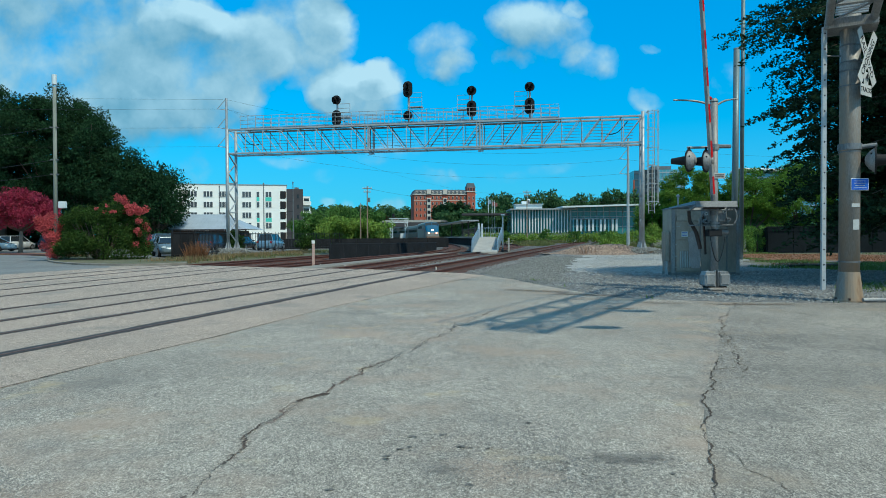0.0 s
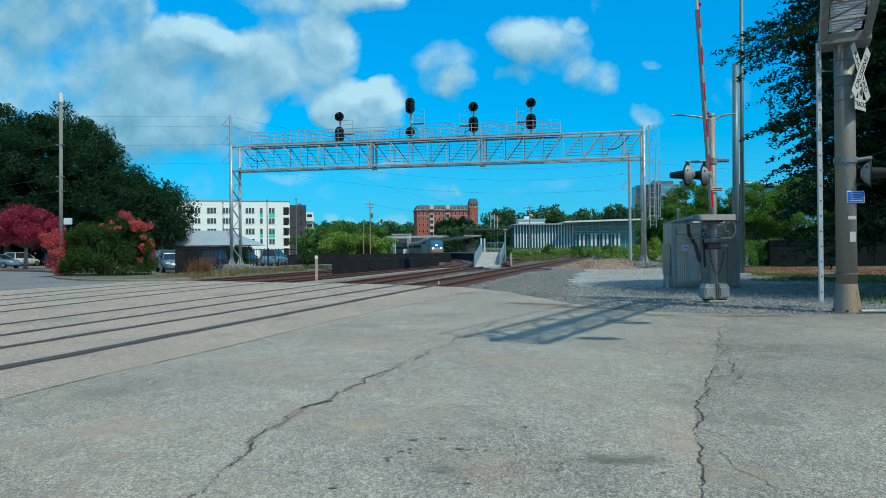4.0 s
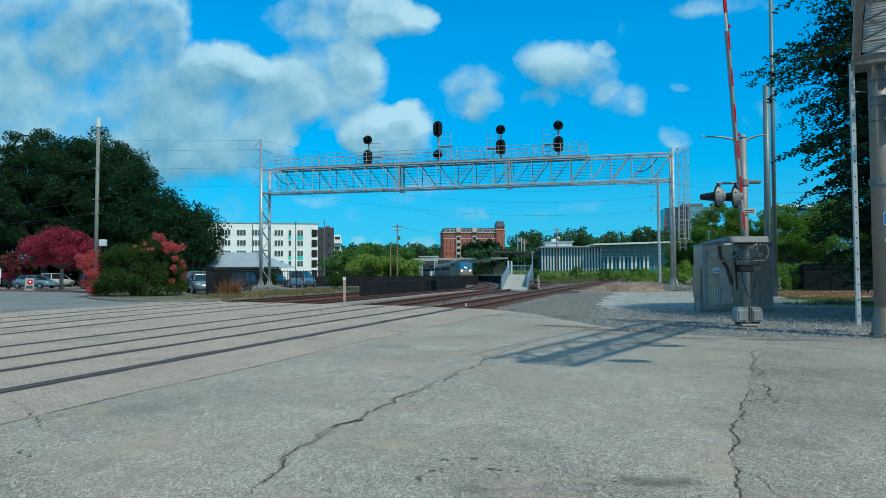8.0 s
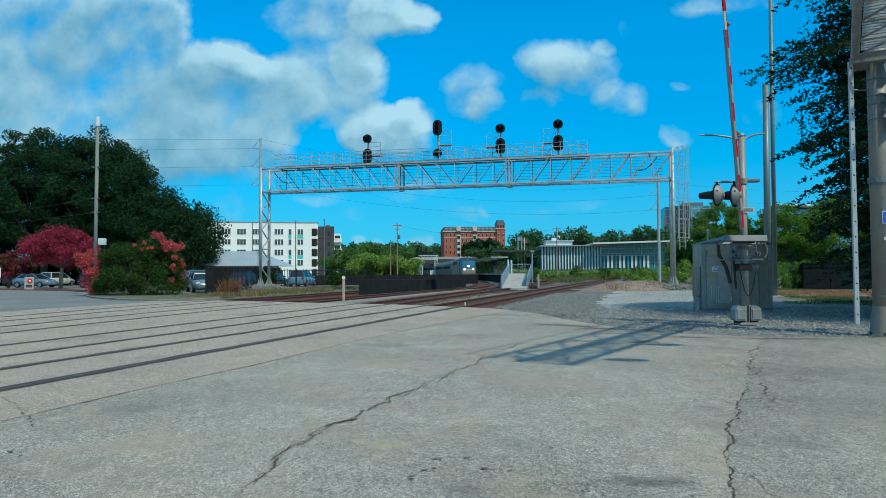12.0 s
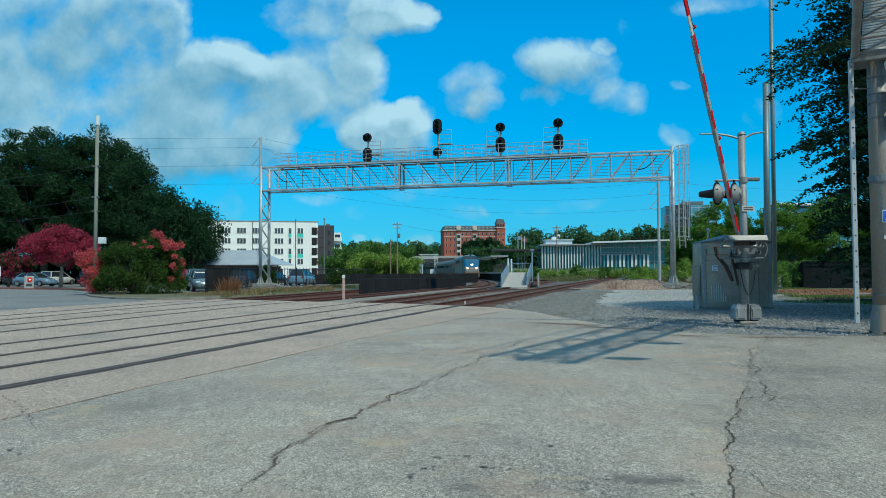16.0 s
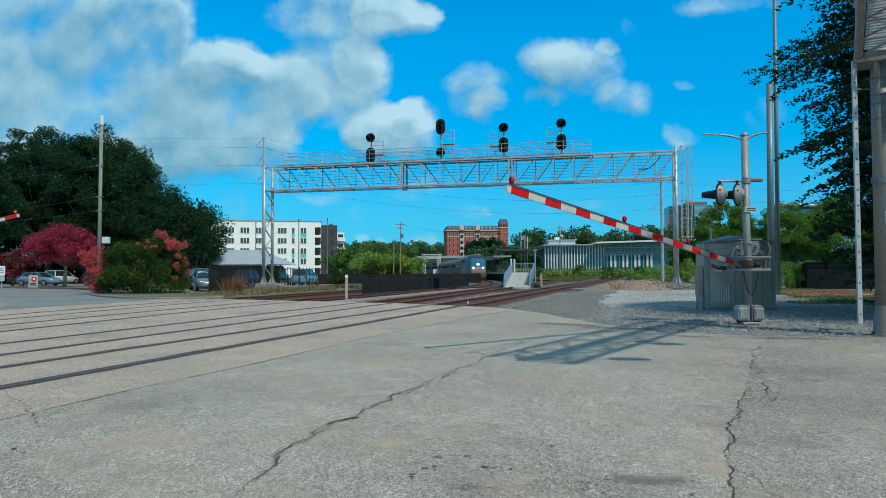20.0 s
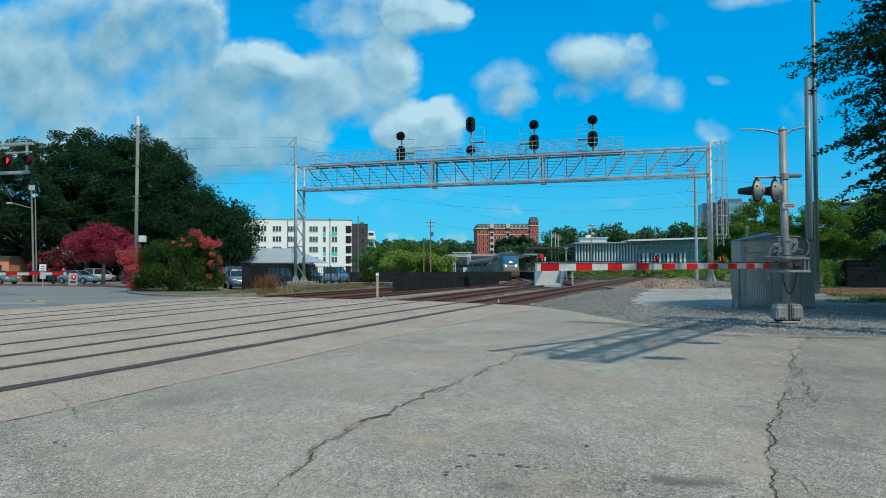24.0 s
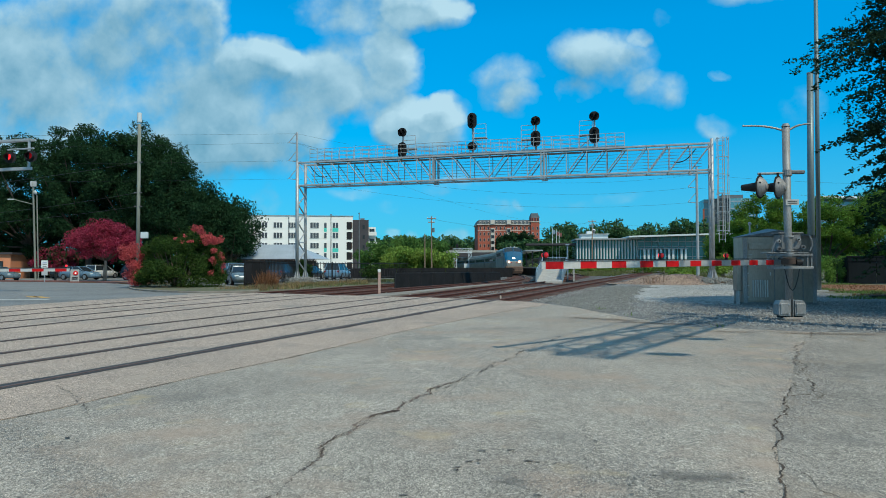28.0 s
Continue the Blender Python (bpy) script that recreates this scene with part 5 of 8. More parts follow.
    plate = part("number_plate", box(B(), (0.06, -0.10, 2.75), (0.30, 0.012, 0.13)), PLATE, t, "small pale identification plate")
    for k in range(2):
        part("plate_bar", box(B(), (0.06, -0.109, 2.772 - 0.045 * k), (0.22, 0.004, 0.018)), BLACK, plate)


def build_gate_arm(name, label, at, direction, length, width=0.112):
    """A striped arm along local +X, turning about local Y at its pivot."""
    t = thing(name, label, "gate arm", at, math.degrees(math.atan2(direction[1], direction[0])))
    x = 0.95
    part("arm_root", box(B(), (0.72, 0, 0), (0.50, 0.06, 0.12), bevel=0.01), GALV_DARK, t)
    n = int((length - 0.09 - x) / PITCH)
    first = length - 0.09 - n * PITCH
    part("arm_tip", box(B(), (length - 0.045, 0, 0), (0.09, 0.03, width)), WHITE_REFLECT, t)
    part("arm_sleeve", box(B(), ((x + first) / 2, 0, 0), (first - x, 0.045, width * 0.95)), GALV, t)
    for k in range(n):
        x0 = first + k * PITCH
        w = width * (1.0 if k > n - 9 else 0.94)
        red = (n - 1 - k) % 2 == 0
        part("stripe", box(B(), (x0 + PITCH / 2, 0, 0), (PITCH, 0.03 if k > n - 9 else 0.076, w)), RED_REFLECT if red else (WHITE_REFLECT if k > n - 9 else GALV), t)
    lower = first + (n - 8) * PITCH
    part("arm_tube", box(B(), ((x + lower) / 2, 0, 0), (lower - x, 0.07, width * 1.02), bevel=0.006), GALV_WORN, t, "grey aluminium tube of the lower arm")
    part("arm_edge", box(B(), (length / 2 + 0.5, 0, width / 2 + 0.006), (length - 1.0, 0.05, 0.012)), GALV_DARK, t)
    part("arm_cable", tube(B(), (1.0, 0.0, width / 2 + 0.025), (length - 0.1, 0.0, width / 2 + 0.025), 0.009, seg=5), BLACK, t)
    for xx in (length - 0.10, length - 3.35, length - 5.9):
        base = part("arm_light", box(B(), (xx, 0, width / 2 + 0.03), (0.05, 0.05, 0.06), bevel=0.008), BLACK, t, "red arm light")
        zc = width / 2 + 0.095
        part("lamp_body", tube(B(), (xx, -0.018, zc), (xx, 0.018, zc), 0.046, seg=16), BLACK, base)
        for sy in (-1, 1):
            bm = tube(B(), (xx, sy * 0.018, zc), (xx, sy * 0.036, zc), 0.043, 0.036, 16)
            tube(bm, (xx, sy * 0.036, zc), (xx, sy * 0.048, zc), 0.036, 0.018, 16)
            part("lamp_face", bm, RED_LENS if sy > 0 else RED_LIT, base)
    # counterweight bars on either side of the mast
    part("side_bar", box(B(), (-0.02, -0.26, 0), (0.95, 0.03, 0.09), bevel=0.006), TRAIN_DARK, t)
    part("link_bar", pipe(B(), [(0.60, -0.60, -0.02), (0.34, -0.59, -0.03), (0.05, -0.45, -0.02), (-0.36, -0.38, 0.0)], 0.05, 6), TRAIN_DARK, t)
    bm = B()
    pts = [(-0.86, -0.62), (-0.80, -0.68), (0.0, -0.68), (0.06, -0.62), (0.06, -0.46), (0.0, -0.42), (-0.80, -0.42), (-0.86, -0.48)]
    prism(bm, pts, 0.03, 0.09)
    bmesh.ops.recalc_face_normals(bm, faces=bm.faces[:])
    part("counterweight", bm, GALV_WORN, t, "thick blue-grey counterweight plate")
    return t


def build_cabinet():
    """Aluminium signal cabinet with a low peaked roof and louvred door."""
    W, D, H = 2.28, 0.95, 2.22
    t = thing("signal_cabinet", "grey aluminium railway signal cabinet with louvred door", "signal cabinet", (9.80, 23.36, 0), -3)
    part("body", box(B(), (0, 0, H / 2 + 0.03), (W, D, H - 0.06), bevel=0.015), CABINET, t)
    for x in (-W / 2 + 0.07, W / 2 - 0.06):
        part("corner_trim", box(B(), (x, -D / 2 - 0.012, H / 2), (0.12, 0.03, H - 0.12), bevel=0.006), GALV_WORN, t)
    bm = B()
    vs = [bm.verts.new(p) for p in ((-W / 2 - 0.05, -D / 2 - 0.06, H), (W / 2 + 0.05, -D / 2 - 0.06, H), (0.0, -D / 2 - 0.06, H + 0.20),
                                    (-W / 2 - 0.05, D / 2 + 0.06, H), (W / 2 + 0.05, D / 2 + 0.06, H), (0.0, D / 2 + 0.06, H + 0.30))]
    for f in ((0, 1, 2), (5, 4, 3), (0, 2, 5, 3), (2, 1, 4, 5), (1, 0, 3, 4)):
        bm.faces.new([vs[i] for i in f])
    part("roof", bm, GALV_DARK, t, "low peaked sheet roof")
    part("plinth", box(B(), (0, 0, 0.03), (W + 0.03, D + 0.03, 0.10)), GALV_DARK, t)
    door = part("door", box(B(), (-0.62, -D / 2 - 0.015, 0.62), (0.74, 0.03, 1.02), bevel=0.006), CABINET, t)
    up = part("door", box(B(), (-0.60, -D / 2 - 0.015, 1.50), (0.80, 0.03, 0.62), bevel=0.006), CABINET, t)
    part("drip_cap", box(B(), (-0.58, -D / 2 - 0.05, 1.90), (0.80, 0.10, 0.20), bevel=0.008), CABINET, t)
    for k in range(7):
        part("louvre", box(B(), (-0.84 + k * 0.075, -D / 2 - 0.045, 0.52), (0.04, 0.03, 0.56), bevel=0.008), PLATE, door)
    for z in (0.25, 0.62, 1.02):
        part("hinge", tube(B(), (-1.01, -D / 2 - 0.035, z), (-0.97, -D / 2 - 0.035, z), 0.02, seg=8), GALV, door)
    part("handle", box(B(), (-0.30, -D / 2 - 0.05, 1.00), (0.03, 0.05, 0.12), bevel=0.008), GALV, door)
    part("handle", box(B(), (-0.92, -D / 2 - 0.05, 1.62), (0.10, 0.04, 0.03), bevel=0.008), GALV, up)
    lab = part("notice", box(B(), (-0.70, -D / 2 - 0.034, 1.36), (0.22, 0.006, 0.18)), WHITE, up, "white and blue warning notice")
    for k in range(3):
        part("notice_bar", box(B(), (-0.70, -D / 2 - 0.039, 1.41 - k * 0.045), (0.17, 0.004, 0.018)), BLUE_SIGN, lab)
    for x in (-0.16, 0.32, 0.72, W / 2 - 0.03, -W / 2 + 0.03):
        part("panel_seam", box(B(), (x, -D / 2 - 0.008, 1.02), (0.035, 0.016, 1.9)), GALV_DARK, t)
    part("side_box", box(B(), (-W / 2 - 0.08, -0.15, 0.95), (0.16, 0.4, 1.0), bevel=0.01), CABINET, t)
    for y in (-0.30, -0.12):
        part("conduit", tube(B(), (-W / 2 - 0.08, y, 0.0), (-W / 2 - 0.08, y, 0.5), 0.03, seg=8), GALV, t)
    part("vent_pipe", tube(B(), (-0.72, 0.1, H), (-0.72, 0.1, H + 0.42), 0.03, seg=8), GALV, t)
    part("vent_cap", ball(B(), (-0.72, 0.1, H + 0.45), 0.06), GALV, t)


def letters(body, size, parent, m, mt, depth=0.003, name="lettering"):
    cu = bpy.data.curves.new(name, "FONT")
    cu.body, cu.size, cu.extrude = body, size, depth
    cu.align_x, cu.align_y = "CENTER", "CENTER"
    tmp = bpy.data.objects.new(name, cu)
    scene.collection.objects.link(tmp)
    dg = bpy.context.evaluated_depsgraph_get()
    me = bpy.data.meshes.new_from_object(tmp.evaluated_get(dg))
    bpy.data.objects.remove(tmp)
    me.materials.clear()
    ob = part_mesh(name, me, mt, parent)
    ob.matrix_basis = m
    return ob


CANT_AT = Vector((8.70, 13.6, 0))
CANT_DIR = Vector((-0.50, -0.866, 0))


def build_cantilever():
    """Thick cantilever mast with a two-armed lattice boom over the road."""
    t = thing("cantilever_signal", "thick weathered steel cantilever signal mast beside the road", "signal mast", tuple(CANT_AT))
    part("mast", tube(B(), (0, 0, 0.02), (0, 0, 6.75), 0.19, 0.185, 28), MAST_STEEL, t, smooth=True)
    flare = part("flared_base", tube(B(), (0, 0, 0.0), (0, 0, 0.58), 0.262, 0.192, 28), MAST_STEEL, t, "rust-streaked flared base")
    part("base_plate", tube(B(), (0, 0, -0.01), (0, 0, 0.035), 0.285, seg=28), MAST_STEEL, flare)
    for k in range(6):
        an = k * 1.047
        part("anchor_nut", tube(B(), (0.27 * math.cos(an), 0.27 * math.sin(an), 0.03), (0.27 * math.cos(an), 0.27 * math.sin(an), 0.07), 0.022, seg=6), TRAIN_DARK, flare)
    for z in (0.77, 2.95, 4.25, 4.55, 4.72, 5.05):
        part("strap", tube(B(), (0, 0, z), (0, 0, z + 0.025), 0.197, seg=28), GALV_DARK, t)
    # ladder seen from its edge
    lad = part("ladder", box(B(), (-0.53, 0, 2.83), (0.085, 0.05, 5.2)), GALV, t, "galvanised ladder on stand-off brackets")
    part("stile", box(B(), (-0.31, 0.37, 2.83), (0.085, 0.05, 5.2)), GALV, lad)
    for k in range(17):
        z = 0.42 + k * 0.305
        part("rung", tube(B(), (-0.535, -0.03, z), (-0.31, 0.37, z), 0.017, seg=8), BLACK, lad)
    for z in (0.79, 4.87):
        part("ladder_bracket", tube(B(), (-0.53, 0.02, z), (-0.1, 0.02, z), 0.016, seg=8), GALV_DARK, t)
    part("label_plate", box(B(), (0.0, -0.192, 1.90), (0.16, 0.012, 0.07)), PLATE, t, "small faded label")
    part("label_plate", box(B(), (0.01, -0.192, 1.52), (0.12, 0.012, 0.20)), PLATE, t, "small faded label")
    # boom: two round lower chords, two upper, lattice and deck
    ang = math.degrees(math.atan2(CANT_DIR.y, CANT_DIR.x))
    boom = part("boom", box(B(), (0, 0, 5.47), (0.66, 0.92, 0.19), bevel=0.01, rz=0), GALV_WORN, t, "two-armed lattice boom with a plate deck")
    boom.matrix_basis = pose(0, 0, 0, 0, 0, ang)
    L = 8.6
    for y in (-0.38, 0.38):
        part("boom_chord", tube(B(), (0.2, y, 5.50), (L, y, 5.95), 0.075, seg=12), GALV_WORN, boom)
        part("boom_chord", tube(B(), (0.2, y, 6.55), (L, y, 6.70), 0.060, seg=12), GALV_WORN, boom)
        for k in range(9):
            x0, x1 = 0.3 + k * 0.92, 0.3 + (k + 1) * 0.92
            part("boom_web", tube(B(), (x0, y, 5.5 + 0.45 * x0 / L if k % 2 else 6.57), (x1, y, 6.57 if k % 2 else 5.5 + 0.45 * x1 / L), 0.035, seg=8), GALV_WORN, boom)
    for k in range(10):
        x = 0.3 + k * 0.92
        part("boom_cross", tube(B(), (x, -0.36, 5.50 + 0.45 * x / L), (x, 0.36, 5.50 + 0.45 * x / L), 0.03, seg=8), GALV_WORN, boom)
        if k < 9:
            part("boom_brace", tube(B(), (x, -0.36, 5.50 + 0.45 * x / L), (x + 0.92, 0.36, 5.50 + 0.45 * (x + 0.92) / L), 0.022, seg=6), GALV_WORN, boom)
    for k in range(60):
        x = 0.35 + k * 0.138
        part("grating_bar", box(B(), (x, 0, 5.60 + 0.45 * x / L), (0.045, 0.56, 0.03), ry=-3), GALV, boom)
    for y in (-0.38, 0.38):
        part("boom_rail", tube(B(), (0.6, y, 7.35), (L, y, 7.45), 0.022, seg=6), GALV, boom)
        for k in range(5):
            part("boom_stanchion", tube(B(), (0.8 + k * 1.9, y, 6.6), (0.8 + k * 1.9, y, 7.38), 0.022, seg=6), GALV, boom)
    for x in (5.2, 7.6):
        for dy in (-0.75, 0.75):
            part("boom_light", tube(B(), (x, dy, 5.72), (x + 0.02, dy * 1.02, 5.72), 0.30, seg=24), BLACK, boom, "black flashing-light background")
    part("cap_flange", tube(B(), (0, 0, 6.70), (0, 0, 6.78), 0.24, seg=28), GALV, t)
    # crossed sign and plates on the mast
    m = pose(0.13, -0.31, 4.72, 0, 0, 35)
    sign = thing("crossbuck", "white crossed railroad sign with black lettering", "road sign", tuple(CANT_AT))
    for an, word in ((54, "CROSSING"), (-54, "RAILROAD")):
        off = -0.012 if an > 0 else 0.0
        bl = part("blade", box(B(), (0, off, 0), (1.22, 0.008, 0.215)), WHITE_REFLECT, sign)
        bl.matrix_basis = m @ pose(0, 0, 0.05, 0, -an, 0)
        letters(word, 0.185, bl, pose(0, off - 0.006, -0.01, 90, 0, 0), BLACK)
    dg = part("digit_plate", box(B(), (0, 0, 0), (0.20, 0.008, 0.24)), WHITE_REFLECT, sign)
    dg.matrix_basis = m @ pose(0, 0.012, -0.36, 0, 0, 0)
    letters("4", 0.22, dg, pose(0, -0.02, 0, 90, 0, 0), BLACK)
    pl = part("count_plate", box(B(), (0, 0, 0), (0.50, 0.008, 0.22)), WHITE_REFLECT, sign, "white plate with the track count")
    pl.matrix_basis = m @ pose(0, 0.012, -0.59, 0, 0, 0)
    letters("TRACKS", 0.135, pl, pose(0, -0.006, 0, 90, 0, 0), BLACK)
    part("sign_post", box(B(), (0.10, -0.10, 4.75), (0.16, 0.05, 0.05), rz=-30), GALV, sign)
    bs = thing("notice_sign", "small blue enamel notice strapped to the steel mast", "sign", tuple(CANT_AT))
    plate = part("plate", box(B(), (0.07, -0.205, 2.31), (0.36, 0.012, 0.24), bevel=0.004), WHITE, bs)
    part("face", box(B(), (0.07, -0.213, 2.31), (0.335, 0.008, 0.215)), BLUE_SIGN, bs)
    for k, w in enumerate((0.22, 0.25, 0.19, 0.26)):
        part("text_bar", box(B(), (0.07, -0.219, 2.375 - k * 0.045), (w, 0.004, 0.010)), PLATE, bs)
    # side light pair
    part("light_bracket", tube(B(), (0.12, -0.12, 3.05), (0.40, -0.22, 3.08), 0.045, seg=10), GALV_DARK, t)
    part("bracket_hub", tube(B(), (0, 0, 3.0), (0, 0, 3.12), 0.215, seg=24), GALV_DARK, t)
    face = (0.85, -0.53, 0)
    lamp_unit(t, (0.36, -0.24, 2.78), face)
    lamp_unit(t, (1.0, -0.1, 2.72), face)


def build_far_cantilever():
    """The like signal for the other carriageway, far to the left."""
    t = thing("cantilever_signal", "grey cantilever boom with red flashing lights over the road", "signal mast", (-28.9, 35.3, 0))
    part("mast", tube(B(), (0, 0, 0), (0, 0, 7.9), 0.19, seg=18), GALV, t)
    k = 0.85
    for y, z, w in ((-0.75, 7.28, 0.18), (-0.75, 9.02, 0.14), (-0.35, 9.05, 0.11)):
        part("boom_chord", box(B(), (3.6 * k, y * k, 1.27 + (z - 1.27) * k), (7.3 * k, w, w * 0.8), rz=-11.5), GALV, t)
    for f in (0.15, 0.5, 0.97):
        part("boom_post", box(B(), (7.25 * f * k, -1.5 * f * k, 7.12), (0.1, 0.08, 1.48)), GALV, t)
    for x, lens in ((5.85, RED_LIT), (7.35, RED_LENS)):
        c = Vector((x * k, (-1.75 + (7.35 - x) * 0.2) * k, 6.95))
        bl = part("light_background", tube(B(), c, c + Vector((0.01, -0.03, 0)), 0.29, seg=26), BLACK, t)
        part("lens", tube(B(), c + Vector((0, -0.031, 0)), c + Vector((0, -0.05, 0)), 0.17, seg=20), lens, bl)
        part("hood", tube(B(), c + Vector((0, -0.03, 0)), c + Vector((0.05, -0.30, 0)), 0.19, 0.18, 18, caps=False), BLACK, bl)
    part("light_bar", tube(B(), (5.6 * k, -1.3 * k, 7.37), (7.5 * k, -1.72 * k, 7.37), 0.045, seg=8), GALV, t)


# ---- train ----
TRAIN_PATH = smooth_path(TRACKS[2], 0.5)
TRAIN_LEN = [0.0]
for _a, _b in zip(TRAIN_PATH, TRAIN_PATH[1:]):
    TRAIN_LEN.append(TRAIN_LEN[-1] + (_b - _a).length)


def along(s):
    """Place and heading (towards the crossing) at arc length s of the train's track."""
    i = max(1, min(len(TRAIN_PATH) - 2, int(s / 0.5)))
    f = (s - TRAIN_LEN[i]) / 0.5
    p = TRAIN_PATH[i].lerp(TRAIN_PATH[i + 1], max(0.0, min(1.0, f)))
    return p


def arc_at_y(y):
    return TRAIN_LEN[min(range(len(TRAIN_PATH)), key=lambda j: abs(TRAIN_PATH[j].y - y))]


def car_pose(front, length):
    a, b = along(front + length * 0.15), along(front + length * 0.85)
    c = (a + b) / 2
    d = a - b
    return pose(c.x, c.y, 0.01, 0, 0, math.degrees(math.atan2(-d.x, d.y)))


def bogie(parent, y):
    b = part("bogie", box(B(), (0, y, 0.62), (2.5, 3.4, 0.5), bevel=0.08), TRAIN_DARK, parent)
    for yy in (-1.25, 1.25):
        for x in (-0.75, 0.75):
            part("wheel", tube(B(), (x - 0.06, y + yy, 0.5), (x + 0.06, y + yy, 0.5), 0.5, seg=20), TRAIN_DARK, b)


def build_locomotive():
    """Diesel passenger locomotive, front towards +Y."""
    L = 21.0
    t = thing("locomotive", "blue and silver diesel passenger locomotive with lit headlights", "locomotive")
    half, w = L / 2, 1.55
    # cross-sections from the tail to the rounded, raked nose: y, half width, roof height
    rows = [(-half, w, 4.4), (half - 3.4, w, 4.4), (half - 2.35, w * 0.985, 4.32), (half - 1.55, w * 0.95, 3.72), (half - 0.95, w * 0.91, 2.98),
            (half - 0.40, w * 0.86, 2.42), (half - 0.08, w * 0.78, 2.12), (half, w * 0.62, 1.9)]
    bm = B()
    rings = []
    for y, hw, zt in rows:
        sh = min(0.5, (zt - 0.9) * 0.3)
        rings.append([bm.verts.new((x, y, z)) for x, z in ((-hw, 0.85), (-hw, zt - sh), (-hw * 0.93, zt - sh * 0.45), (-hw * 0.72, zt - sh * 0.1), (0, zt),
                                                           (hw * 0.72, zt - sh * 0.1), (hw * 0.93, zt - sh * 0.45), (hw, zt - sh), (hw, 0.85))])
    for k, (r0, r1) in enumerate(zip(rings, rings[1:])):
        for j in range(9):
            f = bm.faces.new((r0[j], r0[(j + 1) % 9], r1[(j + 1) % 9], r1[j]))
            c = f.calc_center_median()
            f.material_index = 2 if k == 2 and j in (2, 3, 4, 5) else 1 if c.z > 2.2 and k >= 1 else 0
    bm.faces.new(rings[0][::-1])
    bm.faces.new(rings[-1])
    bmesh.ops.recalc_face_normals(bm, faces=bm.faces[:])
    part("body", bm, [TRAIN_WHITE, TRAIN_BLUE, GLASS_DARK], t)
    part("windscreen_pillar", box(B(), (0, half - 1.93, 4.06), (0.12, 1.02, 0.08), rx=-37), TRAIN_BLUE, t)
    part("roof_band", box(B(), (0, -0.9, 4.32), (2.0, L - 6.0, 0.24), bevel=0.08), TRAIN_WHITE, t)
    for sx in (-1, 1):
        part("side_grille", box(B(), (sx * (w + 0.012), -3.0, 3.35), (0.03, L - 11.0, 0.55)), TRAIN_DARK, t, "dark air intake grille")
        part("stripe", box(B(), (sx * (w + 0.014), -0.8, 2.83), (0.03, L - 5.0, 0.10)), TRAIN_RED, t)
        part("cab_window", box(B(), (sx * (w + 0.01), half - 2.75, 3.2), (0.03, 0.9, 0.5)), GLASS_DARK, t)
        part("headlamp", tube(B(), (sx * 0.82, half - 0.45, 2.02), (sx * 0.82, half + 0.05, 2.02), 0.19, seg=18), WARM_DITCH, t, "lit ditch light")
        part("marker_lamp", tube(B(), (sx * 0.42, half - 0.08, 1.95), (sx * 0.42, half + 0.045, 1.95), 0.07, seg=12), RED_LENS, t)
        part("grab_rail", tube(B(), (sx * 1.30, half - 0.50, 1.35), (sx * 1.30, half - 0.50, 2.2), 0.03, seg=6), GALV, t)
    for x in (-0.11, 0.11):
        part("headlamp", tube(B(), (x, half - 1.0, 2.66), (x, half - 0.46, 2.64), 0.12, seg=16), WARM_LIT, t, "lit nose headlight")
    part("nose_plate", box(B(), (0, half - 0.06, 1.66), (2.3, 0.16, 0.62), bevel=0.04), TRAIN_WHITE, t, "silver-white lower nose plate")
    part("pilot", box(B(), (0, half - 0.30, 0.85), (2.85, 0.72, 1.0), bevel=0.12), TRAIN_BROWN, t, "rust-brown dusty pilot")
    part("plough", box(B(), (0, half + 0.08, 0.42), (2.5, 0.16, 0.46), rx=-18), TRAIN_BROWN, t)
    part("coupler", box(B(), (0, half + 0.2, 0.9), (0.3, 0.5, 0.28), bevel=0.04), TRAIN_DARK, t)
    part("fuel_tank", box(B(), (0, 0, 0.72), (2.6, 5.0, 0.6), bevel=0.15), TRAIN_DARK, t)
    for x in (-0.3, 0.3):
        part("horn", tube(B(), (x, half - 3.4, 4.45), (x, half - 2.9, 4.5), 0.06, 0.11, 10), GALV, t)
    for k in range(4):
        part("roof_fan", tube(B(), (0, -2 - k * 1.6, 4.40), (0, -2 - k * 1.6, 4.50), 0.6, seg=18), TRAIN_DARK, t)
    bogie(t, half - 4.2)
    bogie(t, -half + 4.2)
    return t, L


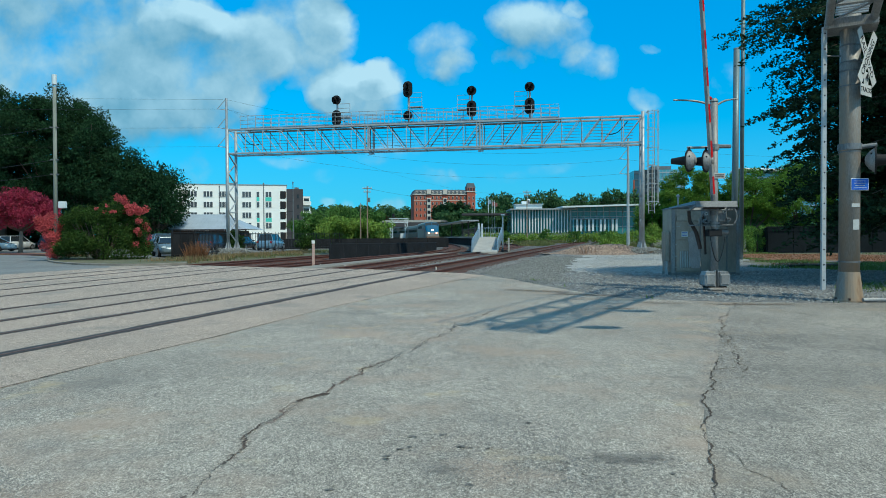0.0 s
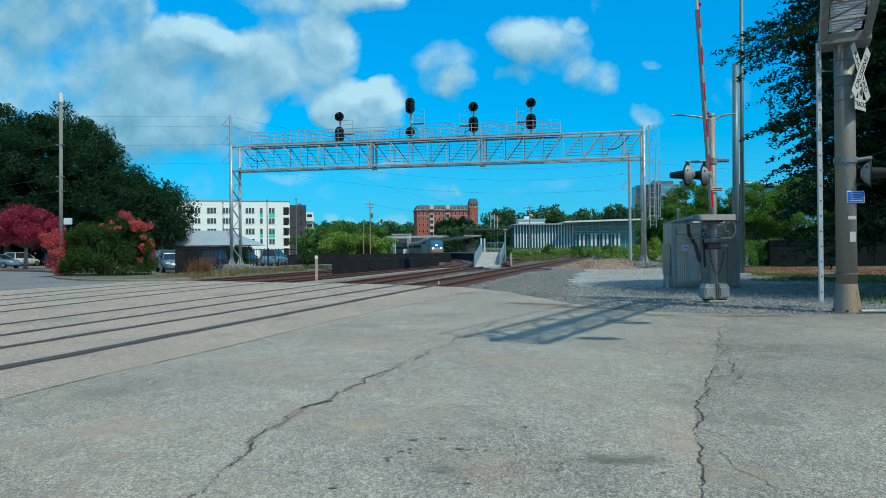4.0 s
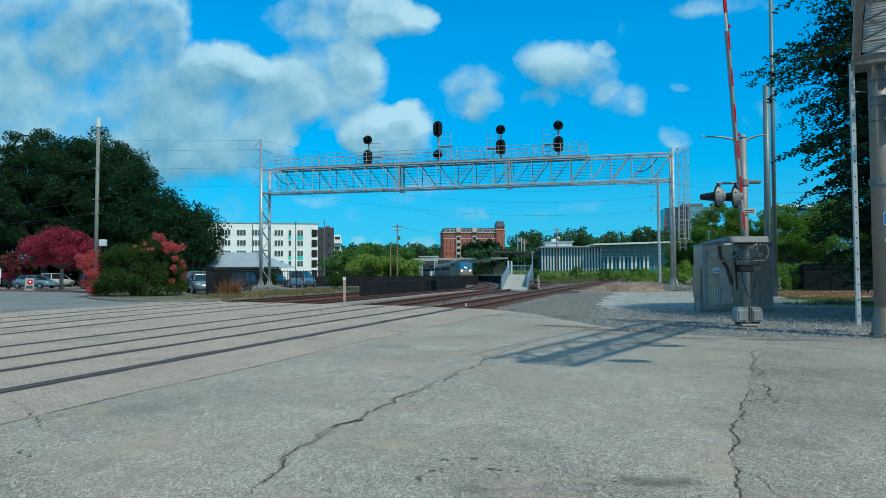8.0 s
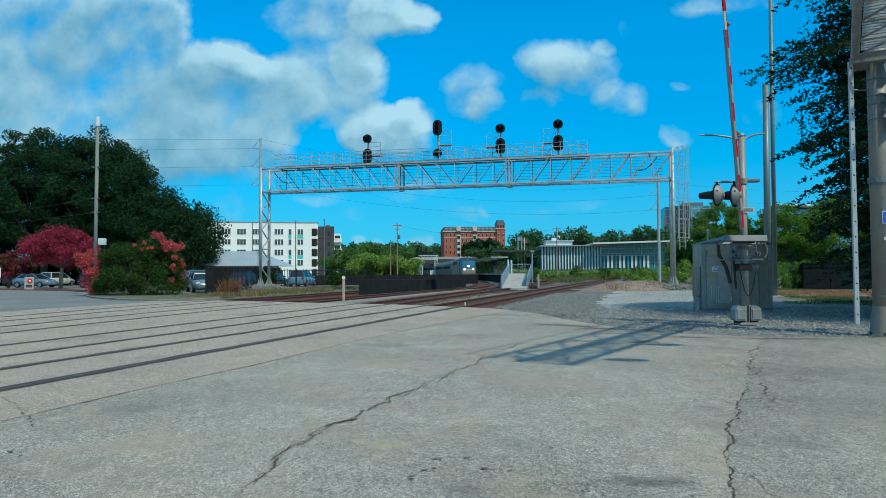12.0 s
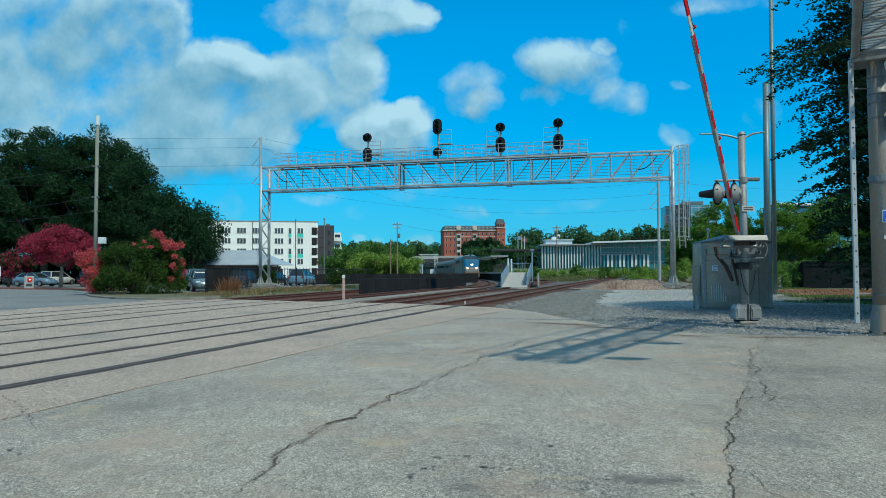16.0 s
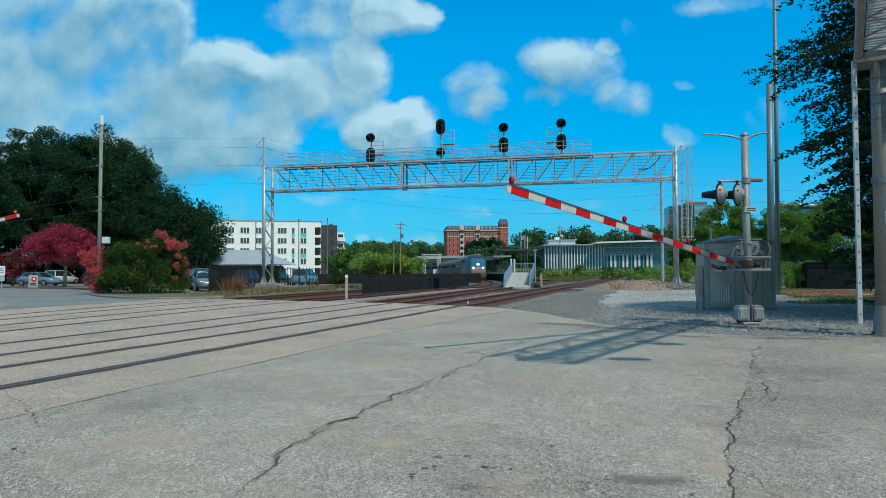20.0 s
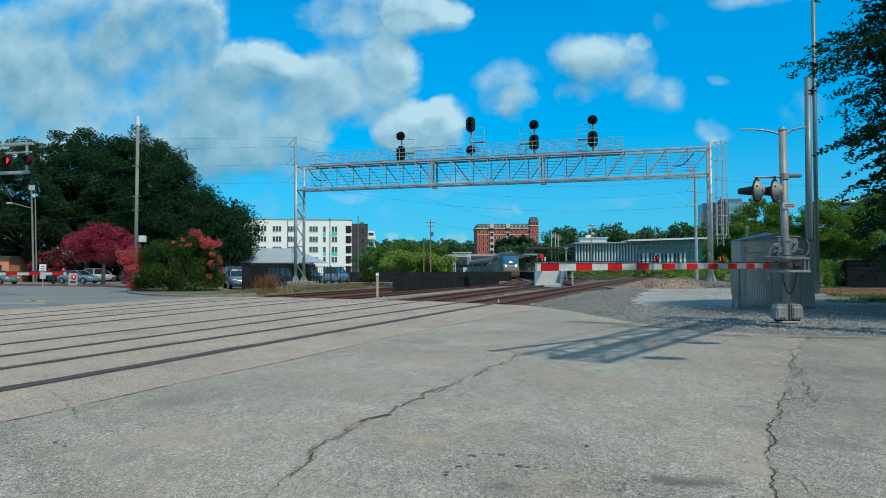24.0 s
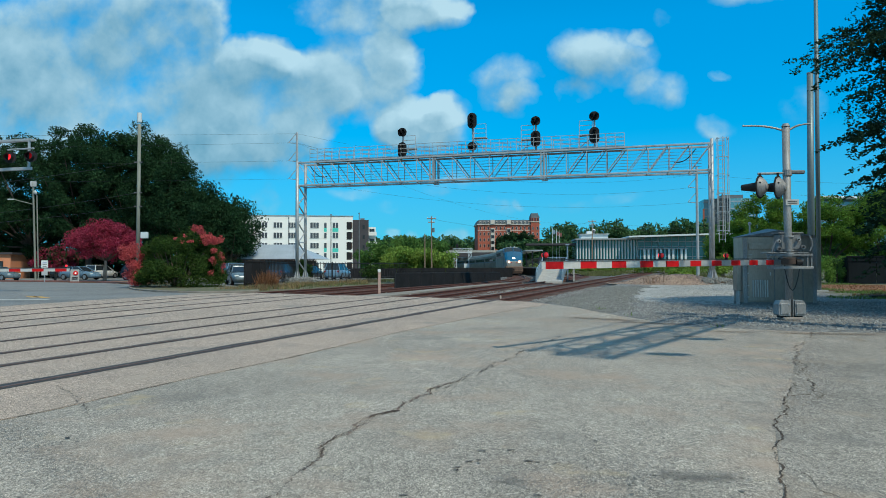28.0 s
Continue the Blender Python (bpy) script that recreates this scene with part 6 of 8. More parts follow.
def build_coach():
    L = 25.5
    t = thing("passenger_coach", "fluted stainless steel passenger coach with dark window band", "train coach", group="coaches")
    bm = B()
    prof = [(-1.5, 1.0), (1.5, 1.0), (1.53, 1.6), (1.50, 3.45), (1.15, 3.98), (0.5, 4.22), (-0.5, 4.22), (-1.15, 3.98), (-1.50, 3.45), (-1.53, 1.6)]
    a = [bm.verts.new((x, -L / 2, z)) for x, z in prof]
    b = [bm.verts.new((x, L / 2, z)) for x, z in prof]
    for i in range(len(prof)):
        j = (i + 1) % len(prof)
        bm.faces.new((a[i], a[j], b[j], b[i]))
    bm.faces.new(a[::-1])
    bm.faces.new(b)
    bmesh.ops.recalc_face_normals(bm, faces=bm.faces[:])
    part("body", bm, STAINLESS, t)
    for sx in (-1, 1):
        part("window_band", box(B(), (sx * 1.506, 0, 2.68), (0.03, L - 2.4, 0.70)), GREY_CLAD, t, "dark band round the windows")
        for k in range(11):
            part("window", box(B(), (sx * 1.516, -10.6 + k * 2.12, 2.68), (0.03, 1.45, 0.62), bevel=0.01), GLASS_DARK, t)
        for z in (1.25, 1.45, 1.65, 1.85):
            part("flute", box(B(), (sx * 1.53, 0, z), (0.05, L - 1.0, 0.07)), STAINLESS, t)
        part("stripe", box(B(), (sx * 1.516, 0, 2.20), (0.02, L - 0.6, 0.14)), TRAIN_BLUE, t)
        part("door", box(B(), (sx * 1.525, L / 2 - 1.1, 2.1), (0.03, 0.9, 2.1)), STAINLESS, t)
    part("gangway", box(B(), (0, L / 2 + 0.2, 2.2), (1.1, 0.45, 2.3)), BLACK, t)
    bogie(t, L / 2 - 4)
    bogie(t, -L / 2 + 4)
    return t, L


# ---- buildings ----


def window_unit(parent, c, w, h, n, face_y=-1.0, frame_mt=None, deep=0.08, glass_mt=None):
    """A window with a frame and n panes, set in the face y = c.y."""
    x, y, z = c
    fr = part("window", box(B(), (x, y, z), (w, deep, h)), frame_mt or BLACK, parent)
    pw = w / n
    for k in range(n):
        part("pane", box(B(), (x - w / 2 + pw * (k + 0.5), y - deep * 0.5 - 0.012, z), (pw * 0.80, 0.02, h * 0.9)), glass_mt or GLASS_DARK, fr)


def build_apartments():
    """White stucco apartment block with a charcoal stair bay and a balcony end."""
    t = thing("apartment_building", "white stucco apartment block with dark windows and turquoise panels", "building", (-36.4, 200, -0.85), 11)
    H = 17.0
    part("wall", box(B(), (-25, 9, H / 2), (50, 18, H)), STUCCO, t)
    part("parapet", box(B(), (-25, 9, H + 0.10), (50.3, 18.3, 0.2)), ROOF_EDGE, t)
    cols = [(-48, 3), (-43, 3), (-38, 3), (-33, 3), (-29.2, 2), (-25.6, 3), (-21.4, 3), (-17.3, 3), (-11.0, 3), (-7.9, 1), (-5.0, 2)]
    for fl in range(5):
        z = 14.35 - fl * 2.95
        for x, n in cols:
            window_unit(t, (x, -0.06, z), 0.84 * n, 1.66, n, frame_mt=WHITE, glass_mt=GLASS_GREY)
        for k, x in ((0, -7.9), (1, -5.0)):
            if fl in (0, 2):
                part("accent_panel", box(B(), (x, -0.05, z - 1.3), (0.8 if k == 0 else 1.7, 0.10, 1.15)), TEAL, t)
        # recessed balcony bay, its inner shade painted as a flat black panel
        part("balcony_recess", box(B(), (-1.1, 0.02, z - 0.1), (1.35, 0.12, 2.2)), BLACK, t, "flat black panel painting the shade of a recessed balcony")
        part("balcony_rail", box(B(), (-1.1, -0.12, z - 0.85), (1.35, 0.05, 0.06)), GREY_CLAD, t)
        part("balcony_door", box(B(), (-0.25, -0.06, z), (0.35, 0.10, 1.9)), SHEDWALL, t)
    stair = part("stair_bay", box(B(), (2.35, 7.0, 8.0), (4.6, 14.0, 16.0)), GREY_CLAD, t, "charcoal clad stair bay")
    for fl in range(5):
        z = 13.9 - fl * 2.95
        window_unit(stair, (3.2, -0.04, z), 0.6, 1.1, 1)
        part("bay_panel", box(B(), (1.2, -0.02, z - 1.4), (1.9, 0.05, 0.06)), BLACK, stair)
    end = part("balcony_wing", box(B(), (5.7, 8.0, 7.0), (2.1, 12.0, 14.0)), STUCCO, t)
    for fl in range(5):
        z = 12.6 - fl * 2.9
        part("balcony_recess", box(B(), (5.7, 1.97, z), (1.5, 0.12, 1.7)), GLASS_DARK, end)
        part("balcony_slab", box(B(), (5.9, 1.5, z - 1.05), (2.2, 1.2, 0.18)), STUCCO, end)
        part("balcony_rail", box(B(), (5.9, 0.95, z - 0.5), (2.2, 0.05, 0.9)), WHITE, end)
    part("roof_unit", box(B(), (3.0, 6, 16.4), (1.2, 1.2, 0.9)), GALV_DARK, t)
    low = thing("low_building", "low white flat-roofed annex beside the apartment block", "building", (-27.5, 196, 0))
    part("wall", box(B(), (0, 3, 1.3), (5, 5, 2.6)), STUCCO, low)
    part("roof", box(B(), (0, 3, 2.65), (5.3, 5.3, 0.12)), ROOF_EDGE, low)


def build_brick_hotel():
    """Seven-storey brick block with cream bays, slate mansard and a corner tower."""
    t = thing("brick_building", "seven-storey red brick building with slate mansard roof and tower", "building", (16.0, 350, 0), 6)
    W, H = 31.5, 22.4
    part("wall", box(B(), (0, 8, H / 2), (W, 16, H)), BRICK, t)
    bm = B()
    b0 = [(-W / 2 - 0.4, -0.4), (W / 2 + 0.4, -0.4), (W / 2 + 0.4, 16.4), (-W / 2 - 0.4, 16.4)]
    b1 = [(-W / 2 + 0.8, 1.0), (W / 2 - 0.8, 1.0), (W / 2 - 0.8, 15), (-W / 2 + 0.8, 15)]
    lo = [bm.verts.new((x, y, H + 0.3)) for x, y in b0]
    hi = [bm.verts.new((x, y, H + 2.6)) for x, y in b1]
    bm.faces.new(hi)
    for i in range(4):
        bm.faces.new((lo[i], lo[(i + 1) % 4], hi[(i + 1) % 4], hi[i]))
    roof = part("roof", bm, SLATE, t, "grey slate mansard roof")
    part("cornice", box(B(), (0, 8, H + 0.15), (W + 1.0, 17, 0.35)), STONE_TRIM, t)
    part("string_course", box(B(), (0, -0.05, H - 2.9), (W + 0.2, 0.2, 0.25)), STONE_TRIM, t)
    for k in range(15):
        x = -W / 2 + 1.3 + k * 2.06
        d = part("dormer", box(B(), (x, 0.25, H + 1.2), (0.8, 1.3, 1.25)), STONE_TRIM, roof)
        part("pane", box(B(), (x, -0.42, H + 1.15), (0.45, 0.06, 0.8)), GLASS_DARK, d)
    for fl in range(7):
        z = H - 1.6 - fl * 2.95
        for k in range(15):
            x = -W / 2 + 1.3 + k * 2.06
            if k in (3, 7):
                continue
            window_unit(t, (x, -0.03, z), 0.85, 1.55, 1, frame_mt=STONE_TRIM)
    for x in (-W / 2 + 1.3 + 3 * 2.06, -W / 2 + 1.3 + 7 * 2.06):
        bay = part("bay", box(B(), (x, -0.35, 10.5), (2.0, 0.8, 20.6)), STONE_TRIM, t, "cream bay window stack")
        for fl in range(7):
            window_unit(bay, (x, -0.78, 19.4 - fl * 2.95), 1.5, 1.7, 2)
        part("gable", box(B(), (x, -0.2, H + 1.5), (2.2, 1.6, 2.2)), STONE_TRIM, bay)
    tower = part("tower", box(B(), (W / 2 - 2.4, 1.5, 13.0), (4.2, 5.0, 26.0)), BRICK, t, "brick corner tower with slate cap")
    for fl in range(7):
        for dx in (-1.1, 1.1):
            window_unit(tower, (W / 2 - 2.4 + dx, -1.04, 20.7 - fl * 2.95), 0.8, 1.6, 1, frame_mt=STONE_TRIM)
    part("tower_cornice", box(B(), (W / 2 - 2.4, 1.5, 24.0), (5.3, 5.6, 0.4)), STONE_TRIM, tower)
    for dx in (-1.4, 0, 1.4):
        part("belfry_opening", box(B(), (W / 2 - 2.4 + dx, -1.06, 25.1), (0.8, 0.1, 1.4)), GLASS_DARK, tower)
    bm = B()
    tube(bm, (W / 2 - 2.4, 1.5, 26.0), (W / 2 - 2.4, 1.5, 28.4), 3.4, 2.2, 4)
    cap = part("tower_cap", bm, SLATE, tower)
    cap.matrix_basis = Matrix.Translation((W / 2 - 2.4, 1.5, 0)) @ pose(0, 0, 0, 0, 0, 45) @ Matrix.Translation((-(W / 2 - 2.4), -1.5, 0))


def build_station():
    """Long modern station: pale vertical fins, flat roofs, glazed hall."""
    t = thing("station_building", "long modern station with pale vertical fins and flat roof", "building", (21.4, 150, 0), -3)
    part("plinth", box(B(), (13, 6, 1.0), (40, 12, 2.0)), CONCRETE, t)
    part("fin_wall", box(B(), (6.4, 5, 4.4), (12.9, 10, 5.2)), GLASS_GREEN, t)
    part("roof_slab", box(B(), (6.8, 4.5, 7.1), (14.3, 12, 0.28)), ROOF_EDGE, t)
    part("roof_slab", box(B(), (-5.2, 6, 6.2), (11.0, 9, 0.35)), GREY_CLAD, t)
    for k in range(21):
        part("fin", box(B(), (0.15 + k * 0.63, -0.25, 4.45), (0.22, 0.40, 4.9)), FIN, t)
    part("glazed_hall", box(B(), (22.3, 4, 4.6), (19.0, 9, 5.9)), GLASS_GREEN, t)
    part("hall_roof", box(B(), (21.6, 3.2, 7.75), (22.0, 13, 0.34), ry=-1.4), FIN, t, "pale oversailing roof")
    for k in range(14):
        part("mullion", box(B(), (12.9 + k * 1.4, -0.55, 4.7), (0.10, 0.12, 5.6)), ROOF_EDGE, t)
    for k in range(12):
        part("fin", box(B(), (13.3 + k * 0.85, -0.9, 3.55), (0.42 if k % 3 else 0.25, 0.40, 2.6)), FIN if k % 3 else GLASS_BLUE, t)
    part("canopy_band", box(B(), (18.0, -0.95, 4.95), (10.2, 0.6, 0.22)), ROOF_EDGE, t)
    for z in (3.3, 5.4, 6.5):
        part("transom", box(B(), (22.3, -0.55, z), (19.0, 0.12, 0.14)), ROOF_EDGE, t)
    pent = part("penthouse", box(B(), (4.0, 4, 7.75), (5.8, 5, 1.0)), FIN, t, "pale rooftop plant room")
    part("penthouse_roof", box(B(), (4.0, 4, 8.3), (6.4, 5.6, 0.12)), FIN, pent)
    part("roof_unit", box(B(), (3.4, 4, 8.7), (1.6, 2, 0.7)), FIN, pent)
    part("roof_unit", ball(B(), (4.1, 3.5, 9.2), 0.4), FIN, pent)


def build_offices():
    t = thing("office_building", "glass office block with slate-grey edge beyond the trees", "building", (126, 350, 0), -8)
    part("glass_block", box(B(), (6.5, 8, 17.5), (13, 16, 35)), GLASS_BLUE, t)
    part("slate_edge", box(B(), (-6, 8, 17.4), (12.2, 14, 34.8)), GLASS_NAVY, t, "dark glazed corner")
    part("red_fin", box(B(), (-12.2, 1.0, 15.0), (0.7, 1.0, 30.0)), BRICK, t)
    part("dark_bay", box(B(), (-4.0, 0.85, 17.6), (7.6, 0.4, 35)), GLASS_DARK, t)
    for fl in range(9):
        z = 33.5 - fl * 3.6
        part("floor_band", box(B(), (6.5, -0.06, z), (13.2, 0.25, 0.5)), METALROOF, t)
        part("floor_band", box(B(), (-8.6, 0.95, z), (7.0, 0.3, 0.35)), GALV_DARK, t)
        for k in range(3):
            window_unit(t, (-6.7 + k * 2.4, 0.6, z - 1.6), 1.7, 2.0, 2, frame_mt=GALV_DARK)
    for k in range(8):
        part("mullion", box(B(), (0.4 + k * 1.75, -0.1, 17.5), (0.16, 0.2, 35)), METALROOF, t)
    part("roof_screen", box(B(), (2, 8, 36.2), (10, 10, 1.6)), GALV_DARK, t)
    p = thing("parking_deck", "white banded parking deck beside the glass office", "building", (133, 330, 0), -8)
    for fl in range(6):
        part("deck_band", box(B(), (4, 5, 17.4 - fl * 3.2), (24, 12, 1.1)), WHITE, p)
        # solid dark block paints the shade inside the open storey
        part("deck_opening", box(B(), (4, 5.4, 15.9 - fl * 3.2), (23.5, 11.6, 2.1)), GLASS_DARK, p)
    c = thing("office_building", "curved white-roofed glass office beyond the trees", "building", (190, 350, 0), -12)
    part("glass_block", box(B(), (0, 8, 16.5), (36, 16, 33)), GLASS_BLUE, c)
    part("roof", box(B(), (-2, 7, 34.6), (38, 18, 1.3), ry=3, bevel=0.5), WHITE, c, "white curved roof")
    for fl in range(8):
        part("floor_band", box(B(), (0, -0.06, 31.0 - fl * 3.7), (36.2, 0.25, 0.5)), METALROOF, c)


def build_shed():
    """Open low shed with a pale metal hipped roof."""
    t = thing("metal_roof_shed", "low brown shed with a pale standing-seam metal roof", "shed", (-27.4, 88, 0), 0)
    part("wall", box(B(), (-2, 2, 1.1), (15, 6, 2.2)), SHEDWALL, t)
    bm = B()
    lo = [bm.verts.new(p) for p in ((-10.5, -2.2, 2.35), (7.0, -2.2, 2.35), (7.0, 7, 2.35), (-10.5, 7, 2.35))]
    hi = [bm.verts.new(p) for p in ((-9.5, 2.4, 4.35), (3.2, 2.4, 4.30))]
    bm.faces.new((lo[0], lo[1], hi[1], hi[0]))
    bm.faces.new((lo[1], lo[2], hi[1]))
    bm.faces.new((lo[2], lo[3], hi[0], hi[1]))
    bm.faces.new((lo[3], lo[0], hi[0]))
    bm.faces.new(lo[::-1])
    roof = part("roof", bm, METALROOF, t, "pale blue-grey metal roof")
    for k in range(34):
        x = -10.2 + k * 0.5
        part("roof_seam", tube(B(), (x, -2.2, 2.39), (max(-9.4, min(3.1, x * 0.93)), 2.3, 4.36), 0.022, seg=4), METALROOF, roof)
    for k in range(6):
        part("post", box(B(), (-9.8 + k * 3.3, -1.9, 1.17), (0.15, 0.15, 2.35)), SHEDWALL, t)
    part("fascia", box(B(), (-1.75, -2.21, 2.27), (17.5, 0.05, 0.16)), GREY_CLAD, t)
    o = thing("orange_shop", "orange stucco shop with dark windows behind the parking", "building", (-64.6, 79.5, 0), 12)
    part("wall", box(B(), (0, 4, 1.5), (16, 8, 3.0)), ORANGE_WALL, o)
    part("roof", box(B(), (0, 4, 3.1), (16.6, 8.6, 0.25)), GREY_CLAD, o)
    for x in (-5, -2, 1, 4.0, 6.4):
        window_unit(o, (x, -0.05, 1.5), 1.6, 1.3, 2)


def build_platform():
    """Raised platform with a concrete access ramp and a long canopy."""
    t = thing("station_platform", "raised concrete station platform with a flat canopy", "platform")
    left = [(6.6, 74), (8.2, 92), (8.6, 112), (8.1, 130), (7.0, 150), (5.0, 172)]
    right = [(9.6, 172), (11.2, 150), (12.2, 130), (12.4, 112), (11.3, 95), (9.4, 80), (8.9, 74)]
    bm = prism(B(), left + right, 1.0, 1.22)
    bmesh.ops.recalc_face_normals(bm, faces=bm.faces[:])
    part("deck", bm, CONCRETE, t)
    bm = prism(B(), [(x + 0.3, y + 0.3) for x, y in left] + [(x - 0.3, y) for x, y in right], -0.3, 1.0)
    bmesh.ops.recalc_face_normals(bm, faces=bm.faces[:])
    part("platform_base", bm, DARKBOX, t, "dark recessed platform base")
    can = part("canopy", prism(B(), [(8.6, 124), (8.0, 136), (6.4, 155), (3.6, 182), (-6, 215), (-4, 219), (6.5, 184), (9.8, 156), (11.2, 136), (11.6, 123)], 4.05, 4.22), ROOF_EDGE, t, "flat grey platform canopy")
    for x, y in ((10.0, 126), (9.6, 136), (8.4, 152), (5.6, 178)):
        part("column", tube(B(), (x, y, 1.2), (x, y, 4.1), 0.12, seg=10), GREY_CLAD, t)
    part("canopy_edge", box(B(), (10.1, 122.9, 4.12), (3.1, 0.12, 0.24), rz=-4), ROOF_EDGE, can)
    rp = thing("access_ramp", "pale concrete ramp with blue-grey steel side panels", "ramp")
    bm = B()
    pts = [(4.99, 58.6, 0.0), (7.16, 58.8, 0.0), (9.0, 74.2, 1.2), (7.15, 74.2, 1.2)]
    top = [bm.verts.new(p) for p in pts]
    lo = [bm.verts.new((x, y, -0.3)) for x, y, z in pts]
    bm.faces.new(top)
    for i in range(4):
        bm.faces.new((lo[i], lo[(i + 1) % 4], top[(i + 1) % 4], top[i]))
    bmesh.ops.recalc_face_normals(bm, faces=bm.faces[:])
    part("ramp_surface", bm, CONCRETE, rp)

    def side(x0, y0, x1, y1):
        bm = B()
        d = Vector((x1 - x0, y1 - y0, 0)).normalized()
        n = Vector((-d.y, d.x, 0)) * 0.05
        for s in (0,):
            a = [(x0, y0, -0.1), (x1, y1, 1.1), (x1, y1, 2.15), (x0, y0, 0.80)]
            va = [bm.verts.new(Vector(p) + n) for p in a]
            vb = [bm.verts.new(Vector(p) - n) for p in a]
            bm.faces.new(va)
            bm.faces.new(vb[::-1])
            for i in range(4):
                bm.faces.new((va[i], vb[i], vb[(i + 1) % 4], va[(i + 1) % 4]))
        bmesh.ops.recalc_face_normals(bm, faces=bm.faces[:])
        part("side_panel", bm, BLUEGREY, rp, "blue-grey steel side panel")
        for k in range(8):
            f = k / 7
            x, y, z = x0 + (x1 - x0) * f, y0 + (y1 - y0) * f, 0.80 + 1.35 * f
            part("handrail_post", tube(B(), (x, y, z - 0.2), (x, y, z + 0.18), 0.03, seg=6), BLUEGREY, rp)
        part("handrail", tube(B(), (x0, y0, 0.98), (x1, y1, 2.33), 0.03, seg=6), BLUEGREY, rp)
    side(4.95, 58.6, 7.1, 74.2)
    side(7.3, 60.0, 9.55, 74.2)
    part("end_rail", tube(B(), (7.1, 74.3, 2.2), (9.5, 74.3, 2.2), 0.035, seg=6), BLUEGREY, rp)
    for k in range(9):
        part("end_baluster", tube(B(), (7.2 + k * 0.28, 74.3, 1.2), (7.2 + k * 0.28, 74.3, 2.2), 0.02, seg=5), BLUEGREY, rp)
    for x, y, h in ((6.9, 73.0, 2.7), (7.5, 75.5, 2.7)):
        part("corner_post", tube(B(), (x, y, -0.1), (x, y, h), 0.10, seg=10), FIN, rp)
    part("side_wall", box(B(), (9.35, 67.5, 0.5), (0.15, 9.0, 1.2), rz=-8), CONCRETE, rp)
    lp = thing("platform_lamp", "slim blue-grey lamp post at the foot of the ramp", "lamp post", (8.62, 66.5, 0))
    part("post", tube(B(), (0, 0, -0.1), (0, 0, 3.3), 0.075, seg=12), BLUEGREY, lp)
    part("head", box(B(), (0, 0, 3.35), (0.34, 0.34, 0.14), bevel=0.03), BLUEGREY, lp)
    f = thing("platform_fence", "dark metal railing along the platform edge", "fence")
    for k in range(22):
        y = 76 + k * 1.8
        x = 6.75 + min(1.5, (y - 74) * 0.075)
        part("post", tube(B(), (x, y, 1.2), (x, y, 2.4), 0.035, seg=6), GREY_CLAD, f)
    for z in (1.8, 2.38):
        bm = B()
        for k in range(21):
            y = 76 + k * 1.8
            tube(bm, (6.75 + min(1.5, (y - 74) * 0.075), y, z), (6.75 + min(1.5, (y - 72.2) * 0.075), y + 1.8, z), 0.03, seg=6)
        part("rail", bm, GREY_CLAD, f)
    for dx in (0, 0.9, 1.5):
        fp = thing("flagpole", "slim white flagpole behind the platform", "flagpole", (17.4 + dx, 160, 0))
        part("pole", tube(B(), (0, 0, 0), (0, 0, 10.2 - dx * 0.4), 0.09, 0.06, 8), FIN, fp)
        part("flag", box(B(), (0.35, 0, 9.2 - dx * 0.4), (0.6, 0.04, 0.9)), RED_KERB if dx else BLUEGREY, fp)


def build_bridge():
    t = thing("road_bridge", "dark concrete road bridge over the railway", "bridge", (-12, 225, 0))
    part("deck", box(B(), (0, 4, 5.3), (60, 9, 1.5)), GREY_CLAD, t)
    part("parapet", box(B(), (0, -0.4, 6.3), (60, 0.25, 0.7)), CONCRETE, t)
    for x in (-22, -8, 8, 22):
        part("pier", box(B(), (x, 4, 2.3), (1.2, 6, 4.7)), CONCRETE, t)
    s = thing("signal_gantry", "small white lattice signal bridge far along the tracks", "signal gantry", (-6.4, 200, 0))
    for x in (0, 4.3):
        for dx in (-0.35, 0.35):
            part("leg", box(B(), (x + dx, 0, 3.0), (0.16, 0.3, 6.2)), FIN, s)
        for k in range(6):
            part("brace", tube(B(), (x - 0.3, 0, 0.4 + k), (x + 0.3, 0, 1.4 + k), 0.06, seg=5), FIN, s)
    for z in (5.4, 6.5):
        part("chord", box(B(), (2.1, 0, z), (5.6, 0.3, 0.18)), FIN, s)
    for k in range(6):
        part("diagonal", tube(B(), (-0.5 + k * 0.95, 0, 5.4), (0.4 + k * 0.95, 0, 6.5), 0.06, seg=5), FIN, s)
    part("signal_head", box(B(), (0.6, -0.2, 7.3), (0.7, 0.2, 1.2), bevel=0.1), BLACK, s)
    part("equipment_box", box(B(), (3.4, -0.6, 1.5), (1.6, 0.8, 1.4)), FIN, s)


# ---- poles and wires ----


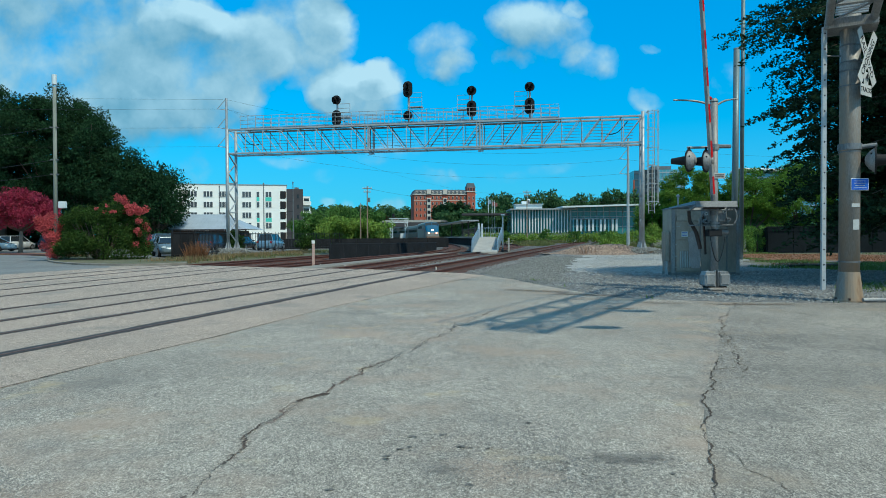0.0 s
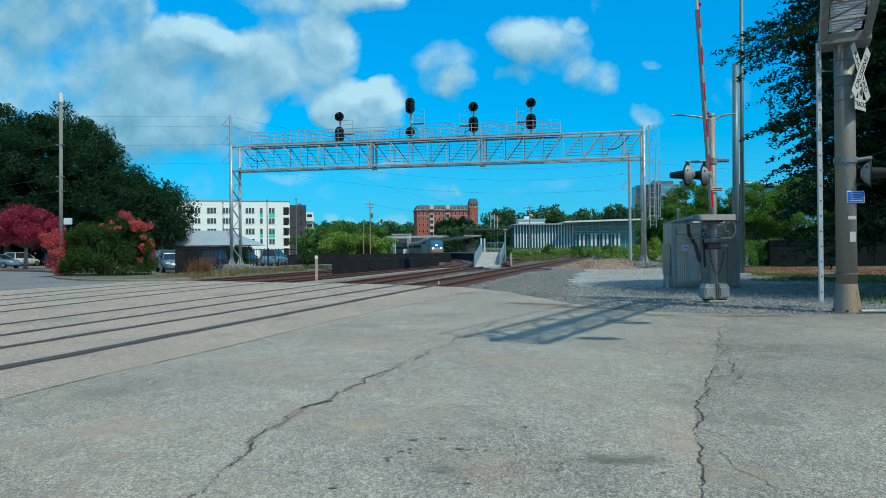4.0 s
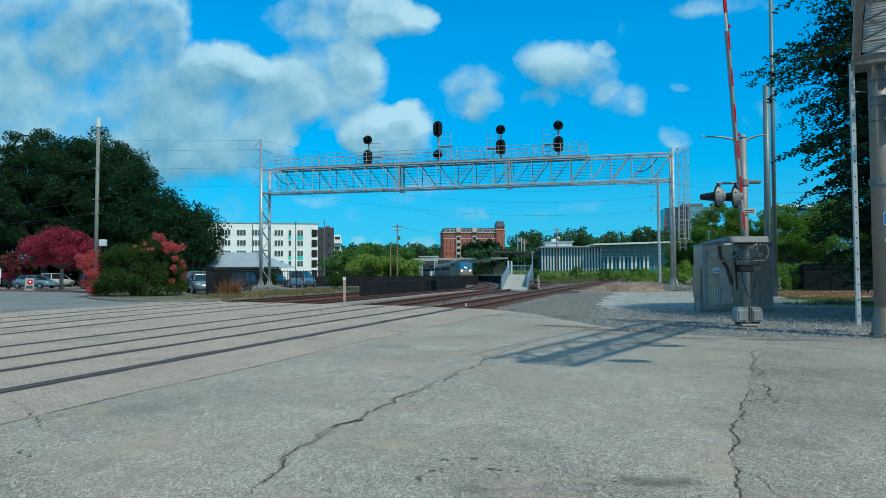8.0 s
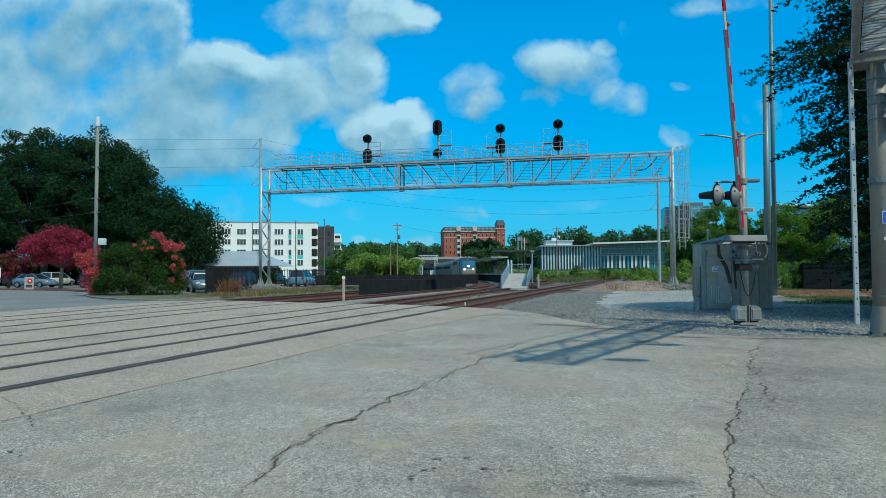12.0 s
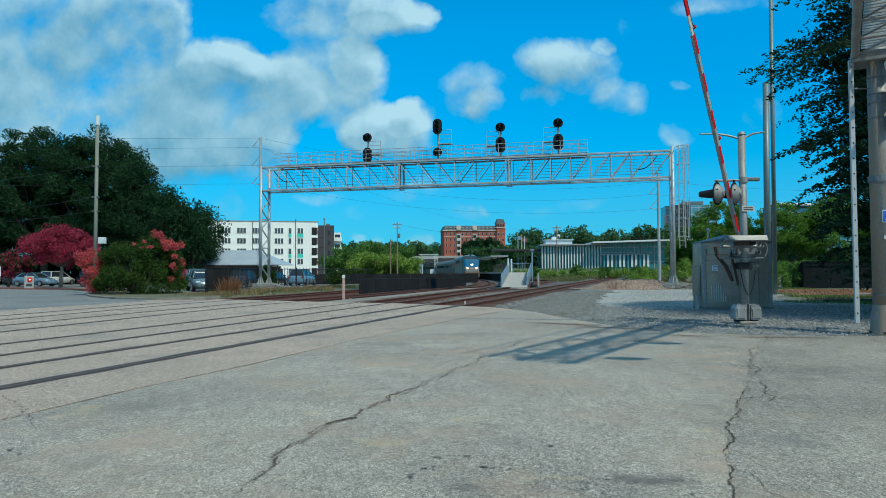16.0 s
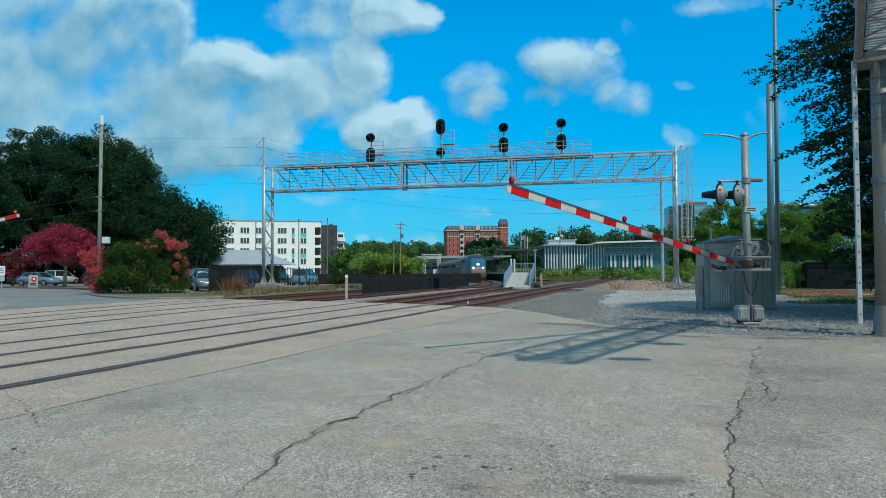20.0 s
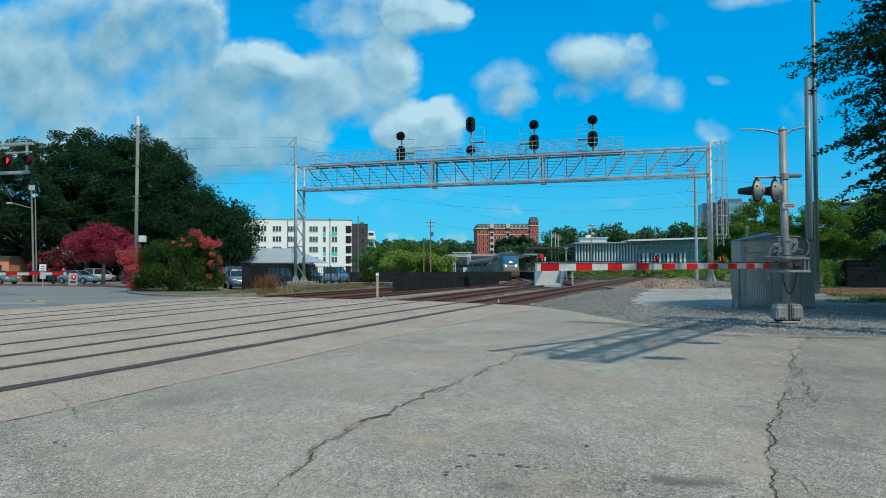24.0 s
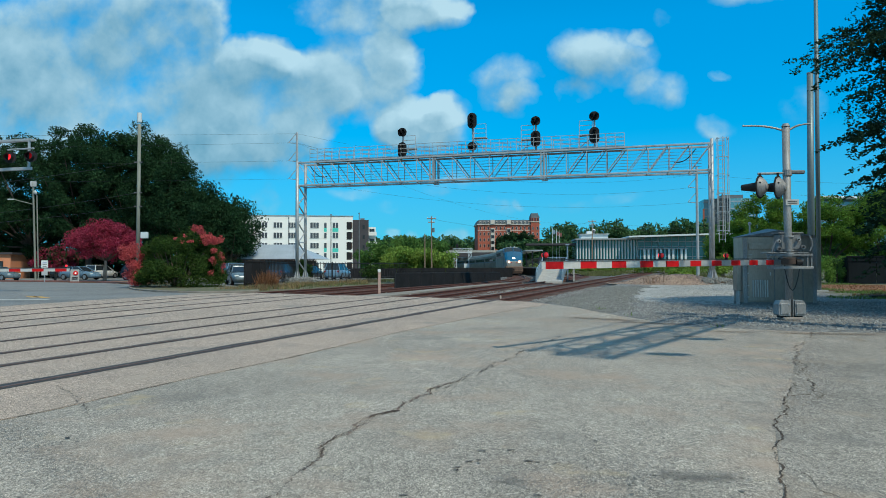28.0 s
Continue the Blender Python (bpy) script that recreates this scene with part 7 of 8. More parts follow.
def build_poles():
    p = thing("antenna_pole", "tall grey-green pole topped by a cylindrical antenna", "pole", (-22.2, 44.0, 0))
    part("shaft", tube(B(), (0, 0, -0.1), (0.06, 0, 10.7), 0.125, 0.10, 12), PALEPOLE, p, smooth=True)
    part("antenna", tube(B(), (0.06, 0, 10.85), (0.06, 0, 11.45), 0.15, seg=16), FIN, p, "pale cylindrical antenna")
    for dx in (-0.1, 0.1):
        part("antenna_stem", tube(B(), (0.06 + dx, 0, 10.55), (0.06 + dx, 0, 10.9), 0.02, seg=6), GALV, p)
    part("meter_box", box(B(), (0.50, -0.1, 3.4), (0.42, 0.3, 0.42), bevel=0.03), FIN, p, "pale equipment box")
    for z in (5.3, 6.2, 8.2):
        part("clamp", box(B(), (0.0, 0, z), (0.45, 0.2, 0.06)), GALV_DARK, p)
    l = thing("street_lamp", "grey street lamp pole with arm and small box", "street lamp", (-41.6, 63, 0))
    part("pole", tube(B(), (0, 0, 0), (-0.35, 0, 9.0), 0.09, 0.08, 10), PALEPOLE, l)
    part("pole", tube(B(), (0.28, 0, 0), (0.02, 0, 8.2), 0.055, 0.05, 10), PALEPOLE, l)
    part("arm", tube(B(), (-0.3, 0, 7.3), (-2.2, 0, 7.8), 0.04, 0.035, 8), PALEPOLE, l)
    part("lantern", box(B(), (-2.5, 0, 7.8), (0.6, 0.22, 0.10), bevel=0.03), FIN, l)
    for x in (-0.47, -0.20):
        part("box", box(B(), (x, 0, 9.25), (0.22, 0.25, 0.50), bevel=0.02), PLATE, l)
    part("small_lamp", tube(B(), (-0.1, -0.1, 8.5), (0.12, -0.25, 8.3), 0.15, 0.1, 10), PLATE, l)
    for x, y, h, arms in ((-7.3, 110, 9.4, True), (-9.0, 118, 7.0, False), (21.5, 130, 10.0, True), (24.5, 70, 8.5, False)):
        u = thing("utility_pole", "brown wooden utility pole with crossarms", "utility pole", (x, y, 0))
        part("shaft", tube(B(), (0, 0, -0.1), (0, 0, h), 0.115, 0.075, 10), WOODPOLE, u)
        if arms:
            for z, w in ((h - 0.4, 1.5), (h - 1.0, 1.1)):
                arm = part("crossarm", box(B(), (0, -0.1, z), (w, 0.1, 0.13)), WOODPOLE, u)
                for k in range(4):
                    part("insulator", tube(B(), (-w / 2 + 0.1 + k * (w - 0.2) / 3, -0.1, z + 0.06), (-w / 2 + 0.1 + k * (w - 0.2) / 3, -0.1, z + 0.25), 0.045, seg=6), FIN, arm)
            part("transformer", tube(B(), (0.3, 0, h - 2.6), (0.3, 0, h - 1.9), 0.2, seg=10), GALV_DARK, u)
    for x, y, h in ((-25.7, 120, 10.4), (-20.7, 120, 10.6), (-33.5, 121, 10.0)):
        u = thing("lamp_post", "slim dark lamp post in the parking lot", "lamp post", (x, y, 0))
        part("shaft", tube(B(), (0, 0, -0.1), (0, 0, h), 0.10, 0.07, 8), GALV_DARK, u)
        part("cap", tube(B(), (0, 0, h), (0, 0, h + 0.25), 0.14, 0.10, 8), GALV_DARK, u)
    # tall twin poles by the cabinet
    for x, top, r, y in ((16.08, 10.55, 0.16, 34.0), (16.72, 16.5, 0.105, 34.6)):
        u = thing("steel_pole", "tall slim galvanised steel pole behind the cabinet", "steel pole", (x, y, 0))
        part("shaft", tube(B(), (-0.05, 0, -0.1), (0.05, 0, top), r, r * 0.9, 14), POLE_STEEL, u, smooth=True)
        part("base_plate", box(B(), (-0.05, 0, 0.03), (0.6, 0.6, 0.08)), GALV, u)
        part("cap", tube(B(), (0.05, 0, top), (0.05, 0, top + 0.06), r * 0.95, seg=14), GALV, u)
    # line poles with triangular brackets
    for x, y, top, zs, s in ((-15.9, 60, 13.2, (12.2, 10.6, 9.0), -1), (19.0, 60.5, 9.9, (9.1, 8.0, 6.7), -1)):
        u = thing("line_pole", "slim steel line pole with triangular wire brackets", "line pole", (x, y, 0))
        part("shaft", tube(B(), (0, 0, 0), (0, 0, top), 0.15, 0.10, 8), GALV, u)
        for z in zs:
            bm = B()
            tube(bm, (0, 0, z), (s * 0.75, 0, z + 0.12), 0.03, seg=5)
            tube(bm, (s * 0.75, 0, z + 0.12), (0, 0, z + 1.0), 0.03, seg=5)
            part("wire_bracket", bm, GALV, u)

    def wire(a, b, sag, r=0.0065):
        cu = bpy.data.curves.new("power_line", "CURVE")
        cu.dimensions, cu.bevel_depth, cu.bevel_resolution = "3D", r, 0
        sp = cu.splines.new("POLY")
        sp.points.add(20)
        a, b = Vector(a), Vector(b)
        for k in range(21):
            f = k / 20
            p = a.lerp(b, f) - Vector((0, 0, sag * 4 * f * (1 - f)))
            sp.points[k].co = (*p, 1)
        cu.materials.append(WIRE)
        tagged(new("power_line", cu), "thin dark overhead power line", "power line", group="power lines")
    for z, zl in ((13.1, 14.6), (12.3, 12.8), (10.7, 11.1), (9.1, 9.2)):
        wire((-110, 70, zl + 2.5), (-15.9, 60, z), 0.5)
    wire((-15.9, 60, 13.1), (19.0, 60.5, 9.1), 1.0)
    wire((-15.9, 60, 12.3), (21.5, 130, 9.4), 2.4)
    wire((-15.9, 60, 12.3), (19.0, 60.5, 9.2), 1.9)
    wire((-15.9, 60, 10.7), (19.0, 60.5, 8.1), 1.6)
    wire((-15.9, 60, 9.1), (19.0, 60.5, 6.8), 1.3)
    wire((19.0, 60.5, 9.2), (60, 66, 9.8), 1.0)
    wire((19.0, 60.5, 6.8), (60, 66, 7.4), 1.0)
    wire((19.0, 60.5, 8.0), (60, 66, 8.6), 1.0)
    wire((-22.2, 44, 8.2), (-80, 66, 9.8), 1.4, 0.012)
    wire((-22.2, 44, 6.2), (-80, 70, 8.0), 1.6, 0.012)
    wire((-22.2, 44, 5.3), (-80, 70, 6.6), 1.2, 0.012)
    wire((-7.3, 110, 9.0), (21.5, 130, 9.6), 1.5, 0.012)
    wire((21.5, 130, 9.6), (90, 140, 10.6), 2.0, 0.012)
    wire((21.5, 130, 8.8), (90, 140, 9.8), 2.0, 0.02)


# ---- fences, signs, small things ----


def build_fences():
    # screened panels between the tracks
    f = thing("screen_fence", "low black fabric-screened fence panels between tracks", "fence")
    run = [Vector((x, y, 0)) for x, y in ((-5.45, 45.3), (-3.35, 51), (-1.15, 57), (0.6, 64), (1.75, 70), (2.5, 75.5))]
    for a, b in zip(run, run[1:]):
        for k in range(3):
            p, q = a.lerp(b, k / 3), a.lerp(b, (k + 1) / 3)
            d, m = q - p, (p + q) / 2
            an = math.degrees(math.atan2(d.y, d.x))
            lift = -0.007 * (m.y - 45)
            part("screen_panel", box(B(), (m.x, m.y, 0.36 + lift), (d.length * 0.985, 0.05, 0.98), rz=an), SCREEN, f)
            part("top_rail", box(B(), (m.x, m.y, 0.87 + lift), (d.length, 0.06, 0.05), rz=an), BLACK, f)
            part("post", tube(B(), (p.x, p.y, -0.5), (p.x, p.y, 0.92 + lift), 0.04, seg=8), BLACK, f)
    g = thing("picket_fence", "black metal picket fence along the parking lot", "fence")
    pts = [(-15.3, 44.6), (-14.2, 45.6), (-15.75, 59.4), (-14.0, 66.0), (-10.6, 74.0), (-8.0, 80.0)]
    for (x0, y0), (x1, y1) in zip(pts, pts[1:]):
        d = Vector((x1 - x0, y1 - y0, 0))
        an = math.degrees(math.atan2(d.y, d.x))
        m = Vector(((x0 + x1) / 2, (y0 + y1) / 2, 0))
        for z in (0.25, 1.65):
            part("rail", box(B(), (m.x, m.y, z), (d.length, 0.05, 0.06), rz=an), BLACK, g)
        part("post", box(B(), (x0, y0, 0.9), (0.09, 0.09, 1.8)), BLACK, g)
        if y0 < 45:
            part("screen_panel", box(B(), (m.x, m.y + 0.05, 0.85), (d.length * 0.97, 0.04, 1.5), rz=an), SCREEN, g)
        k = 0.0
        while k < d.length:
            p = Vector((x0, y0, 0)) + d.normalized() * k
            part("picket", box(B(), (p.x, p.y, 0.93), (0.04, 0.04, 1.72)), BLACK, g)
            k += 0.55
    w = thing("dark_screen_wall", "dark screened chain-link fence behind the tracks", "fence")
    for k in range(7):
        part("screen_panel", box(B(), (-13.5 + k * 2.9 * 0.95, 77 + k * 1.4, 0.55), (2.95, 0.06, 1.15), rz=26), SCREEN, w)
        part("post", tube(B(), (-14.9 + k * 2.9 * 0.95, 76.3 + k * 1.4, -0.1), (-14.9 + k * 2.9 * 0.95, 76.3 + k * 1.4, 1.2), 0.05, seg=8), BLACK, w)
    # dark enclosure by the hedge
    e = thing("bin_enclosure", "charcoal panelled enclosure beside a clipped hedge", "enclosure", (30.4, 49, 0), -9)
    for k in range(5):
        part("panel", box(B(), (-3.6 + k * 1.8, 0, 0.92), (1.76, 0.1, 1.84)), DARKBOX, e)
    part("top_rail", box(B(), (0, 0, 1.88), (9.2, 0.16, 0.1)), DARKBOX, e)
    part("mid_rail", box(B(), (0, -0.07, 1.60), (9.1, 0.06, 0.08)), DARKBOX, e)
    part("panel", box(B(), (-4.5, 2.2, 0.92), (0.1, 4.4, 1.84)), DARKBOX, e)
    # a taller iron fence behind the mast
    r = thing("iron_fence", "tall black iron fence in the tree's shade", "fence")
    for k in range(46):
        part("picket", box(B(), (20.0 + k * 0.16, 26.0 - k * 0.05, 1.0), (0.022, 0.022, 2.0)), BLACK, r)
    for z in (0.2, 1.75, 1.95):
        part("rail", box(B(), (23.6, 24.85, z), (7.5, 0.04, 0.05), rz=-17.4), BLACK, r)
    s = thing("marker_stake", "faded pink fibreglass marker stake by the rails", "stake", (-5.0, 34.9, 0))
    part("stake", box(B(), (0, 0, 0.5), (0.13, 0.03, 1.3), bevel=0.01), PINK_STAKE, s)
    part("cap", box(B(), (0, -0.02, 1.08), (0.15, 0.04, 0.16)), WHITE, s)
    for x, y in ((-4.6, 34.5), (-3.2, 32.6), (-1.6, 31.4), (3.3, 24.8), (1.0, 30.5), (4.4, 26.5)):
        m = thing("ballast_marker", "small pale marker block beside the rail", "marker", (x, y, -0.16))
        part("block", box(B(), (0, 0, 0.08), (0.07, 0.06, 0.14), bevel=0.015), STONE_TRIM, m)
    # street signs
    a = thing("sandwich_board", "white sandwich board with a red disc by the kerb", "sign board", (-33.9, 56.5, 0), 31)
    for s_, an in ((-1, 8), (1, -8)):
        bd = part("board", box(B(), (0, s_ * 0.14, 0.62), (0.66, 0.04, 1.08), rx=-an), PLATE_GREY, a)
        part("frame_rail", box(B(), (0, s_ * 0.22, 0.10), (0.70, 0.06, 0.12)), RED_KERB, bd)
    bm = tube(B(), (0.05, -0.185, 0.85), (0.05, -0.13, 0.84), 0.19, seg=24)
    disc = part("emblem", bm, RED_REFLECT, a, "red disc emblem")
    part("emblem_centre", tube(B(), (0.05, -0.193, 0.85), (0.05, -0.15, 0.84), 0.07, seg=16), WHITE, disc)
    for k, w_ in enumerate((0.42, 0.46)):
        part("text_bar", box(B(), (0, -0.20 - 0.02 * k, 0.48 - k * 0.12), (w_, 0.05, 0.06)), BLACK, a)
    for x, y, z, w_, h_ in ((-38.8, 60.0, 1.55, 0.62, 0.85),):
        g2 = thing("road_sign", "white rectangular road sign on a thin post", "road sign", (x, y, 0))
        part("post", tube(B(), (0, 0.03, 0), (0, 0.03, z + h_ / 2), 0.035, seg=8), GALV, g2)
        part("face", box(B(), (0, 0, z), (w_, 0.02, h_)), WHITE, g2)
        part("lower_plate", box(B(), (0, 0, z - h_ / 2 - 0.28), (w_ * 0.9, 0.02, 0.42)), PLATE, g2)
        for k in range(3):
            part("text_bar", box(B(), (0, -0.014, z + 0.2 - k * 0.17), (w_ * 0.6, 0.008, 0.06)), GALV_DARK if k else BLUE_SIGN, g2)
    # kerbs
    def kerb(name, label, pts, mt, w=0.16, h=0.15):
        path = smooth_path(pts, 0.5)
        o = part(name, sweep(B(), path, [(-w / 2, -0.1), (w / 2, -0.1), (w / 2, h - 0.02), (w / 2 - 0.03, h), (-w / 2 + 0.03, h), (-w / 2, h - 0.02)]), mt)
        tagged(o, label, "kerb", kind="structure")
    kerb("kerb", "pale concrete kerb round the planted island", [(-11.3, 35.0), (-12.7, 33.65), (-14.5, 33.95), (-16.9, 35.5), (-20.0, 39.2), (-22.7, 44.2), (-24.7, 49.8)], WORN_KERB, 0.16, 0.10)
    kerb("kerb", "brick-red kerb along the far footway", [(-24.8, 50.0), (-31.0, 56.5), (-40, 61.7), (-60, 69.2), (-90, 80.5)], RED_KERB)
    # painted lines
    for pts, mt in (([(-24.0, 27.75), (-17.4, 27.3), (-17.3, 26.95), (-24.0, 27.3)], WHITE_LINE), ([(-20.5, 30.3), (-19.3, 28.9), (-18.9, 29.0), (-20.1, 30.4)], YELLOW_LINE),
                    ([(-20.0, 30.0), (-18.6, 28.5), (-18.2, 28.6), (-19.6, 30.1)], YELLOW_LINE)):
        bm = prism(B(), pts, -0.01, 0.004)
        bmesh.ops.recalc_face_normals(bm, faces=bm.faces[:])
        tagged(part("road_marking", bm, mt), "worn painted road line", "road marking", kind="structure")
    bx = thing("kerb_pipe", "pale steel pipe lying at the edge of the asphalt", "pipe", (9.1, 13.25, 0.03))
    part("pipe", tube(B(), (-0.35, 0, 0.02), (2.6, -0.10, 0.02), 0.04, seg=10), GALV_WORN, bx)
    tm = thing("old_timber", "dark weathered timber lying on the grass", "timber", (16.6, 28.0, 0))
    part("timber", box(B(), (0, 0, 0.02), (2.4, 0.2, 0.14), rz=4, bevel=0.015), TIE, tm)


def build_car(at, turn, colour, label, tall=False):
    """A parked car along X: lofted body with rounded ends, raked glazing, roof, wheels and lamps."""
    t = thing("car", label, "car", at, turn, group="parked cars")
    h = 1.66 if tall else 1.46
    # stations from tail to nose: x, half width, height of the waistline
    st = [(-2.25, 0.62, 0.80), (-2.12, 0.80, 0.96), (-1.6, 0.88, 1.0), (-0.4, 0.90, 0.97), (0.8, 0.90, 0.93), (1.35, 0.88, 0.88), (1.9, 0.82, 0.76), (2.2, 0.66, 0.62)]
    bm = B()
    rings = []
    for x, hw, zb in st:
        half_ring = [(hw * 0.86, 0.24), (hw, 0.42), (hw * 1.0, zb * 0.72), (hw * 0.93, zb), (hw * 0.6, zb + 0.03)]
        rings.append([bm.verts.new((x, y, z)) for y, z in half_ring] + [bm.verts.new((x, -y, z)) for y, z in half_ring[::-1]])
    n = len(rings[0])
    for r0, r1 in zip(rings, rings[1:]):
        for k in range(n):
            bm.faces.new((r0[k], r0[(k + 1) % n], r1[(k + 1) % n], r1[k]))
    bm.faces.new(rings[0][::-1])
    bm.faces.new(rings[-1])
    bmesh.ops.recalc_face_normals(bm, faces=bm.faces[:])
    part("body", bm, colour, t, smooth=True)
    tail = -2.0 if tall else -1.7
    low = [(tail, 0.80), (-0.4, 0.83), (1.15, 0.80)]
    top = [(-1.75 if tall else -1.0, 0.60), (-0.35, 0.64), (0.25, 0.58)]
    bm = B()
    lo = [bm.verts.new((x, y, 0.96)) for x, y in low] + [bm.verts.new((x, -y, 0.96)) for x, y in low[::-1]]
    hi = [bm.verts.new((x, y, h - 0.05)) for x, y in top] + [bm.verts.new((x, -y, h - 0.05)) for x, y in top[::-1]]
    for k in range(6):
        bm.faces.new((lo[k], lo[(k + 1) % 6], hi[(k + 1) % 6], hi[k]))
    bm.faces.new(hi)
    bmesh.ops.recalc_face_normals(bm, faces=bm.faces[:])
    part("greenhouse", bm, GLASS_DARK, t)
    bm = B()
    edge = [(top[0][0] - 0.05, 0.60), (-0.35, 0.66), (0.30, 0.58)]
    prism(bm, edge[::-1] + [(x, -y) for x, y in edge], h - 0.06, h)
    bmesh.ops.recalc_face_normals(bm, faces=bm.faces[:])
    part("roof", bm, colour, t)
    for sy in (-1, 1):
        for (x0, y0), (x1, y1), r in ((low[0], top[0], 0.055), (low[1], top[1], 0.035), (low[2], top[2], 0.04)):
            part("pillar", tube(B(), (x0, sy * y0, 0.95), (x1, sy * y1, h - 0.04), r, seg=6), colour, t)
        part("mirror", box(B(), (0.85, sy * 0.96, 1.0), (0.12, 0.16, 0.11), bevel=0.03), colour, t)
        for x in (-1.38, 1.38):
            wh = part("wheel", tube(B(), (x, sy * 0.70, 0.32), (x, sy * 0.92, 0.32), 0.32, seg=20), TYRE, t)
            part("rim", tube(B(), (x, sy * 0.92, 0.32), (x, sy * 0.93, 0.32), 0.21, seg=14), RIM, wh)
        part("headlight", box(B(), (2.06, sy * 0.60, 0.66), (0.16, 0.30, 0.13), bevel=0.03), FIN, t)
        part("tail_light", box(B(), (-2.18, sy * 0.66, 0.84), (0.10, 0.24, 0.20), bevel=0.02), RED_DULL, t)
    part("bumper", box(B(), (2.14, 0, 0.42), (0.16, 1.3, 0.2), bevel=0.05), colour, t)
    part("bumper", box(B(), (-2.20, 0, 0.46), (0.14, 1.3, 0.2), bevel=0.05), colour, t)


def build_cars():
    def paint(n, c):
        return material(n, c, tuple(x * 0.9 for x in c), 0.25, 0.3, scale=0.5, fine=10, bump=0, fine_mix=0.03)
    steel = paint("steel_blue_car_paint", (0.16, 0.21, 0.24))
    silver, blue, dark, white, navy = paint("silver_car_paint", (0.30, 0.35, 0.39)), paint("light_blue_car_paint", (0.17, 0.27, 0.36)), paint("black_car_paint", (0.02, 0.022, 0.026)), paint("white_car_paint", (0.7, 0.7, 0.7)), paint("navy_car_paint", (0.03, 0.07, 0.13))
    build_car((-17.5, 50.2, 0), -62, steel, "silver-blue hatchback parked behind the flowering bush")
    build_car((-20.3, 57.0, 0), -66, blue, "light blue car parked behind the flowering bush", True)
    build_car((-43.5, 73.5, 0), -12, blue, "pale blue saloon parked under the crape myrtle")
    build_car((-35.5, 71.5, 0), -8, dark, "black car parked in the shade of the trees", True)
    build_car((-50.5, 70.5, 0), -15, steel, "steel-blue saloon parked by the orange shop")
    build_car((-50.0, 82.0, 0), 78, dark, "black van parked behind the crape myrtle", True)
    build_car((-47.0, 84.0, 0), 80, white, "white car parked behind the crape myrtle", True)
    for k, (c, nm) in enumerate(((navy, "navy blue"), (dark, "black"), (navy, "navy blue"), (dark, "black"), (blue, "light blue"))):
        build_car((-27.0 + k * 3.1, 74.0 - k * 0.6, 0), 84, c, nm + " car parked behind the picket fence", k % 2 == 0)
    lot = part("parking_lot", prism(B(), [(-95, 84), (-60, 71.5), (-40, 64.5), (-31, 61), (-25.5, 56), (-20, 47), (-17.8, 46.5), (-15.8, 52), (-14.8, 60), (-12.2, 68), (-9, 78), (-20, 86), (-60, 105), (-95, 110)], -0.2, 0.004), ASPHALT_BLUE)
    tagged(lot, "shaded asphalt parking lot behind the planting", "parking lot", kind="structure")
    bed = part("mulch_bed", prism(B(), [(-24.9, 50.2), (-31.0, 56.7), (-40, 61.9), (-60, 69.4), (-60, 71.4), (-40, 64.4), (-31, 60.9), (-25.6, 55.9)], -0.2, 0.06), MULCH)
    tagged(bed, "reddish mulch strip under the crape myrtle", "planting bed", kind="structure")
    isl = part("planted_island", prism(B(), [(-11.4, 35.1), (-12.7, 33.75), (-14.5, 34.05), (-16.9, 35.6), (-20.0, 39.3), (-22.6, 44.2), (-24.6, 49.8), (-20.2, 46.8), (-17.9, 46.3), (-14.5, 41), (-12.2, 38)], -0.2, 0.07), DIRT)
    tagged(isl, "planted island with dry grass and leaf litter", "planting bed", kind="structure")
    # bed outline stops at the right; darker soil beyond stands for tree shade
    mr, ring = random.Random(8), []
    for (x0, y0), (x1, y1) in zip([(18.0, 36), (20, 47), (29.5, 46.5), (30, 39), (27, 34), (22, 32.5)], [(20, 47), (29.5, 46.5), (30, 39), (27, 34), (22, 32.5), (18.0, 36)]):
        ring += [(x0 + (x1 - x0) * k / 10 + mr.uniform(-0.5, 0.5), y0 + (y1 - y0) * k / 10 + mr.uniform(-0.8, 0.8)) for k in range(10)]
    bed2 = part("mulch_bed", prism(B(), ring, -0.2, 0.0), MULCH)
    tagged(bed2, "orange-brown pine mulch bed beyond the cabinet", "planting bed", kind="structure")


# ---- planting ----


def tufts(name, label, spots, count, size, mt, seed):
    """Upright grass blades scattered over (x, y, radius) spots."""
    rng = np.random.default_rng(seed)
    s = np.array(spots, float)
    which = rng.choice(len(s), count, p=s[:, 2] ** 2 / (s[:, 2] ** 2).sum())
    an, rr = rng.random(count) * 6.283, np.sqrt(rng.random(count)) * s[which, 2]
    x, y = s[which, 0] + np.cos(an) * rr, s[which, 1] + np.sin(an) * rr
    h = size * (0.4 + rng.random(count))
    lean = rng.normal(size=(count, 2)) * 0.35 * h[:, None]
    w = 0.012 + 0.02 * rng.random(count)
    o = rng.random(count) * 6.283
    dx, dy = np.cos(o) * w, np.sin(o) * w
    z = np.full(count, -0.04)
    v = np.stack([np.stack([x - dx, y - dy, z], 1), np.stack([x + dx, y + dy, z], 1), np.stack([x + lean[:, 0], y + lean[:, 1], z + h], 1)], 1).reshape(-1, 3)
    ob = mesh_from(name, v.tolist(), np.arange(count * 3).reshape(-1, 3).tolist(), mt)
    return tagged(ob, label, "grass", kind="stuff")


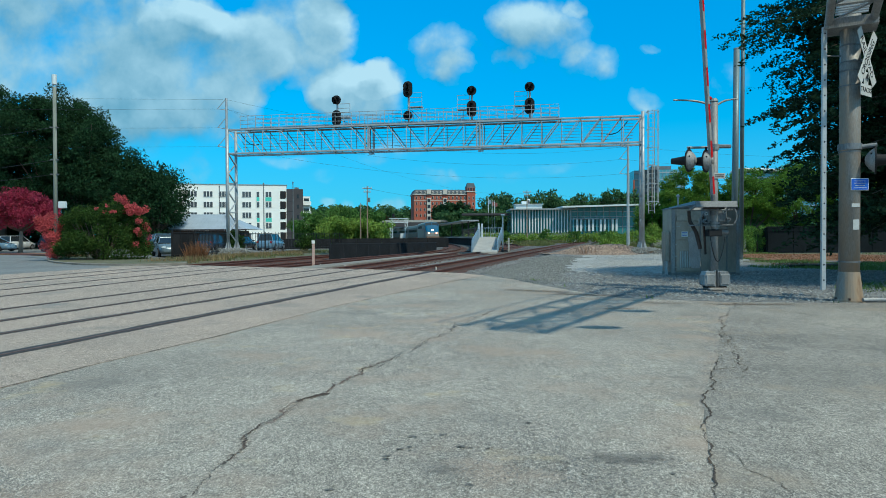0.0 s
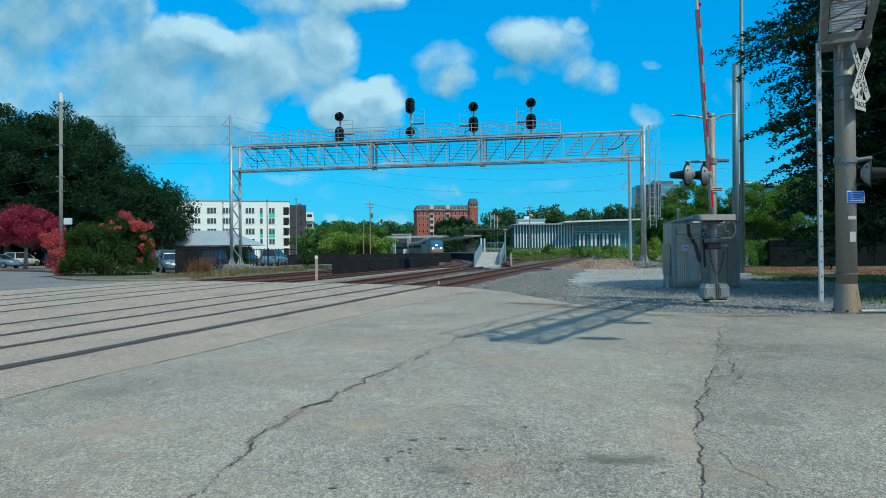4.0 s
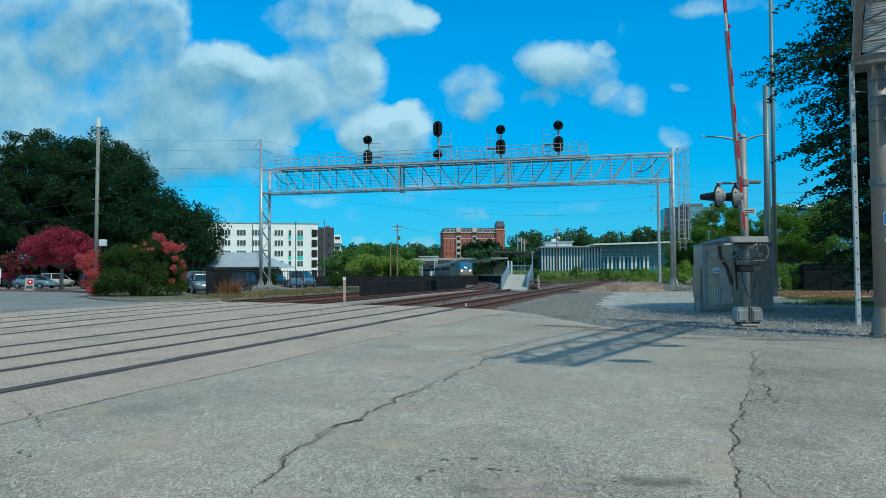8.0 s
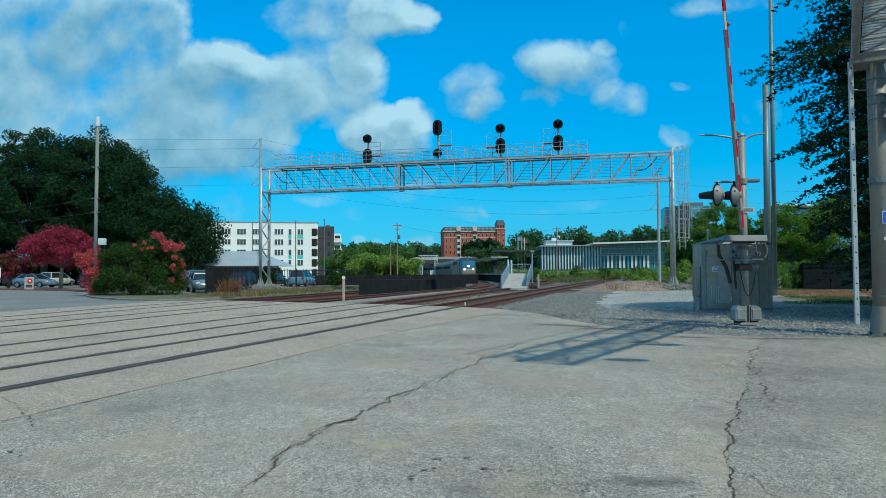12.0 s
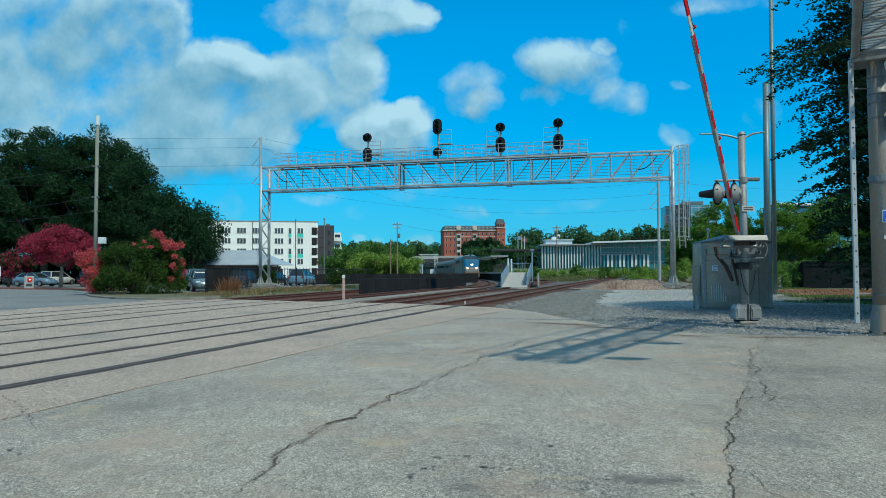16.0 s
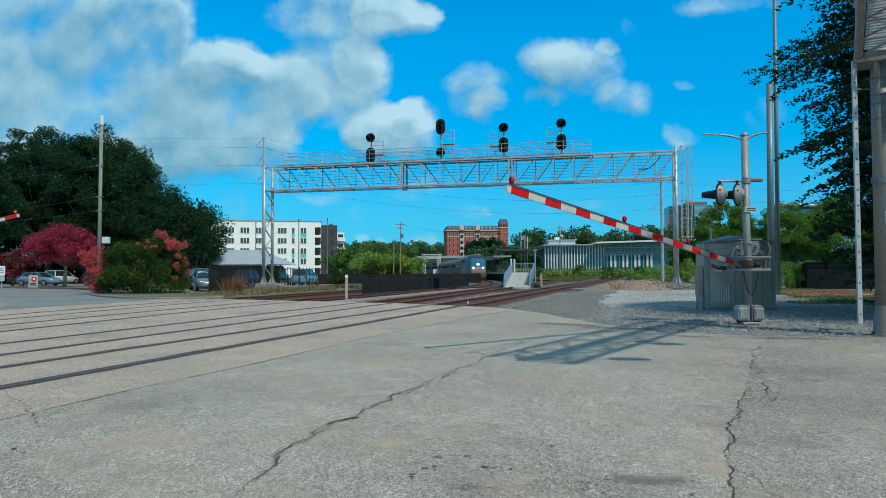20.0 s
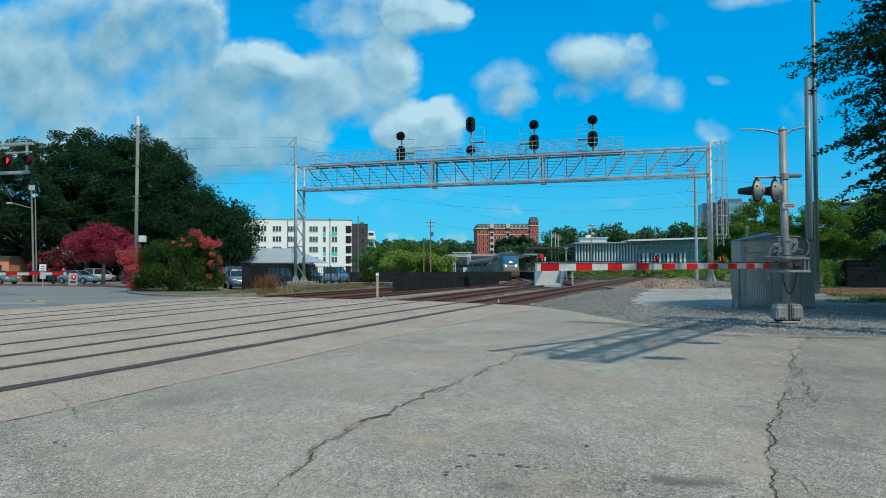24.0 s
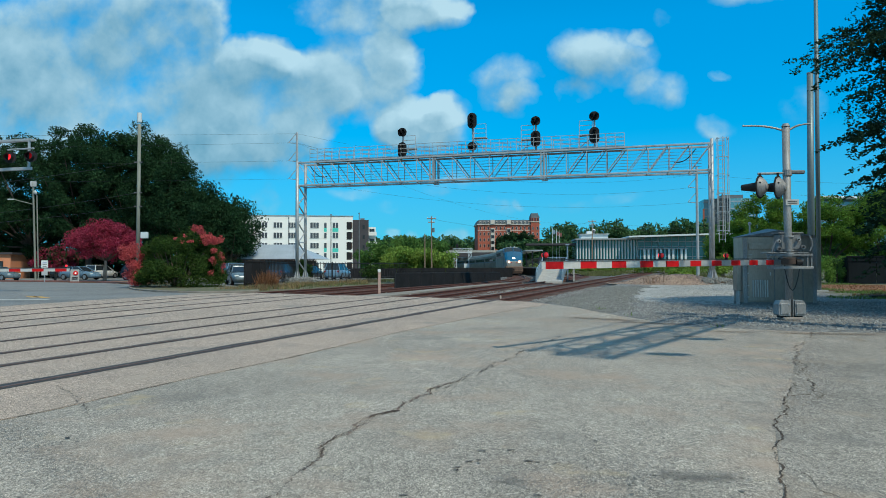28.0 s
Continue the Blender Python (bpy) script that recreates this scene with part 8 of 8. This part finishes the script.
def build_near_tree():
    """The big dark evergreen: tiers of boughs, each a flat drooping spray of twigs with small leaves."""
    rng = random.Random(77)
    at = (16.7, 18.9, 0)
    t = thing("evergreen_tree", "large dark evergreen tree with drooping layered boughs", "tree", at)
    part("trunk", tube(B(), (0, 0, -0.1), (0.1, 0.1, 11.0), 0.42, 0.08, 12), BARK, t, smooth=True)
    # reach of the boughs by height
    profile = [(1.8, 5.0), (2.6, 5.4), (3.6, 5.6), (4.4, 5.9), (6.3, 6.2), (8.2, 6.7), (9.4, 6.3), (10.8, 4.6), (12.6, 1.2)]

    def reach_at(z):
        for (z0, r0), (z1, r1) in zip(profile, profile[1:]):
            if z <= z1:
                return r0 + (r1 - r0) * (z - z0) / (z1 - z0)
        return 0.8
    spots = []
    total = 290
    for k in range(total):
        z = 1.9 + 10.2 * (k / total) ** 1.05
        an = k * 2.399 + rng.uniform(-0.3, 0.3)
        ln = reach_at(z) * rng.uniform(0.66, 1.08)
        d = Vector((math.cos(an), math.sin(an), 0))
        side = Vector((-d.y, d.x, 0))
        line = [Vector((0, 0, z))]
        rise, n = rng.uniform(0.2, 0.9), 12
        for j in range(1, n + 1):
            f = j / n
            p = Vector((0, 0, z)) + d * ln * f + Vector((0, 0, rise * math.sin(f * 2.2) - 1.0 * f * f)) + side * 0.25 * math.sin(f * 5 + k)
            line.append(p)
            if f > 0.15 and not (d.x > 0.45 and j % 2):
                for s_ in (-1, 1):
                    tw = (0.35 + 1.2 * math.sin(min(1.0, f * 1.02) * math.pi * 0.80)) * rng.uniform(0.5, 1.1)
                    tip = p + side * s_ * tw + d * tw * 0.55 + Vector((0, 0, -0.30 * tw + rng.uniform(-0.14, 0.10)))
                    m = max(2, int(tw / 0.14))
                    for q in range(1, m + 1):
                        c = p.lerp(tip, q / m)
                        spots.append((c.x, c.y, c.z - 0.04 * rng.random(), 0.13 + 0.07 * rng.random()))
            spots.append((p.x, p.y, p.z, 0.14))
        part("bough", pipe(B(), line, [0.056 - 0.0042 * j for j in range(n + 1)], 4), BARK, t)
    leaf_cloud("foliage", spots, 280000, 0.064, LEAF_CEDAR, 78, t, squash=0.6, flat=0.4)
    core = []
    for k in range(620):
        z = 2.0 + 9.4 * (k / 620) ** 1.1
        r = reach_at(z) * 0.88 * math.sqrt(rng.uniform(0.10, 1.0)) * (0.84 + 0.3 * noise.noise(Vector((k * 0.7, z, 2))))
        core.append((r * math.cos(k * 2.4), r * math.sin(k * 2.4), z + (0.5 if r < 3 else 0.0), rng.uniform(0.35, 0.75)))
    leaf_cloud("inner_foliage", core, 120000, 0.09, LEAF_CEDAR, 79, t, squash=0.6, flat=0.4)


def build_planting():
    # dark oaks at the left, behind the parking
    for i, (x, y, h, rx, rz, n) in enumerate(((-58, 87, 20.0, 9.6, 9.6, 66000), (-51.0, 88, 20.7, 8.6, 9.8, 72000), (-44.0, 87, 19.9, 7.0, 9.6, 62000), (-39.2, 85, 17.7, 4.4, 8.4, 42000),
                                              (-69, 91, 19.8, 9.6, 9.4, 50000), (-34.4, 84, 12.2, 4.4, 6.0, 30000), (-31.0, 84.5, 10.0, 3.5, 4.8, 22000))):
        broadleaf("oak_tree", "large dark green oak with a dense spreading crown", (x, y, 0), h, rx, rz, n, 0.145, LEAF_DARK, 100 + i, clumps=210, cr=1.2, trunk=0.5, fork=0.2)
    # unseen tree at the right, added only for the shade it casts
    broadleaf("evergreen_tree", "broad dark tree out of view, added to shade the verge by the iron fence", (25.8, 21.4, 0), 13.0, 6.6, 5.4, 26000, 0.2, LEAF_DARK, 120, clumps=150, cr=1.2, trunk=0.4, fork=0.2)
    # crape myrtles
    broadleaf("crape_myrtle", "crape myrtle tree in full crimson bloom", (-36.6, 66.0, 0), 5.9, 3.3, 2.15, 32000, 0.085, BLOOM_RED, 130, clumps=150, cr=0.72, trunk=0.2, fork=0.34, bark=PALE_BARK)
    broadleaf("crape_myrtle", "smaller crape myrtle with fading red bloom", (-43.2, 68.5, 0), 3.8, 2.3, 1.5, 4200, 0.13, BLOOM_RED, 131, clumps=40, cr=0.5, trunk=0.14, fork=0.3, crown_mt2=LEAF_DARK)
    # island bush: green dome with coral flowers
    rng = random.Random(9)
    b = thing("flowering_bush", "large rounded green bush with coral flower clusters", "bush", (-18.8, 42.5, 0))
    for k in range(14):
        an = k * 0.45
        part("stem", tube(B(), (0.2 * math.cos(an), 0.2 * math.sin(an), 0), (1.6 * math.cos(an), 1.2 * math.sin(an), 2.2), 0.05, 0.02, 6), BARK, b)
    dome = crown_spots(rng, (0.1, 0, 1.65), 2.75, 2.2, 1.95, 95, 0.50) + [(0.1 + 2.5 * math.cos(k), 1.9 * math.sin(k), 0.45 + 0.3 * (k % 3), 0.5) for k in range(26)]
    leaf_cloud("leaves", dome, 46000, 0.058, LEAF_SHRUB, 132, b)
    coral = [(-2.7 + rng.uniform(-0.5, 0.6), -0.4 + rng.uniform(-0.8, 0.5), 0.8 + rng.uniform(-0.4, 1.8), 0.36) for _ in range(15)]
    coral += [(1.8 + rng.uniform(-0.8, 0.9), rng.uniform(-0.8, 0.8), 3.3 + rng.uniform(-0.5, 0.5), 0.26) for _ in range(14)]
    coral += [(2.4 + rng.uniform(-0.2, 0.4), rng.uniform(-0.8, 0.4), 1.8 + rng.uniform(-0.9, 0.9), 0.22) for _ in range(9)]
    coral += [(0.2 + rng.uniform(-1.2, 1.2), -1.2, 3.2 + rng.uniform(-0.5, 0.3), 0.12) for _ in range(5)]
    leaf_cloud("blossom", coral, 7500, 0.055, BLOOM_CORAL, 133, b)
    # trees right of the gantry
    for i, (x, y, h, rx, mt) in enumerate(((27.6, 68, 9.0, 2.9, LEAF_MAPLE), (32.0, 65, 8.2, 3.2, LEAF_MAPLE), (36.5, 64, 8.4, 3.4, LEAF_MAPLE), (40.5, 62, 8.4, 3.2, LEAF_MAPLE), (45, 66, 9.0, 4.0, LEAF_MAPLE),
                                           (24.6, 71, 4.8, 1.7, LEAF_MAPLE))):
        broadleaf("roadside_tree", "bright green leafy tree beyond the cabinet", (x, y, 0), h, rx, h * 0.46, 30000 if i < 4 else 16000, 0.095, mt, 140 + i, clumps=130, cr=0.62, trunk=0.18, fork=0.18)
    hd = thing("hedge", "clipped dark green hedge beside the enclosure", "hedge", (25.6, 50.5, 0))
    leaf_cloud("leaves", [(-2.2 + k * 0.5, rng.uniform(-0.5, 0.5), 0.35 + 0.42 * (j), 0.42) for k in range(10) for j in range(4)], 14000, 0.05, LEAF_MID, 150, hd)
    part("stem", tube(B(), (0, 0, -0.1), (0, 0, 0.9), 0.06, seg=6), BARK, hd)
    # woods beyond the tracks
    def woods(name, label, x0, x1, y, h0, h1, n, mt, seed, size=0.5, step=4.0, depth=8):
        r = random.Random(seed)
        sp = []
        x = x0
        while x < x1:
            h = h0 + (h1 - h0) * (0.5 + 0.5 * noise.noise(Vector((x * 0.11, y, seed)))) + r.uniform(-0.06, 0.06) * h1
            rad = step * 0.62
            for _ in range(16):
                k = r.random()
                sp.append((x + r.uniform(-1, 1) * step, y + r.uniform(-depth, depth) * (0.3 + 0.7 * k), 0.2 + k * (h - rad * 0.7), rad * r.uniform(0.7, 1.2)))
            x += step * 0.6
        o = leaf_cloud(name, sp, n, size, mt, seed)
        tagged(o, label, "trees", kind="stuff")
    woods("far_woods", "mixed green woods behind the tracks", -23.5, -8, 150, 5.5, 9.5, 38000, LEAF_WOOD, 160, 0.24, 1.9)
    woods("far_woods", "yellow-green thicket beside the tracks", -15.5, -5.0, 124, 2.6, 5.4, 24000, LEAF_LIGHT, 161, 0.22, 1.6, 5)
    woods("far_woods", "low green scrub by the bridge", -20, -8.5, 190, 2.5, 4.5, 10000, LEAF_WOOD, 162, 0.4, 2)
    woods("far_woods", "distant line of dark woods", -60, -6, 330, 12, 18, 24000, LEAF_FAR, 163, 0.9, 5, 15)
    woods("far_woods", "distant wooded rise behind the brick building", -14, 62, 400, 14.5, 19.0, 30000, LEAF_FAR, 177, 0.85, 5, 8)
    woods("far_woods", "tall dark woods behind the station", 30, 140, 260, 14.5, 19.5, 70000, LEAF_FAR, 164, 0.62, 4.0, 9)
    woods("far_woods", "dark trees before the brick building", 12, 23, 300, 12, 18, 15000, LEAF_DARK, 165, 0.6, 3.0, 5)
    woods("far_woods", "dark green woods behind the platform canopy", 10, 32, 225, 8, 11, 20000, LEAF_FAR, 168, 0.5, 2.6, 5)
    woods("far_woods", "patch of reddish foliage before the brick building", 25.5, 28.5, 296, 6, 9, 1600, BLOOM_RED, 169, 0.5, 2.0, 2)
    woods("far_woods", "low green shrubs and grass before the station", 11, 44, 136, 1.3, 2.3, 15000, LEAF_LIGHT, 176, 0.15, 1.2, 2)
    woods("far_woods", "reddish trees beyond the road bridge", -17, -8, 318, 9, 12.5, 5000, BLOOM_DULL, 175, 0.5, 2.4, 3)
    woods("far_woods", "distant woods at the far right", 70, 240, 300, 9, 14, 14000, LEAF_FAR, 166, 0.9, 5, 15)
    # thin sheet of dark leaves, added to darken the gaps under the oaks
    woods("understorey", "sheet of dark leaves standing for the shade below the oaks", -100, -34.5, 96, 9, 12.5, 34000, LEAF_DARK, 167, 0.36, 2.6, 2)
    for i, (x, y, h, w_, mt) in enumerate(((12.5, 118, 2.4, 1.3, LEAF_LIGHT), (15.5, 116, 2.8, 1.1, LEAF_MID), (19.0, 120, 2.0, 1.4, LEAF_LIGHT), (23.5, 122, 3.9, 1.5, LEAF_MID), (28.5, 122, 3.4, 1.6, LEAF_MID),
                                          (31.5, 112, 3.2, 1.3, LEAF_MID), (34, 118, 3.0, 1.5, LEAF_LIGHT))):
        broadleaf("young_tree", "small bushy tree in front of the station", (x, y, 0), h * 0.72, w_ * 0.7, h * 0.33, 2200, 0.085, LEAF_WOOD if mt is LEAF_MID else mt, 170 + i, clumps=24, cr=0.34, trunk=0.06, fork=0.2)
    for i, (x, y, h, w_, mt) in enumerate(((21.5, 64, 2.6, 1.6, LEAF_LIGHT), (23.8, 66, 2.0, 1.8, LEAF_LIGHT), (18.3, 62, 1.6, 1.3, LEAF_LIGHT), (25.5, 62, 1.7, 1.2, LEAF_MID), (19.5, 45, 1.2, 0.7, LEAF_MID), (16.0, 56, 0.9, 1.0, LEAF_LIGHT), (-11.0, 70, 1.4, 0.9, LEAF_SHRUB), (-15.2, 59.5, 1.8, 0.7, LEAF_SHRUB))):
        broadleaf("wild_shrub", "sunlit green wild shrub beside the gantry", (x, y, 0), h, w_, h * 0.48, 1500, 0.10, mt, 180 + i, clumps=24, cr=0.45, trunk=0.04, fork=0.15, category="shrub")
    tufts("dry_grass", "dry yellow-green grass along the fence and kerb", [(-13.2, 38, 1.6), (-12.0, 42, 2.0), (-11.5, 47, 2.2), (-10.5, 52, 2.4), (-13.5, 53, 1.6), (-9, 60, 2.4), (-8.5, 66, 2.6), (-14.6, 43.8, 1.0)], 2200, 0.22, GRASS, 190)
    tufts("brown_weeds", "dry straw-brown weeds along the fence", [(-13.2, 38.5, 1.4), (-12.6, 42, 1.6), (-13.0, 46.5, 1.2), (-12.0, 50, 1.8), (-10.5, 54, 2.0), (-10, 60, 2)], 2600, 0.3, STRAW, 200)
    tufts("short_grass", "short dry weedy grass on the planted island", [(-16, 36.6, 1.0), (-18, 38, 1.2), (-21.5, 44, 1.2), (-14.5, 35.2, 0.9), (-19.5, 40.6, 1.2), (-13.0, 36.0, 1.0)], 2600, 0.10, STRAW, 196)
    tufts("brown_weeds", "tall dry brown weeds against the dark fence", [(-14.3, 45.4, 0.5), (-13.9, 45.8, 0.4)], 900, 0.9, MULCH, 197)
    tufts("rough_grass", "rough green and straw grass beyond the tracks", [(16.5, 94, 2.2), (18.5, 104, 3), (20, 115, 3.5), (24, 130, 5), (20.5, 66, 2.0), (23, 76, 2.5), (28, 90, 3)], 9000, 0.5, GRASS, 191)
    tufts("green_grass", "green grass patches near the gravel", [(17.5, 26.8, 2.2), (15.2, 27.8, 1.4), (21, 30, 2.0), (18.8, 33.5, 1.8), (17.8, 37.5, 1.5), (24, 48.5, 1.8), (18.8, 46.5, 1.4), (11.2, 16.2, 1.0), (12.6, 17.4, 1.2), (5.0, 14.6, 0.16), (3.9, 17.9, 0.14), (3.7, 20.6, 0.2), (8.2, 13.35, 0.12)], 8000, 0.11, GREEN_GRASS, 192)
    tufts("leaf_litter", "loose brown needles and litter on the mulch", [(22, 35, 3), (25.5, 36, 3), (27, 40, 3), (21, 40, 2.5), (24, 43, 3), (17.5, 30, 1.5)], 9000, 0.09, MULCH, 198)
    tufts("rough_grass", "patchy green weeds round the mulch bed", [(19.5, 32.0, 1.6), (23.5, 31.2, 1.8), (28, 31.8, 2), (33, 32.5, 2), (20.5, 45.5, 1.5), (25, 47, 1.5), (31, 46.3, 2.0)], 1100, 0.08, GREEN_GRASS, 199)
    tufts("brown_weeds", "dry brown weeds on the gravel slope", [(12.6, 50.0, 1.0), (13.2, 52.5, 1.2), (12.2, 48.0, 0.7), (18.4, 52, 0.9), (14.2, 50.2, 0.9)], 800, 0.55, BRUSH, 193)
    tufts("wild_grass", "yellow-green wild grass behind the rock heap", [(15.5, 57.5, 1.6), (18, 58, 1.8), (20.5, 57, 1.5)], 3200, 0.5, GRASS, 194)


# ---- build everything ----
build_ground()
build_ballast()
build_road()
build_cracks()
build_stains()
build_soil_stains()
build_walkway()
build_gantry()
build_gate()
build_cabinet()
build_cantilever()
build_far_cantilever()
build_apartments()
build_brick_hotel()
build_station()
build_offices()
build_shed()
build_platform()
build_bridge()
build_poles()
build_fences()
build_cars()
build_near_tree()
build_planting()
build_gravel()
build_tracks()
FAR_PIVOT = (-23.9, 24.3, 1.20)
arm_near = build_gate_arm("gate_arm", "long red and white striped crossing gate arm", tuple(GATE_AT + Vector((0, -0.02, 1.345))), ARM_DIR, ARM_LEN)
gate_far = copy_thing(bpy.data.objects["crossing_gate"], pose(FAR_PIVOT[0], FAR_PIVOT[1], 0))
tagged(gate_far, "galvanised crossing gate mast across the tracks")
arm_far = build_gate_arm("gate_arm", "distant red and white crossing gate arm", FAR_PIVOT, (1.0, 0.06), 8.8)
loco, loco_len = build_locomotive()
coach, coach_len = build_coach()
train = [(loco, loco_len)] + [(coach, coach_len)] + [(copy_thing(coach, Matrix.Identity(4)), coach_len) for _ in range(3)]


def motions():
    # elevation of the near arm, degrees
    def arm_row(base, direction, deg):
        return pose(*base, 0, 0, math.degrees(math.atan2(direction[1], direction[0]))) @ pose(0, 0, 0, 0, -deg, 0)
    near = [(0, 81), (14.4, 81), (15, 79.5), (15.5, 72), (16, 62), (16.5, 52.5), (17, 43.75), (17.5, 36), (18, 29), (18.5, 22.8), (19, 17.3), (19.5, 11.8), (20, 7.25), (20.5, 3.5), (21, 0.17),
            (21.5, -1.1), (22, -0.5), (22.6, 0.0), (23.5, -0.28), (24.5, -0.22), (26, -0.25), (28, -0.42)]
    walk(arm_near, [(t, arm_row(GATE_AT + Vector((0, -0.02, 1.345)), ARM_DIR, d)) for t, d in near])
    carrier = [c for c in bpy.data.objects["crossing_gate"].children if c.name.startswith("arm_frame")][0]
    walk(carrier, [(t, frame_pose(d)) for t, d in near])
    far = [(0, 80), (15, 80), (16, 66), (17, 52), (18, 40), (19, 24), (19.5, 18.8), (20, 14.4), (20.5, 11.3), (21, 8), (21.5, 5.2), (22, 2.4), (22.6, 0.2), (23.2, 0), (28, 0)]
    walk(arm_far, [(t, arm_row(FAR_PIVOT, (1.0, 0.06), d)) for t, d in far])
    # the train's nose, by its distance north of the crossing
    nose = [(0, 146), (4, 142.5), (8, 138), (12, 132.3), (17, 124.3), (21, 118.6), (24, 114.8), (28, 110)]
    s_nose = [(t, arc_at_y(y)) for t, y in nose]
    off = 0.0
    for ob, ln in train:
        walk(ob, [(t, car_pose(s + off, ln)) for t, s in s_nose])
        off += ln + 0.7


motions()
